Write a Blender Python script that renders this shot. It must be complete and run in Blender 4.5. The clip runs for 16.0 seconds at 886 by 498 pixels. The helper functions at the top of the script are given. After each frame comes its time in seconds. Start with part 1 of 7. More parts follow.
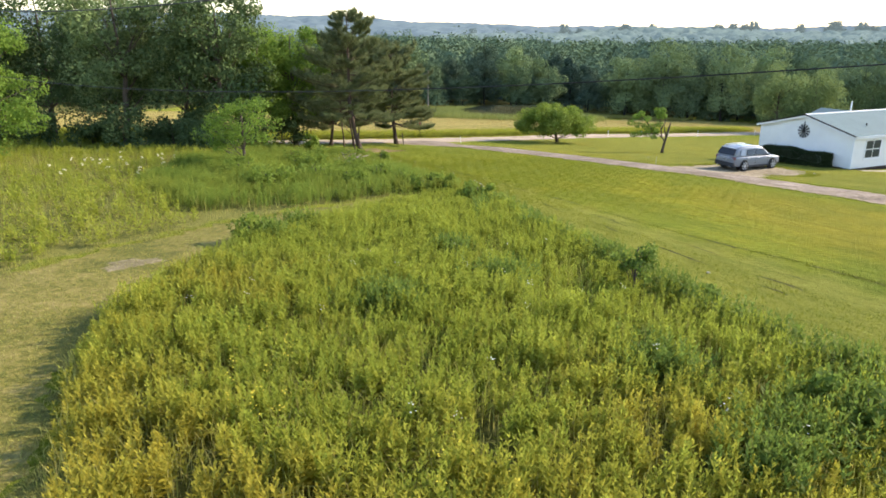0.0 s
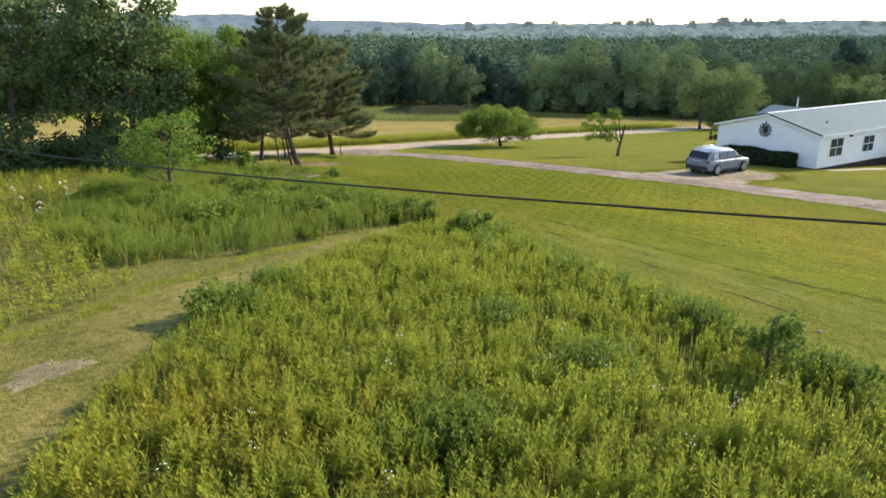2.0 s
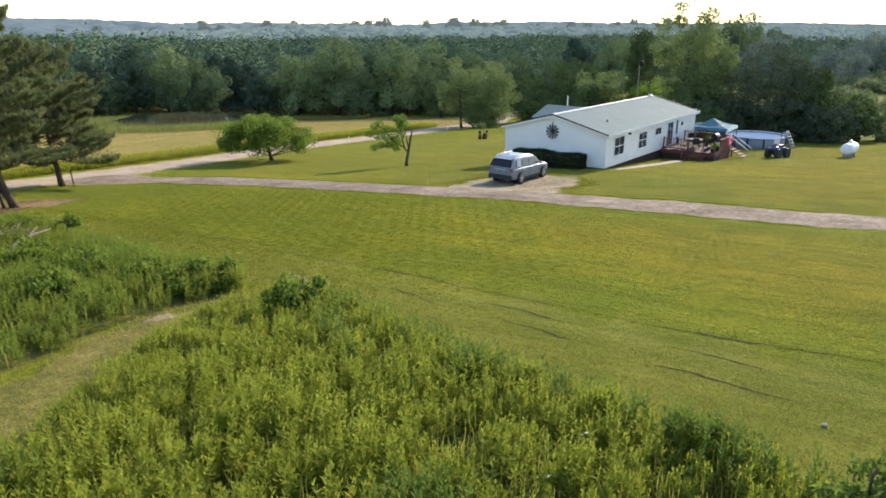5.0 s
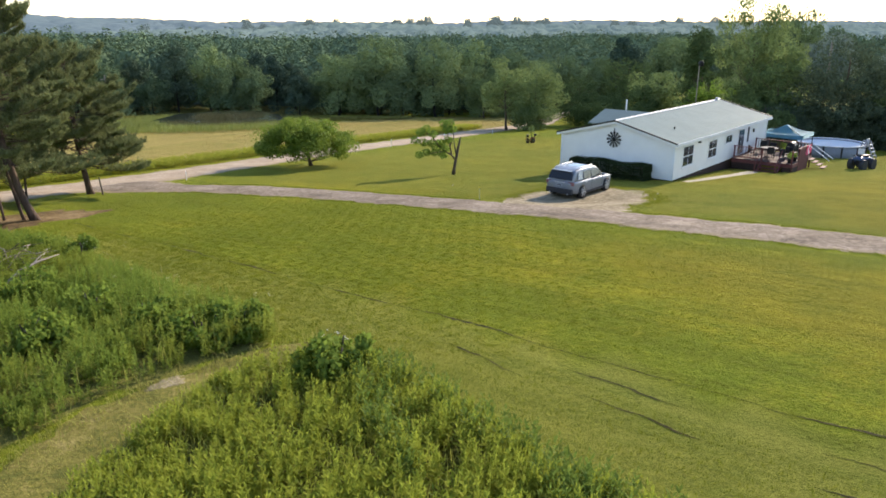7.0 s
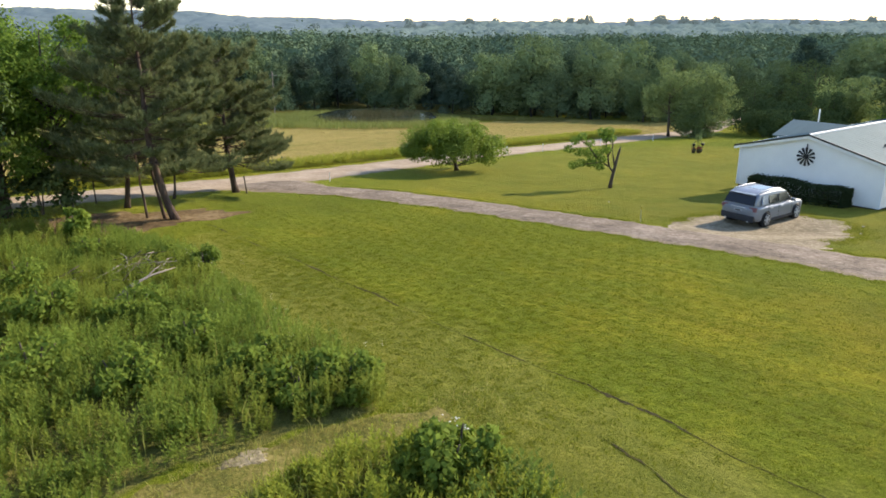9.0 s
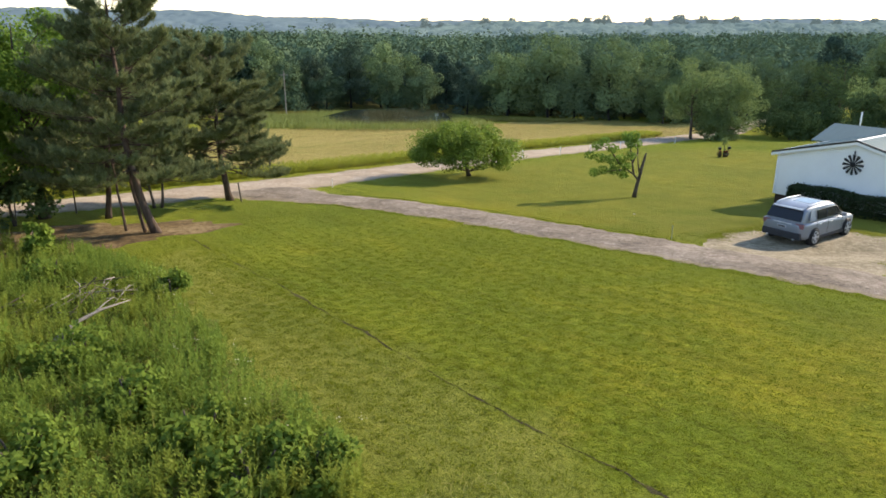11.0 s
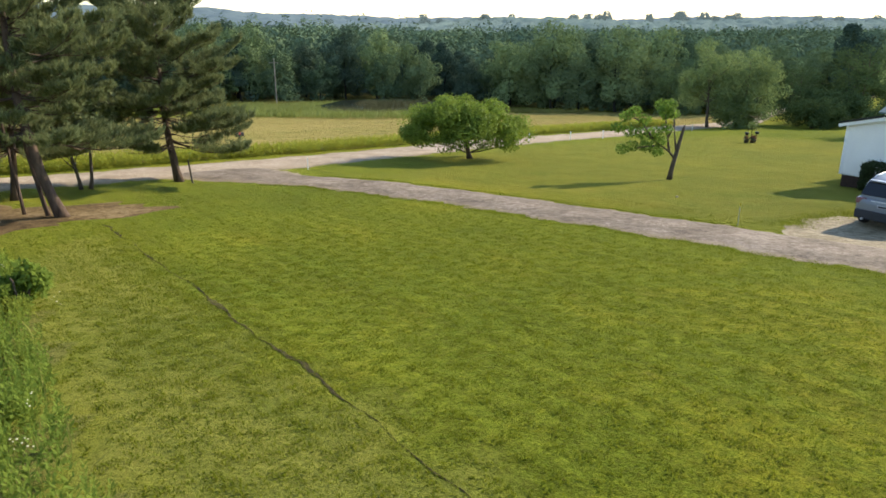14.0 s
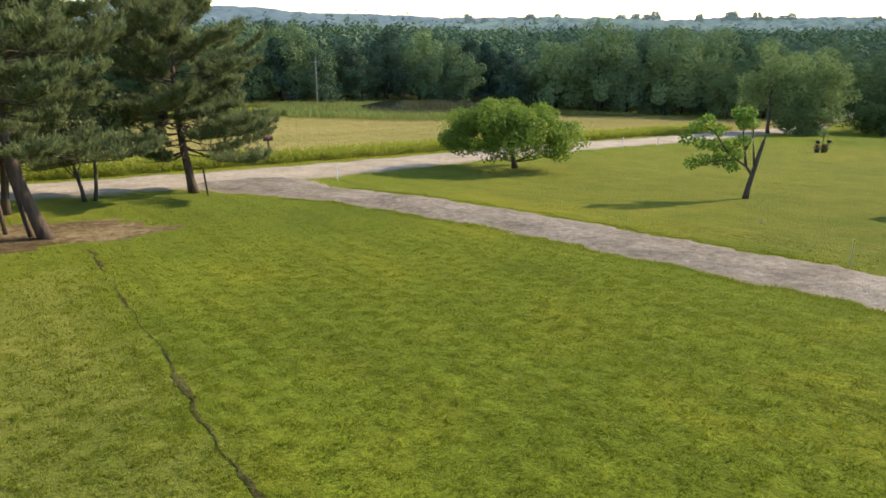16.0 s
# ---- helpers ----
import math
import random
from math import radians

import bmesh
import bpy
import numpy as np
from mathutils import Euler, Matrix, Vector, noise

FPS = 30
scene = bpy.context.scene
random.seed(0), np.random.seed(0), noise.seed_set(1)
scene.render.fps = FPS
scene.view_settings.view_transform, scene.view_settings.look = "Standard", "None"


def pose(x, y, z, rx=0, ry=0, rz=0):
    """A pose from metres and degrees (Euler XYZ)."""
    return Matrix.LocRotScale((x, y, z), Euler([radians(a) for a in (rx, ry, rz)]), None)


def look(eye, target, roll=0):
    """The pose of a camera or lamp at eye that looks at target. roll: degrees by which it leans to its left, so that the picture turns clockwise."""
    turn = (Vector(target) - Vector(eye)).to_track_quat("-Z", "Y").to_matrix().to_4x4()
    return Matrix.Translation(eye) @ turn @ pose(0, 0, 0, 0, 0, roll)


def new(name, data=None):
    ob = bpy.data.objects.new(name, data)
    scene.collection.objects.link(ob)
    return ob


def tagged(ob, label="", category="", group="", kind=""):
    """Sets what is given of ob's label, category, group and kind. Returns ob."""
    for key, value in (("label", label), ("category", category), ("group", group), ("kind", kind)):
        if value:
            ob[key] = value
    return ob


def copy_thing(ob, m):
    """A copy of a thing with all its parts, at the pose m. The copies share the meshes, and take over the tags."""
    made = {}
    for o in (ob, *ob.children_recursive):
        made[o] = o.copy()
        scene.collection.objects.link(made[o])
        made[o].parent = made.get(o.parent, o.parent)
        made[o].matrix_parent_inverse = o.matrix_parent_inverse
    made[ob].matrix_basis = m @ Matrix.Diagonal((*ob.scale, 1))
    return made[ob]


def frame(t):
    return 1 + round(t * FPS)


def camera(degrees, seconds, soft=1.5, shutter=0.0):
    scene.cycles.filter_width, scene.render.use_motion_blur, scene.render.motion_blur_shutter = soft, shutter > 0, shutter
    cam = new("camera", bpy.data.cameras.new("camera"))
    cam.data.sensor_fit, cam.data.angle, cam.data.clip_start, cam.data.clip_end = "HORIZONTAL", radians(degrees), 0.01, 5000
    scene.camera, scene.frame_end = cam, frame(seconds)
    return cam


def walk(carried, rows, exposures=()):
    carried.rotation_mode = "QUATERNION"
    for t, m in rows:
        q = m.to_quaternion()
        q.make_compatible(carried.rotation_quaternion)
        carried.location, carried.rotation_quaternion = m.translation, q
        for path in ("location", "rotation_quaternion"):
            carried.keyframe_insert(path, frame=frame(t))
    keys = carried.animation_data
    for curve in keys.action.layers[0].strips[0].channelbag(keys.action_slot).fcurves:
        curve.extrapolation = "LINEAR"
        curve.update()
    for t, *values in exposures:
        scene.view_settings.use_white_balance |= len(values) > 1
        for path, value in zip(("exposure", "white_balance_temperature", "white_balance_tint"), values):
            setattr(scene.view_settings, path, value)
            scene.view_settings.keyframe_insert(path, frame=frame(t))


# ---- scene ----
# The drone's path: seconds, eye, yaw, pitch, roll
EXPOSURE = 1.02
FOV = 64.2
cam = camera(FOV, 16.0, soft=1.7)
PATH = [
    (0.0, 0.364, 0.937, 7.337, 0.70, -17.27, 0.17),
    (0.5, -0.720, 2.360, 7.343, -6.45, -17.36, 0.16),
    (1.0, -1.507, 3.757, 7.322, -6.70, -17.39, 0.03),
    (1.5, -2.068, 5.189, 7.342, -6.65, -17.42, -0.25),
    (2.0, -2.500, 6.644, 7.319, -6.70, -17.42, -0.25),
    (2.5, -2.755, 7.954, 7.293, -13.12, -17.41, -0.02),
    (3.0, -2.945, 9.271, 7.274, -25.48, -17.46, 0.23),
    (3.5, -3.079, 10.621, 7.249, -26.85, -17.47, 0.18),
    (4.0, -3.105, 11.762, 7.275, -26.84, -17.46, 0.01),
    (6.5, -2.307, 16.789, 7.207, -26.82, -17.54, -0.10),
    (7.0, -1.933, 17.763, 7.215, -23.67, -17.58, -0.10),
    (7.5, -1.585, 18.673, 7.230, -19.07, -17.64, -0.09),
    (8.0, -1.241, 19.611, 7.201, -15.57, -17.61, -0.16),
    (8.5, -0.908, 20.580, 7.127, -13.37, -17.61, -0.12),
    (9.0, -0.649, 21.433, 7.120, -11.42, -17.63, -0.06),
    (9.5, -0.382, 22.272, 7.100, -10.18, -17.64, -0.02),
    (10.0, -0.146, 23.037, 7.064, -10.15, -17.57, -0.08),
    (12.5, 1.071, 28.078, 5.901, -10.20, -17.74, -0.03),
    (13.0, 1.295, 29.315, 5.363, -10.24, -17.73, 0.05),
    (13.5, 1.480, 30.399, 4.834, -10.23, -17.73, 0.02),
    (14.0, 1.685, 31.446, 4.383, -10.25, -17.76, 0.02),
    (14.5, 1.860, 32.495, 4.266, -10.27, -17.79, 0.07),
    (15.0, 2.061, 33.478, 4.233, -10.20, -17.76, 0.10),
    (15.5, 2.210, 34.381, 4.217, -8.51, -17.76, 0.09),
    (16.0, 2.320, 35.317, 4.194, -6.84, -17.76, 0.15),
]


def eye_pose(x, y, z, yaw, pitch, roll):
    a, b = radians(yaw), radians(pitch)
    ahead = Vector((-math.sin(a) * math.cos(b), math.cos(a) * math.cos(b), math.sin(b)))
    eye = Vector((x, y, z))
    return look(eye, eye + 2 * ahead, roll)


walk(cam, [(row[0], eye_pose(*row[1:])) for row in PATH], [(t, EXPOSURE + e, 6500, k) for t, e, k in ((0.0, 0.42, 17), (1.0, 0.30, 17), (2.0, 0.16, 17), (3.2, 0.04, 17), (9.0, 0.04, 16), (14.0, 0.04, 12), (16.0, 0.04, 11))])

# ---------------------------------------------------------------- light
SUN_DIR = Vector((0.90, 0.43, 0.0)).normalized()
SUN_ELEV = 26.0
world = bpy.data.worlds.new("world")
scene.world = world
world.use_nodes = True
wn = world.node_tree
sky = wn.nodes.new("ShaderNodeTexSky")
sky.sky_type = "NISHITA"
sky.sun_disc = False
sky.sun_elevation = radians(SUN_ELEV)
sky.sun_rotation = math.atan2(SUN_DIR.x, SUN_DIR.y)
sky.dust_density = 0.15
sky.ozone_density = 1.0
sky.air_density = 1.0
wn.nodes["Background"].inputs["Strength"].default_value = 0.15
wn.links.new(sky.outputs[0], wn.nodes["Background"].inputs["Color"])

sun_data = bpy.data.lights.new("sun", "SUN")
sun_data.energy = 4.0
sun_data.angle = radians(0.55)
sun_data.color = (1.0, 0.88, 0.68)
sun = new("sun", sun_data)
sun_to = Vector((SUN_DIR.x * math.cos(radians(SUN_ELEV)), SUN_DIR.y * math.cos(radians(SUN_ELEV)), math.sin(radians(SUN_ELEV))))
sun.matrix_world = look(sun_to * 100, (0, 0, 0))

# ---------------------------------------------------------------- materials


class Nodes:
    """Short hand for building a node material."""

    def __init__(self, name):
        self.m = bpy.data.materials.new(name)
        self.m.use_nodes = True
        self.t = self.m.node_tree
        self.t.nodes.clear()
        self.out = self.t.nodes.new("ShaderNodeOutputMaterial")
        self.pos = self.t.nodes.new("ShaderNodeTexCoord").outputs["Object"]

    def link(self, a, b):
        self.t.links.new(a, b)

    def put(self, socket, value):
        if hasattr(value, "links"):
            self.link(value, socket)
        elif value is not None:
            socket.default_value = value

    def noise(self, scale, detail=3.0, rough=0.55, vec=None, stretch=None, dist=0.0):
        v = vec or self.pos
        if stretch:
            mp = self.t.nodes.new("ShaderNodeMapping")
            mp.inputs["Scale"].default_value = stretch[:3]
            if len(stretch) > 3:
                mp.vector_type = "TEXTURE"
                mp.inputs["Rotation"].default_value = (0, 0, stretch[3])
            self.link(v, mp.inputs["Vector"])
            v = mp.outputs[0]
        n = self.t.nodes.new("ShaderNodeTexNoise")
        n.inputs["Scale"].default_value = scale
        n.inputs["Detail"].default_value = detail
        n.inputs["Roughness"].default_value = rough
        n.inputs["Distortion"].default_value = dist
        self.link(v, n.inputs["Vector"])
        return n.outputs["Fac"]

    def ramp(self, fac, stops):
        r = self.t.nodes.new("ShaderNodeValToRGB")
        el = r.color_ramp.elements
        while len(el) < len(stops):
            el.new(0.5)
        for e, (p, c) in zip(el, stops):
            e.position = p
            e.color = (*c, 1) if not isinstance(c, (int, float)) else (c, c, c, 1)
        self.link(fac, r.inputs["Fac"])
        return r.outputs["Color"]

    def mix(self, fac, a, b, mode="MIX"):
        x = self.t.nodes.new("ShaderNodeMix")
        x.data_type, x.blend_type = "RGBA", mode
        self.put(x.inputs[0], fac)
        for s, v in ((x.inputs[6], a), (x.inputs[7], b)):
            self.put(s, (*v, 1) if isinstance(v, tuple) and len(v) == 3 else v)
        return x.outputs[2]

    def math(self, op, a, b=None):
        x = self.t.nodes.new("ShaderNodeMath")
        x.operation = op
        self.put(x.inputs[0], a)
        if b is not None:
            self.put(x.inputs[1], b)
        return x.outputs[0]

    def attr(self, name):
        a = self.t.nodes.new("ShaderNodeAttribute")
        a.attribute_name = name
        return a.outputs["Fac"]

    def island(self):
        return self.t.nodes.new("ShaderNodeNewGeometry").outputs["Random Per Island"]

    def objrand(self):
        return self.t.nodes.new("ShaderNodeObjectInfo").outputs["Random"]

    def bump(self, height, strength=0.4, distance=0.02):
        b = self.t.nodes.new("ShaderNodeBump")
        b.inputs["Strength"].default_value = strength
        b.inputs["Distance"].default_value = distance
        self.link(height, b.inputs["Height"])
        return b.outputs[0]

    def done(self, color, rough=0.8, metal=0.0, normal=None, through_light=0.0, spec=0.3, coat=0.0, fuzz=None):
        p = self.t.nodes.new("ShaderNodeBsdfPrincipled")
        self.put(p.inputs["Base Color"], (*color, 1) if isinstance(color, tuple) else color)
        self.put(p.inputs["Roughness"], rough)
        self.put(p.inputs["Metallic"], metal)
        p.inputs["Specular IOR Level"].default_value = spec
        p.inputs["Coat Weight"].default_value = coat
        if fuzz:  # upright fibres that catch the light at a low angle
            p.inputs["Sheen Weight"].default_value = fuzz[0]
            p.inputs["Sheen Tint"].default_value = (*fuzz[1], 1)
            p.inputs["Sheen Roughness"].default_value = 0.25
        if normal is not None:
            self.link(normal, p.inputs["Normal"])
        last = p.outputs[0]
        if through_light:
            tr = self.t.nodes.new("ShaderNodeBsdfTranslucent")
            self.put(tr.inputs["Color"], (*color, 1) if isinstance(color, tuple) else color)
            mx = self.t.nodes.new("ShaderNodeMixShader")
            mx.inputs[0].default_value = through_light
            self.link(last, mx.inputs[1])
            self.link(tr.outputs[0], mx.inputs[2])
            last = mx.outputs[0]
        self.link(last, self.out.inputs["Surface"])
        return self.m


def plain(name, color, rough=0.6, metal=0.0, vary=0.12, scale=6.0, spec=0.3, coat=0.0):
    """A painted or moulded surface with faint soiling."""
    n = Nodes(name)
    a = n.noise(scale, 4.0)
    fine = n.noise(scale * 14, 2.0)
    lo = tuple(c * (1 - vary) for c in color)
    hi = tuple(min(1.0, c * (1 + vary)) for c in color)
    col = n.ramp(n.math("ADD", n.math("MULTIPLY", a, 0.75), n.math("MULTIPLY", fine, 0.25)), [(0.3, lo), (0.7, hi)])
    return n.done(col, n.math("ADD", n.math("MULTIPLY", fine, 0.2), rough - 0.1), metal, n.bump(fine, 0.08, 0.004), spec=spec, coat=coat)


def foliage(name, dark, light, through_light=0.35, patch=0.35, use_tint=None, rough=0.6, per_tree=False, leaf_vary=0.4, spec=0.07):
    """Leaves: each leaf its own shade, with larger patches; use_tint: a second pair of colours chosen by the mesh's own 'tint'."""
    n = Nodes(name)
    isl = n.island()
    big = n.noise(patch, 2.0)
    f = n.math("ADD", n.math("MULTIPLY", isl, leaf_vary), n.math("MULTIPLY", big, 1.1 - leaf_vary))
    if per_tree:
        f = n.math("ADD", n.math("MULTIPLY", f, 0.55), n.math("MULTIPLY", n.objrand(), 0.55))
    col = n.ramp(f, [(0.15, dark), (0.95, light)])
    if use_tint:
        other = n.ramp(f, [(0.15, use_tint[0]), (0.95, use_tint[1])])
        col = n.mix(n.attr("tint"), col, other)
    return n.done(col, rough, through_light=through_light, spec=spec)


def bark_material(name, dark, light):
    n = Nodes(name)
    a = n.noise(9, 6.0, 0.65, stretch=(1, 1, 0.22))
    b = n.noise(40, 4.0)
    col = n.ramp(n.math("ADD", n.math("MULTIPLY", a, 0.7), n.math("MULTIPLY", b, 0.3)), [(0.32, dark), (0.68, light)])
    return n.done(col, 0.92, normal=n.bump(a, 0.9, 0.04))


def ground_material():
    """Mown lawn, with rough meadow soil, dry hay field and near-black wood floor where the sheet's own masks say so."""
    n = Nodes("lawn_and_fields")
    big = n.noise(0.09, 3.0)
    mid = n.noise(0.55, 4.0, 0.6)
    clump = n.noise(5.0, 4.0, 0.65)
    fine = n.noise(42.0, 3.0, 0.7)
    stripes = n.noise(2.1, 3.0, 0.6, stretch=(30.0, 1.0, 1.0, radians(-60)))
    f = n.math("ADD", n.math("MULTIPLY", big, 0.5), n.math("MULTIPLY", mid, 0.3))
    f = n.math("ADD", f, n.math("MULTIPLY", clump, 0.2))
    f = n.math("ADD", f, n.math("MULTIPLY", n.attr("gold"), 0.10))
    lawn = n.ramp(f, [(0.40, LAWN_DARK), (0.53, LAWN_MID), (0.66, LAWN_YELLOW)])
    speck = n.ramp(n.math("ADD", n.math("MULTIPLY", fine, 0.5), n.math("MULTIPLY", n.noise(14.0, 3.0, 0.7), 0.5)), [(0.37, 0.46), (0.62, 1.34)])
    lawn = n.mix(0.95, lawn, speck, "MULTIPLY")
    mown = n.ramp(stripes, [(0.37, 0.80), (0.61, 1.18)])
    lawn = n.mix(0.8, lawn, mown, "MULTIPLY")
    dashes = n.ramp(n.noise(3.4, 3.0, 0.65, stretch=(4.5, 1.0, 1.0, radians(-58))), [(0.28, 0.6), (0.42, 1.0)])
    lawn = n.mix(0.4, lawn, dashes, "MULTIPLY")
    tufty = n.ramp(n.noise(6.5, 5.0, 0.75), [(0.36, 0.52), (0.56, 1.12)])
    lawn = n.mix(0.55, lawn, tufty, "MULTIPLY")
    worn = n.ramp(n.noise(1.1, 5.0, 0.7), [(0.62, 0.0), (0.78, 1.0)])
    lawn = n.mix(n.math("MULTIPLY", worn, 0.35), lawn, (0.19, 0.15, 0.055))
    rough_soil = n.ramp(clump, [(0.3, (0.065, 0.075, 0.018)), (0.7, (0.15, 0.145, 0.045))])
    hay = n.ramp(n.math("ADD", n.math("MULTIPLY", mid, 0.6), n.math("MULTIPLY", n.noise(0.12, 3.0, stretch=(5.0, 1.0, 1.0, radians(40))), 0.5)),
                 [(0.36, (0.13, 0.14, 0.04)), (0.52, (0.23, 0.18, 0.06)), (0.70, (0.30, 0.23, 0.085))])
    hay = n.mix(0.25, hay, n.ramp(clump, [(0.3, 0.6), (0.7, 1.2)]), "MULTIPLY")
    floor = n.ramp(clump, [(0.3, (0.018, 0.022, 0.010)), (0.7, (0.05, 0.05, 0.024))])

    def mask(name):
        return n.ramp(n.math("ADD", n.attr(name), n.math("MULTIPLY", n.math("SUBTRACT", n.noise(1.1, 4.0), 0.5), 0.5)), [(0.42, 0.0), (0.58, 1.0)])

    lawn = n.mix(n.math("MULTIPLY", n.attr("dry"), 0.4), lawn, n.ramp(mid, [(0.35, (0.125, 0.120, 0.022)), (0.65, (0.205, 0.168, 0.036))]))
    lawn = n.mix(n.math("MULTIPLY", n.attr("olive"), 0.6), lawn, n.mix(0.8, n.ramp(mid, [(0.35, (0.135, 0.120, 0.014)), (0.65, (0.20, 0.170, 0.017))]), n.mix(1.0, speck, mown, "MULTIPLY"), "MULTIPLY"))
    col = n.mix(mask("meadow"), lawn, rough_soil)
    pale = n.ramp(n.math("ADD", n.math("MULTIPLY", mid, 0.5), n.math("MULTIPLY", stripes, 0.5)), [(0.35, (0.118, 0.138, 0.022)), (0.65, (0.205, 0.205, 0.040))])
    col = n.mix(n.math("MULTIPLY", n.attr("pale"), 0.85), col, n.mix(0.7, pale, speck, "MULTIPLY"))
    col = n.mix(mask("hay"), col, hay)
    scrub = n.ramp(mid, [(0.35, (0.09, 0.11, 0.035)), (0.65, (0.22, 0.22, 0.09))])
    col = n.mix(mask("scrub"), col, scrub)
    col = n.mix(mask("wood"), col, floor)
    h = n.math("ADD", n.math("MULTIPLY", fine, 0.5), n.math("MULTIPLY", clump, 1.2))
    return n.done(col, 0.95, normal=n.bump(h, 0.8, 0.09), spec=0.02, fuzz=(0.2, (0.95, 0.88, 0.2)))


LAWN_DARK, LAWN_MID, LAWN_YELLOW = (0.086, 0.122, 0.010), (0.130, 0.156, 0.012), (0.214, 0.200, 0.014)


def gravel_material(name, dark, mid, light, scale=26.0, dark_track=0.0, rim=None):
    n = Nodes(name)
    patch = n.noise(0.5, 5.0, 0.65)
    grit = n.noise(scale, 5.0, 0.75)
    v = n.t.nodes.new("ShaderNodeTexVoronoi")
    v.inputs["Scale"].default_value = 16.0
    n.link(n.pos, v.inputs["Vector"])
    f = n.math("ADD", n.math("MULTIPLY", patch, 0.42), n.math("ADD", n.math("MULTIPLY", grit, 0.25), n.math("MULTIPLY", n.noise(4.0, 4.0, 0.75), 0.33)))
    col = n.ramp(f, [(0.41, dark), (0.5, mid), (0.60, light)])
    stones = n.ramp(v.outputs["Color"], [(0.2, 0.72), (0.9, 1.22)])
    col = n.mix(0.6, col, stones, "MULTIPLY")
    along = n.attr("across")
    if rim:
        ragged = n.ramp(n.math("ADD", n.attr("rim"), n.math("MULTIPLY", n.math("SUBTRACT", n.noise(1.6, 4.0, 0.7), 0.5), 0.9)), [(0.35, 0.0), (0.75, 1.0)])
        col = n.mix(n.math("MULTIPLY", ragged, 0.85), col, n.ramp(grit, [(0.3, tuple(c * 0.7 for c in rim)), (0.7, tuple(c * 1.25 for c in rim))]))
    if dark_track:
        streak = n.ramp(n.noise(0.8, 4.0, 0.7, stretch=(9.0, 1.0, 1.0, radians(-54))), [(0.42, 0.0), (0.60, 1.0)])
        worn = n.math("MULTIPLY", n.math("ADD", n.math("MULTIPLY", along, 0.65), 0.35), streak)
        col = n.mix(n.math("MULTIPLY", worn, dark_track), col, tuple(c * 0.75 for c in dark))
    h = n.math("ADD", grit, n.math("MULTIPLY", v.outputs["Distance"], 0.6))
    return n.done(col, 0.95, normal=n.bump(h, 0.7, 0.03), spec=0.15)


M_ground = ground_material()
M_road = gravel_material("pale_dirt_road", (0.27, 0.205, 0.14), (0.385, 0.30, 0.212), (0.48, 0.39, 0.29), dark_track=0.25, rim=(0.22, 0.18, 0.10))
M_drive = gravel_material("grey_gravel", (0.13, 0.100, 0.072), (0.238, 0.188, 0.140), (0.36, 0.295, 0.23), dark_track=0.5, rim=(0.30, 0.235, 0.14))
M_pad = gravel_material("sandy_dirt", (0.17, 0.138, 0.08), (0.27, 0.22, 0.14), (0.38, 0.32, 0.215))
M_litter = gravel_material("pine_needle_litter", (0.07, 0.045, 0.02), (0.15, 0.10, 0.045), (0.28, 0.205, 0.105), 40)
M_path = gravel_material("worn_grass_path", (0.085, 0.092, 0.016), (0.155, 0.142, 0.028), (0.25, 0.205, 0.065), 18)
M_soil = gravel_material("dark_rut_soil", (0.028, 0.024, 0.008), (0.052, 0.044, 0.012), (0.10, 0.09, 0.02), 30)
M_barespot = gravel_material("worn_dirt", (0.16, 0.135, 0.065), (0.24, 0.20, 0.11), (0.34, 0.285, 0.18), 30)
M_slab = gravel_material("pale_walk_slab", (0.33, 0.29, 0.22), (0.45, 0.40, 0.31), (0.55, 0.50, 0.40), 60)

M_grass = foliage("lawn_blades", (0.088, 0.118, 0.010), (0.235, 0.255, 0.020), 0.52, 5.0, leaf_vary=0.4, spec=0.02)
M_meadow = foliage("meadow_leaves", (0.184, 0.226, 0.028), (0.362, 0.402, 0.056), 0.52, 1.3, ((0.28, 0.245, 0.030), (0.45, 0.39, 0.056)), leaf_vary=0.2, spec=0.03)
M_fresh = foliage("fresh_meadow_leaves", (0.108, 0.165, 0.027), (0.265, 0.345, 0.058), 0.5, 1.3, ((0.21, 0.22, 0.03), (0.36, 0.36, 0.058)), leaf_vary=0.2, spec=0.03)
M_darkherb = foliage("deep_green_leaves", (0.095, 0.148, 0.026), (0.20, 0.27, 0.048), 0.48, 1.5, leaf_vary=0.25)
M_tallgrass = foliage("tall_grass", (0.17, 0.21, 0.035), (0.35, 0.36, 0.08), 0.5, 0.3, ((0.30, 0.26, 0.07), (0.55, 0.46, 0.17)))
M_hay = foliage("hay_stalks", (0.20, 0.155, 0.05), (0.32, 0.245, 0.09), 0.3, 0.09, ((0.14, 0.155, 0.035), (0.25, 0.25, 0.065)), leaf_vary=0.2)
M_reed = foliage("reeds", (0.06, 0.065, 0.028), (0.13, 0.125, 0.06), 0.25, 0.2, ((0.17, 0.21, 0.05), (0.31, 0.335, 0.10)))
M_maple = foliage("maple_leaves", (0.09, 0.15, 0.02), (0.27, 0.345, 0.055), 0.42, 0.9, leaf_vary=0.3)
M_broad = foliage("broad_leaves", (0.048, 0.078, 0.030), (0.14, 0.19, 0.070), 0.12, leaf_vary=0.3, spec=0.0)
M_bright = foliage("bright_leaves", (0.085, 0.155, 0.024), (0.24, 0.35, 0.058), 0.6, leaf_vary=0.3)
M_olive = foliage("olive_leaves", (0.11, 0.16, 0.06), (0.26, 0.325, 0.125), 0.38, leaf_vary=0.3, spec=0.0)
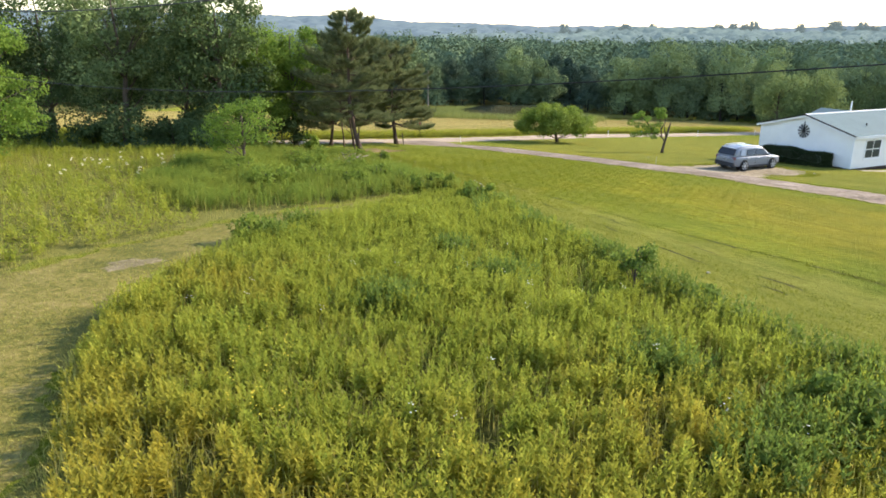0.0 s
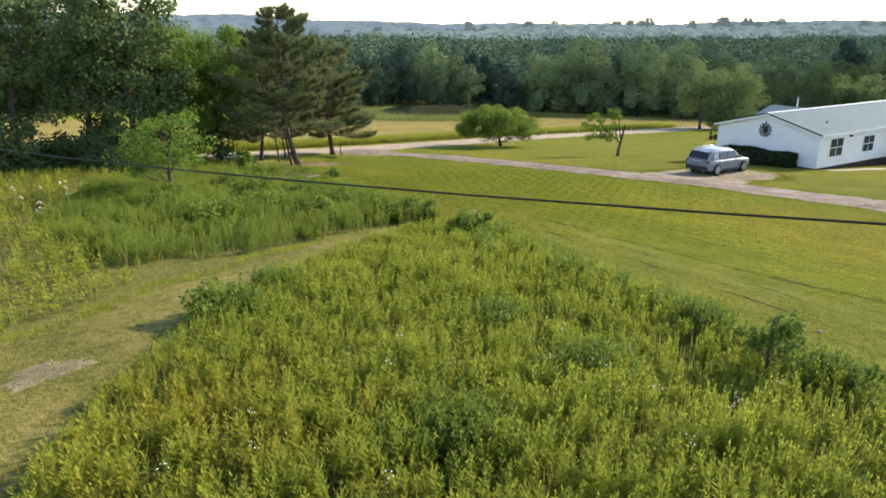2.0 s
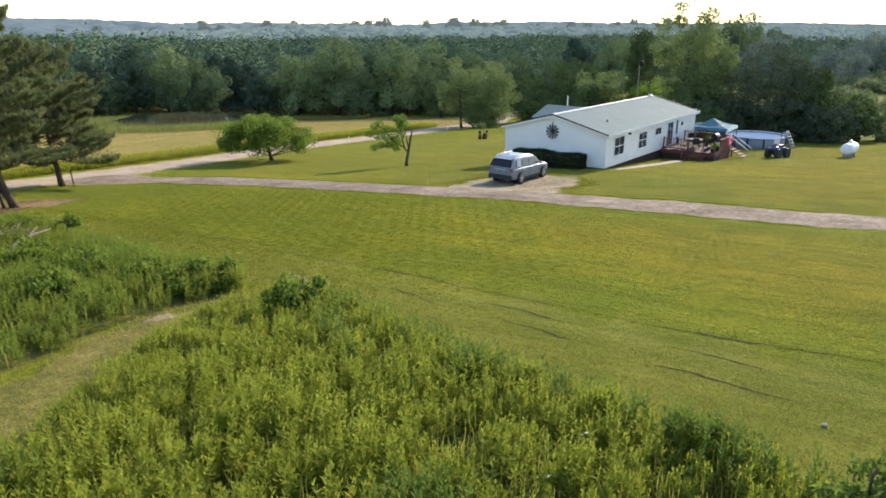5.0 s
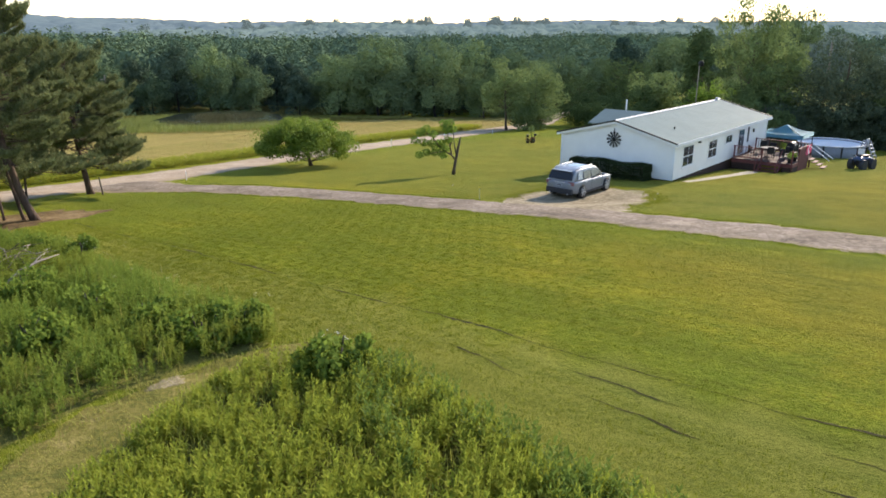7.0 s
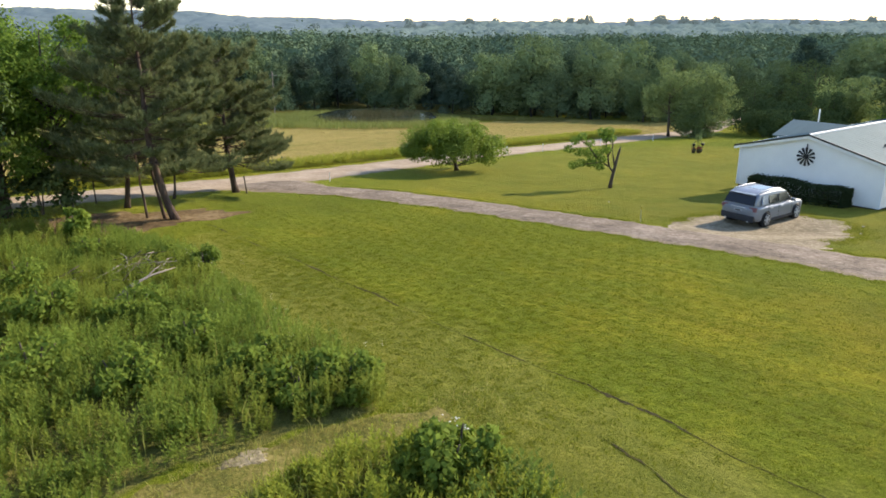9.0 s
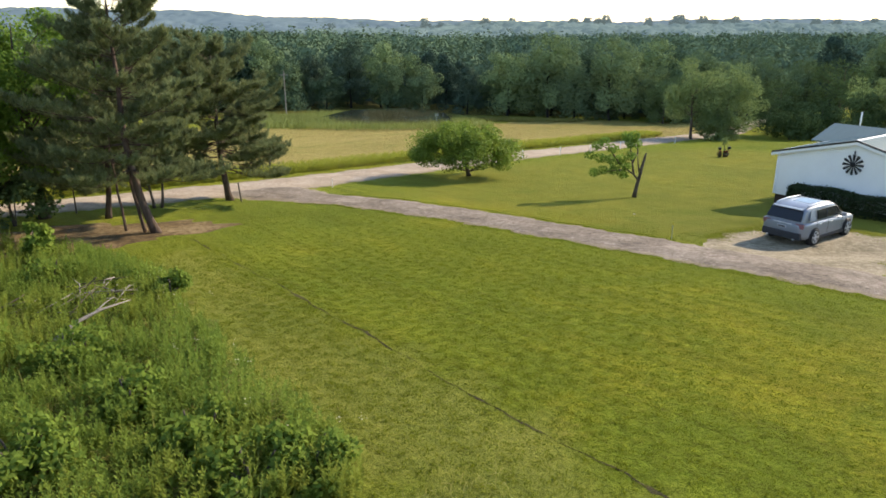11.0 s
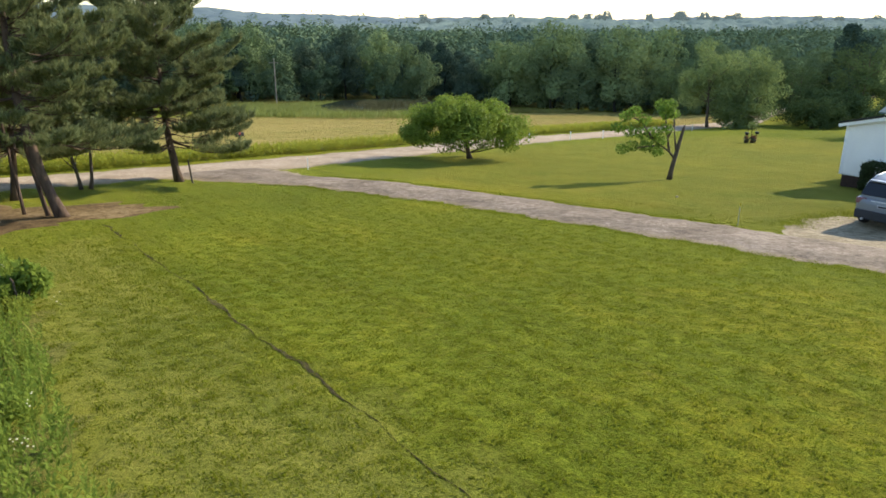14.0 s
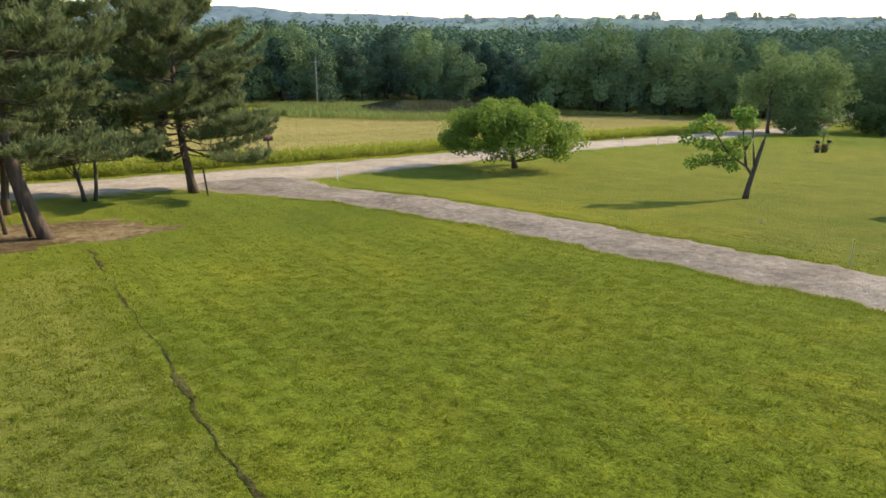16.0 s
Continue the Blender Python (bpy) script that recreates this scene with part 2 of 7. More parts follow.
# Lifted towards blue-grey: a little haze is mixed into this leaf colour.
M_dark = foliage("dark_leaves", (0.042, 0.066, 0.044), (0.12, 0.15, 0.085), 0.2, spec=0.0)
M_hedge = foliage("hedge_leaves", (0.020, 0.032, 0.013), (0.055, 0.075, 0.028), 0.12)
M_needle = foliage("pine_needles", (0.070, 0.095, 0.042), (0.25, 0.275, 0.115), 0.35, 0.5)
# Blue is raised in these leaf colours to hold the wood's haze.
M_forest = [foliage("forest_leaves_a", (0.046, 0.080, 0.052), (0.20, 0.265, 0.12), 0.12, 0.10, per_tree=True, leaf_vary=0.15, spec=0.0),
            foliage("forest_leaves_b", (0.074, 0.118, 0.062), (0.275, 0.345, 0.14), 0.14, 0.10, per_tree=True, leaf_vary=0.15, spec=0.0),
            foliage("forest_leaves_c", (0.046, 0.076, 0.056), (0.135, 0.18, 0.105), 0.08, 0.10, per_tree=True, leaf_vary=0.15, spec=0.0)]
M_scrub = foliage("pale_scrub_leaves", (0.13, 0.17, 0.085), (0.27, 0.31, 0.15), 0.35, spec=0.0)
# Leaf colour paled and blued so that it carries the haze itself.
M_hazy = foliage("haze_paled_leaves", (0.14, 0.18, 0.155), (0.26, 0.31, 0.235), 0.15, 0.15, spec=0.0)
# Dark colour for the added sheet that gives shade between far crowns.
M_gapsheet = foliage("dark_gap_sheet", (0.04, 0.06, 0.045), (0.07, 0.095, 0.06), 0.1, 0.06, spec=0.0)
# Crown colours are lightened to stand for haze over the valley.
M_crowns = foliage("valley_crowns", (0.060, 0.096, 0.068), (0.108, 0.155, 0.096), 0.08, 0.05, ((0.105, 0.155, 0.092), (0.195, 0.26, 0.13)), leaf_vary=0.15, spec=0.0)
M_flower = plain("white_blossom", (0.75, 0.74, 0.66), 0.7)
M_yellow = plain("yellow_blossom", (0.62, 0.50, 0.04), 0.7)
M_cream = plain("cream_blossom", (0.62, 0.58, 0.36), 0.7)
M_redflower = plain("red_blossom", (0.45, 0.03, 0.03), 0.7)
M_bark = bark_material("grey_brown_bark", (0.035, 0.026, 0.018), (0.15, 0.115, 0.085))
M_pinebark = bark_material("pine_bark", (0.03, 0.02, 0.015), (0.15, 0.10, 0.072))
# Darker bark copy: shade on far trunks is put into its colour.
M_darkbark = bark_material("shade_painted_bark", (0.012, 0.012, 0.010), (0.04, 0.036, 0.03))
M_deadwood = bark_material("bleached_dead_wood", (0.16, 0.13, 0.10), (0.42, 0.37, 0.30))

M_siding = plain("white_vinyl_siding", (0.80, 0.785, 0.75), 0.5, vary=0.05, scale=0.8)
M_trim = plain("white_trim", (0.80, 0.80, 0.79), 0.45, vary=0.04)
M_darktrim = plain("dark_metal_edge", (0.02, 0.022, 0.022), 0.4)
M_roof = plain("pale_green_metal_roof", (0.135, 0.195, 0.195), 0.75, 0.0, 0.08, 0.9, spec=0.1)
M_skirt = plain("dark_brown_skirting", (0.045, 0.026, 0.020), 0.8, vary=0.25)
M_black = plain("black_metal", (0.012, 0.012, 0.013), 0.5)
M_rubber = plain("tyre_rubber", (0.018, 0.018, 0.018), 0.85)
M_steel = plain("brushed_alloy", (0.58, 0.59, 0.60), 0.35, 0.5)
M_paint = plain("silver_blue_car_paint", (0.205, 0.228, 0.262), 0.40, 0.35, 0.04, 2.0, spec=0.4, coat=0.2)
M_plastic = plain("dark_grey_plastic", (0.035, 0.036, 0.04), 0.6)
M_redglass = plain("red_tail_lens", (0.20, 0.09, 0.10), 0.2, spec=0.5)
M_clear = plain("clear_lamp_lens", (0.7, 0.72, 0.74), 0.15, spec=0.6)
M_deck = plain("red_brown_stained_wood", (0.14, 0.045, 0.040), 0.7, vary=0.35, scale=3.0)
M_rust = plain("rusty_roof_sheet", (0.20, 0.055, 0.035), 0.75, vary=0.3, scale=2.0)
M_teal = plain("teal_canvas", (0.15, 0.36, 0.44), 0.75, vary=0.18, scale=1.5)
M_pool = plain("white_pool_wall", (0.70, 0.72, 0.74), 0.45)
# Grey copy of the pool wall colour, with the wall's shade put in.
M_poolwall = plain("shade_grey_pool_wall", (0.25, 0.27, 0.31), 0.5)
# Board colour darkened to imitate the shadow of things on the deck.
M_board = plain("shade_darkened_deck_board", (0.07, 0.038, 0.034), 0.8, vary=0.35, scale=3.0)
M_blue = plain("blue_plastic", (0.06, 0.09, 0.17), 0.4)
M_grey = plain("grey_plastic", (0.34, 0.36, 0.40), 0.5)
M_tank = plain("white_tank_paint", (0.80, 0.81, 0.82), 0.35, spec=0.5)
M_pink = plain("red_and_pink_cloth", (0.75, 0.09, 0.19), 0.8, vary=0.3)
M_pole = bark_material("weathered_pole", (0.16, 0.135, 0.105), (0.36, 0.31, 0.26))


def glass_material(name, tint, rough=0.06):
    n = Nodes(name)
    return n.done(tint, rough, spec=0.5, coat=0.2)


M_carglass = glass_material("tinted_car_glass", (0.004, 0.005, 0.006), 0.12)
# The sky's reflection on the quarter window is this pale base colour.
M_quarter = plain("sky_painted_quarter_glass", (0.22, 0.26, 0.30), 0.15, spec=0.6)
M_glass = glass_material("dark_window_glass", (0.05, 0.062, 0.07))
# Matt off-white for the cover lying on the pool.
M_poolcover = glass_material("white_pool_cover", (0.80, 0.83, 0.85), 0.8)
M_pond = glass_material("pond_water", (0.02, 0.024, 0.016), 0.12)


# Distance haze is painted into these colours; the emission strengthens it.
def hill_material(name, dark, light, haze_glow=0.0):
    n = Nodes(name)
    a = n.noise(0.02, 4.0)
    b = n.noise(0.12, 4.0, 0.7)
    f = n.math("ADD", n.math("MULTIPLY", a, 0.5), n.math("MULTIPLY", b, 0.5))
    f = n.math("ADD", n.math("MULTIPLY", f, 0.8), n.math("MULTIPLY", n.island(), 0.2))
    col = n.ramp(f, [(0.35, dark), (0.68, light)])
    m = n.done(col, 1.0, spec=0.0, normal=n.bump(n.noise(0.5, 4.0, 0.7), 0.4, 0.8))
    if haze_glow:
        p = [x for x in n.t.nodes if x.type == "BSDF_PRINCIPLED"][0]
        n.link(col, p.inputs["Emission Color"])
        p.inputs["Emission Strength"].default_value = haze_glow
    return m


# Rise, ridge trees and hills: haze put in as blue-grey colour plus emission.
M_midhill = hill_material("haze_tinted_rise", (0.10, 0.14, 0.132), (0.13, 0.17, 0.155), 0.36)
M_ridge = hill_material("haze_tinted_ridge_leaves", (0.11, 0.145, 0.14), (0.135, 0.17, 0.16), 0.36)
M_hill = hill_material("haze_tinted_hills", (0.10, 0.135, 0.148), (0.115, 0.152, 0.162), 0.34)

# ---------------------------------------------------------------- mesh helpers
rng = np.random.default_rng(7)


def raw_mesh(name, verts, faces, mats, smooth=False, tint=None, slots=None):
    """A mesh from arrays: faces all of one size."""
    verts, faces = np.asarray(verts, np.float32), np.asarray(faces, np.int32)
    me = bpy.data.meshes.new(name)
    k = faces.shape[1]
    me.vertices.add(len(verts))
    me.vertices.foreach_set("co", verts.ravel())
    me.loops.add(faces.size)
    me.loops.foreach_set("vertex_index", faces.ravel())
    me.polygons.add(len(faces))
    me.polygons.foreach_set("loop_start", np.arange(0, faces.size, k, dtype=np.int32))
    me.polygons.foreach_set("loop_total", np.full(len(faces), k, np.int32))
    for m in mats if isinstance(mats, (list, tuple)) else [mats]:
        me.materials.append(m)
    if slots is not None:
        me.polygons.foreach_set("material_index", np.asarray(slots, np.int32))
    me.polygons.foreach_set("use_smooth", np.full(len(faces), smooth, bool))
    if tint is not None:
        add_mask(me, "tint", tint)
    me.update(calc_edges=True)
    me.validate()
    return me


def add_mask(me, name, values):
    a = me.attributes.new(name, "FLOAT", "POINT")
    a.data.foreach_set("value", np.asarray(values, np.float32))


def part(name, bm, material, parent, label="", smooth=False, m=None):
    """Links a bmesh (or a mesh) as one mesh object under a thing or a part."""
    if isinstance(bm, bmesh.types.BMesh):
        me = bpy.data.meshes.new(name)
        bm.normal_update()
        bm.to_mesh(me)
        bm.free()
        me.materials.append(material)
        if smooth:
            me.polygons.foreach_set("use_smooth", np.full(len(me.polygons), True, bool))
    else:
        me = bm
    ob = new(name, me)
    ob.parent = parent
    if m is not None:
        ob.matrix_basis = m
    if label:
        ob["label"] = label
    return ob


def thing(name, m, label, category, group="", kind=""):
    ob = new(name)
    ob.empty_display_size = 0.2
    ob.matrix_basis = m
    return tagged(ob, label, category, group, kind)


def add_box(bm, lo, hi, bevel=0.0, m=None):
    lo, hi = Vector(lo), Vector(hi)
    made = bmesh.ops.create_cube(bm, size=1.0)
    vs = made["verts"]
    for v in vs:
        v.co = Vector([lo[i] + (v.co[i] + 0.5) * (hi[i] - lo[i]) for i in range(3)])
    if bevel:
        es = list({e for v in vs for e in v.link_edges})
        r = bmesh.ops.bevel(bm, geom=es, offset=bevel, segments=2, affect="EDGES", profile=0.7)
        vs = list({v for f in r["faces"] for v in f.verts} | {v for v in vs if v.is_valid})
    if m is not None:
        for v in vs:
            v.co = m @ v.co
    return vs


def box(lo, hi, bevel=0.0, m=None):
    bm = bmesh.new()
    add_box(bm, lo, hi, bevel, m)
    return bm


def add_tube(bm, points, radii, sides=7, caps=True):
    """A tapered tube along points."""
    pts = [Vector(p) for p in points]
    if isinstance(radii, (int, float)):
        radii = [radii] * len(pts)
    radii = [float(q) for q in radii]
    rings, prev = [], None
    for i, p in enumerate(pts):
        d = (pts[min(i + 1, len(pts) - 1)] - pts[max(i - 1, 0)]).normalized()
        if prev is None:
            side = d.orthogonal().normalized()
        else:
            side = (prev - d * prev.dot(d)).normalized()
        prev = side
        up = d.cross(side)
        rings.append([bm.verts.new(p + radii[i] * (math.cos(2 * math.pi * k / sides) * side + math.sin(2 * math.pi * k / sides) * up)) for k in range(sides)])
    for a, b in zip(rings, rings[1:]):
        for k in range(sides):
            bm.faces.new((a[k], a[(k + 1) % sides], b[(k + 1) % sides], b[k]))
    if caps:
        bm.faces.new(rings[0][::-1])
        bm.faces.new(rings[-1])


def tube(points, radii, sides=7):
    bm = bmesh.new()
    add_tube(bm, points, radii, sides)
    return bm


def add_lathe(bm, profile, segs=24, m=None):
    """Turns (radius, z) pairs about z."""
    rings = []
    for r, z in profile:
        rings.append([bm.verts.new(((m or Matrix()) @ Vector((r * math.cos(2 * math.pi * k / segs), r * math.sin(2 * math.pi * k / segs), z)))) for k in range(segs)])
    for a, b in zip(rings, rings[1:]):
        for k in range(segs):
            bm.faces.new((a[k], a[(k + 1) % segs], b[(k + 1) % segs], b[k]))
    if profile[0][0] > 1e-4:
        bm.faces.new(rings[0][::-1])
    if profile[-1][0] > 1e-4:
        bm.faces.new(rings[-1])


def lathe(profile, segs=24, m=None):
    bm = bmesh.new()
    add_lathe(bm, profile, segs, m)
    return bm


def loft(sections, close=True):
    """Skins a row of rings with equal counts."""
    bm = bmesh.new()
    rings = [[bm.verts.new(p) for p in s] for s in sections]
    n = len(rings[0])
    for a, b in zip(rings, rings[1:]):
        for k in range(n):
            bm.faces.new((a[k], a[(k + 1) % n], b[(k + 1) % n], b[k]))
    if close:
        bm.faces.new(rings[0][::-1])
        bm.faces.new(rings[-1])
    bmesh.ops.recalc_face_normals(bm, faces=bm.faces)
    return bm


# ---------------------------------------------------------------- the lie of the land
SLOPE_Y = [-400, -60, 0, 12, 21.4, 30, 37.5, 41, 51.6, 56, 64, 66, 83, 100, 130, 170, 190, 230, 400, 3000]
SLOPE_Z = [2.5, 2.2, 1.5, 1.2, 0.72, 0.1, -0.46, -0.68, -1.6, -1.98, -2.66, -2.85, -4.5, -6.0, -8.5, -12, -13.2, -14, -14.5, -15]
_ty = np.arange(-450, 3050, 0.5)
_tz = np.interp(_ty, SLOPE_Y, SLOPE_Z)
_k = np.exp(-0.5 * (np.arange(-16, 17) * 0.5 / 2.5) ** 2)
_tz = np.convolve(np.pad(_tz, 16, mode="edge"), _k / _k.sum(), mode="valid")
PAD_X, PAD_Y, PAD_Z = 21.9, 51.6, -2.13  # the levelled parking place


def land(x, y):
    """Height of the ground."""
    x, y = np.asarray(x, float), np.asarray(y, float)
    z = np.interp(y, _ty, _tz) - 0.02 * np.clip(x, -60, 90) - 0.014 * np.clip(x - 15, 0, 60)
    side = np.clip((x - 74) / 30, 0, 1) * np.clip((175 - y) / 50, 0, 1)
    z = z * (1 - side) + (-4.7 + 0.006 * (x - 74)) * side
    w = np.clip(1.6 - np.hypot(x - PAD_X, y - PAD_Y) / 3.6, 0, 1)
    w = w * w * (3 - 2 * w)
    z = z * (1 - w) + PAD_Z * w
    bumpy = 0.035 * np.sin(x * 0.71 + 1.3 * np.sin(y * 0.23)) * np.sin(y * 0.53 + 0.4 * x)
    return z + bumpy * np.clip(1.3 - w, 0, 1)


def on_land(x, y):
    return float(land(x, y))


def inside(px, py, poly):
    """Even-odd test of many points against one outline."""
    px, py = np.asarray(px), np.asarray(py)
    hit = np.zeros(px.shape, bool)
    for (x0, y0), (x1, y1) in zip(poly, poly[1:] + poly[:1]):
        c = (y0 > py) != (y1 > py)
        with np.errstate(divide="ignore", invalid="ignore"):
            hit ^= c & (px < (x1 - x0) * (py - y0) / (y1 - y0 if y1 != y0 else 1e-9) + x0)
    return hit


def lumps(x, y, seed=0.0):
    """Smooth patchiness from 0 to 1, by a few crossing waves."""
    v = (np.sin(x * 0.83 + 1.7 * np.sin(y * 0.41 + seed) + seed) + np.sin(y * 0.97 + 1.3 * np.sin(x * 0.57 - seed) + 2 * seed)
         + 0.6 * np.sin(x * 2.3 + y * 1.9 + 3 * seed + np.sin(y * 1.1)) + 0.5 * np.sin(y * 3.1 - x * 2.7 + seed))
    return np.clip(0.5 + v / 5.0, 0, 1)


def edge_room(x, y, poly):
    """Distance to an outline."""
    best = np.full(np.shape(x), 1e9)
    for (x0, y0), (x1, y1) in zip(poly, poly[1:] + poly[:1]):
        dx, dy = x1 - x0, y1 - y0
        t = np.clip(((x - x0) * dx + (y - y0) * dy) / (dx * dx + dy * dy), 0, 1)
        best = np.minimum(best, np.hypot(x - x0 - t * dx, y - y0 - t * dy))
    return best


# outlines of the planted ground
FRONT_MEADOW = [(1.9, 32.2), (2.9, 30.2), (3.5, 27.0), (4.4, 24.0), (5.3, 21.0), (6.0, 18.4), (7.0, 15.8), (8.2, 13.3), (10.5, 9.5), (14, 5), (18, -6),
                (-3, -6), (-3.5, 5.5), (-5.2, 9.4), (-6.6, 12.4), (-7.2, 15), (-7.3, 17.6), (-6.8, 20.5), (-6.3, 23.4), (-4.5, 26.4), (-3.2, 29.2), (-1.6, 31.4), (0.4, 32.5)]
REAR_MEADOW = [(0.9, 34.0), (0.6, 35.8), (-1.2, 39.2), (-3.2, 43.6), (-5.0, 48.0), (-8.3, 52.6), (-12, 56), (-22, 61), (-48, 68), (-60, 40), (-40, 5), (-16, 4),
               (-13.5, 12), (-11.9, 18), (-10.6, 21.4), (-8.6, 25.4), (-6.0, 29.2), (-3.0, 32.3), (-1.2, 33.4)]
HAY_FIELD = [(-70, 70), (-16, 71.5), (-7, 77), (3, 85), (16, 97), (30, 109), (58, 132), (90, 148), (92, 176), (60, 188), (10, 150), (-40, 150), (-75, 140)]

SCRUB = [(76, 40), (170, 20), (170, 135), (100, 130), (80, 100), (74, 62)]
xs = np.unique(np.concatenate([np.linspace(-3000, -240, 14), np.linspace(-240, -60, 37), np.arange(-60, 95, 1.0), np.linspace(95, 300, 42), np.linspace(300, 3000, 14)]))
ys = np.unique(np.concatenate([np.linspace(-600, -30, 12), np.arange(-30, 150, 1.0), np.linspace(150, 420, 68), np.linspace(420, 3000, 16)]))
gx, gy = np.meshgrid(xs, ys)
vx, vy = gx.ravel(), gy.ravel()
W, H = len(xs), len(ys)
idx = (np.arange(H - 1)[:, None] * W + np.arange(W - 1)[None, :]).ravel()
ground_me = raw_mesh("ground", np.stack([vx, vy, land(vx, vy)], 1), np.stack([idx, idx + 1, idx + W + 1, idx + W], 1), M_ground, smooth=True)
add_mask(ground_me, "meadow", inside(vx, vy, FRONT_MEADOW) | inside(vx, vy, REAR_MEADOW))
PALE_STRIP = [(-4.6, 53), (-2.2, 48.3), (1.7, 40.6), (4, 36.2), (6.4, 30.8), (9, 24.5), (12, 19), (17, 11), (9, 8), (6, 17), (4.0, 24.5), (2.4, 31), (0.8, 35.5), (-1.6, 40), (-3.6, 44.5), (-6, 49.5)]
add_mask(ground_me, "pale", inside(vx, vy, PALE_STRIP))
DRY_LAWN = [(3, 66), (8, 60), (14, 51), (20, 42.5), (26, 33.5), (60, 40), (64, 75), (50, 108), (28, 96), (10, 80)]
add_mask(ground_me, "dry", inside(vx, vy, DRY_LAWN) * np.clip(edge_room(vx, vy, DRY_LAWN) / 3, 0.3, 1))
GOLD = [(8.6, 38.2, 2.6), (10.9, 32.0, 2.4), (9.6, 42.5, 2.4), (12.0, 36.0, 2.0), (16.2, 28.0, 3.0), (41.0, 45.0, 6.0)]  # sun-bleached patches: place and size
add_mask(ground_me, "gold", np.clip(sum(np.exp(-((vx - a) ** 2 + (vy - b) ** 2) / (2 * c * c)) for a, b, c in GOLD), 0, 1))
OLIVE_LAWN = [(13, 43), (15, 42), (18, 38), (30, 24), (50, 20), (75, 50), (60, 62), (44, 50), (30, 46), (24, 38), (34, 12), (16, 10), (13, 22), (11, 31)]
add_mask(ground_me, "olive", inside(vx, vy, OLIVE_LAWN) * np.clip(edge_room(vx, vy, OLIVE_LAWN) / 3, 0, 1))
add_mask(ground_me, "scrub", inside(vx, vy, SCRUB))
add_mask(ground_me, "hay", inside(vx, vy, HAY_FIELD))
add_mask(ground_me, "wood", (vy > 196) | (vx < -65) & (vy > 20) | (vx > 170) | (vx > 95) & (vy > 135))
tagged(new("ground", ground_me), "mown yellow-green lawn sloping down to a hay field and woods", "ground", kind="structure")


def strip(name, line, widths, material, label, category, lift=0.025, wobble=0.18, across=9, crown=0.0, seed=0.0):
    """A lane laid over the ground along a line of points, with frayed edges."""
    pts = np.array(line, float)
    d = np.r_[0, np.cumsum(np.hypot(*np.diff(pts, axis=0).T))]
    s = np.arange(0, d[-1], 0.35)

    def smooth(v):
        a = np.interp(s, d, v)
        k = np.ones(9) / 9
        return np.convolve(np.pad(a, 4, mode="edge"), k, mode="valid")

    cx, cy, wd = smooth(pts[:, 0]), smooth(pts[:, 1]), smooth(widths)
    tx, ty = np.gradient(cx), np.gradient(cy)
    ln = np.hypot(tx, ty)
    nx, ny = -ty / ln, tx / ln
    u = np.linspace(-1, 1, across)
    fray = [wobble * (np.sin(s * 1.7 + seed + k) + 0.7 * np.sin(s * 4.3 + 2 * seed + 3 * k) + 0.6 * np.sin(s * 9.1 + k)) for k in (0, 5)]
    verts, mask = [], []
    for uk in u:
        off = uk * wd / 2 + np.where(uk < 0, -fray[0], fray[1]) * abs(uk) ** 3
        x, y = cx + nx * off, cy + ny * off
        verts.append(np.stack([x, y, land(x, y) + lift - (lift + 0.02) * abs(uk) ** 6 + crown * (1 - uk * uk)], 1))
        mask.append(np.full(len(s), max(0, 1 - abs(abs(uk) - 0.45) * 4)))
    v = np.stack(verts, 1).reshape(-1, 3)
    n = len(s)
    i = (np.arange(n - 1)[:, None] * across + np.arange(across - 1)[None, :]).ravel()
    me = raw_mesh(name, v, np.stack([i, i + across, i + across + 1, i + 1], 1), material, smooth=True)
    add_mask(me, "across", np.stack(mask, 1).ravel())
    add_mask(me, "rim", np.tile(np.abs(u) ** 3, n))
    return tagged(new(name, me), label, category, kind="structure")


def patch(name, cx, cy, rx, ry, turn, material, label, category, lift=0.03, seed=0.0, fray=0.16):
    """A worn spot with an uneven rim."""
    rings, segs = 8, 56
    verts, faces = [(cx, cy)], []
    for r in range(1, rings + 1):
        for k in range(segs):
            a = 2 * math.pi * k / segs
            q = r / rings * (1 + fray * (math.sin(3 * a + seed) + 0.6 * math.sin(7 * a + 2 * seed) + 0.5 * math.sin(17 * a)))
            ex, ey = rx * q * math.cos(a), ry * q * math.sin(a)
            verts.append((cx + ex * math.cos(turn) - ey * math.sin(turn), cy + ex * math.sin(turn) + ey * math.cos(turn)))
    v = np.array(verts)
    for r in range(rings - 1):
        for k in range(segs):
            a, b = 1 + r * segs + k, 1 + r * segs + (k + 1) % segs
            faces.append((a, a + segs, b + segs, b))
    for k in range(0, segs, 2):
        faces.append((0, 1 + k, 1 + (k + 1) % segs, 1 + (k + 2) % segs))
    drop = np.r_[0, np.repeat((np.arange(1, rings + 1) / rings) ** 6, segs)] * (lift + 0.02)
    me = raw_mesh(name, np.c_[v, land(v[:, 0], v[:, 1]) + lift - drop], faces, material, smooth=True)
    add_mask(me, "across", np.zeros(len(v)))
    return tagged(new(name, me), label, category, kind="structure")


strip("road", [(-70, 46.5), (-40, 55.5), (-24, 61.2), (-15.8, 64.0), (-9.0, 68.2), (-3.0, 72.2), (2.0, 77.0), (9.5, 84.2), (22, 96.4), (30, 102.5), (55, 124.8), (80, 147), (110, 170)],
      [6, 6, 5.5, 5.2, 6.6, 7.2, 6.4, 6.2, 6.4, 6.2, 6.5, 6.5, 6.5], M_road, "pale beige dirt road running past the yard", "road", lift=0.03, crown=0.05)
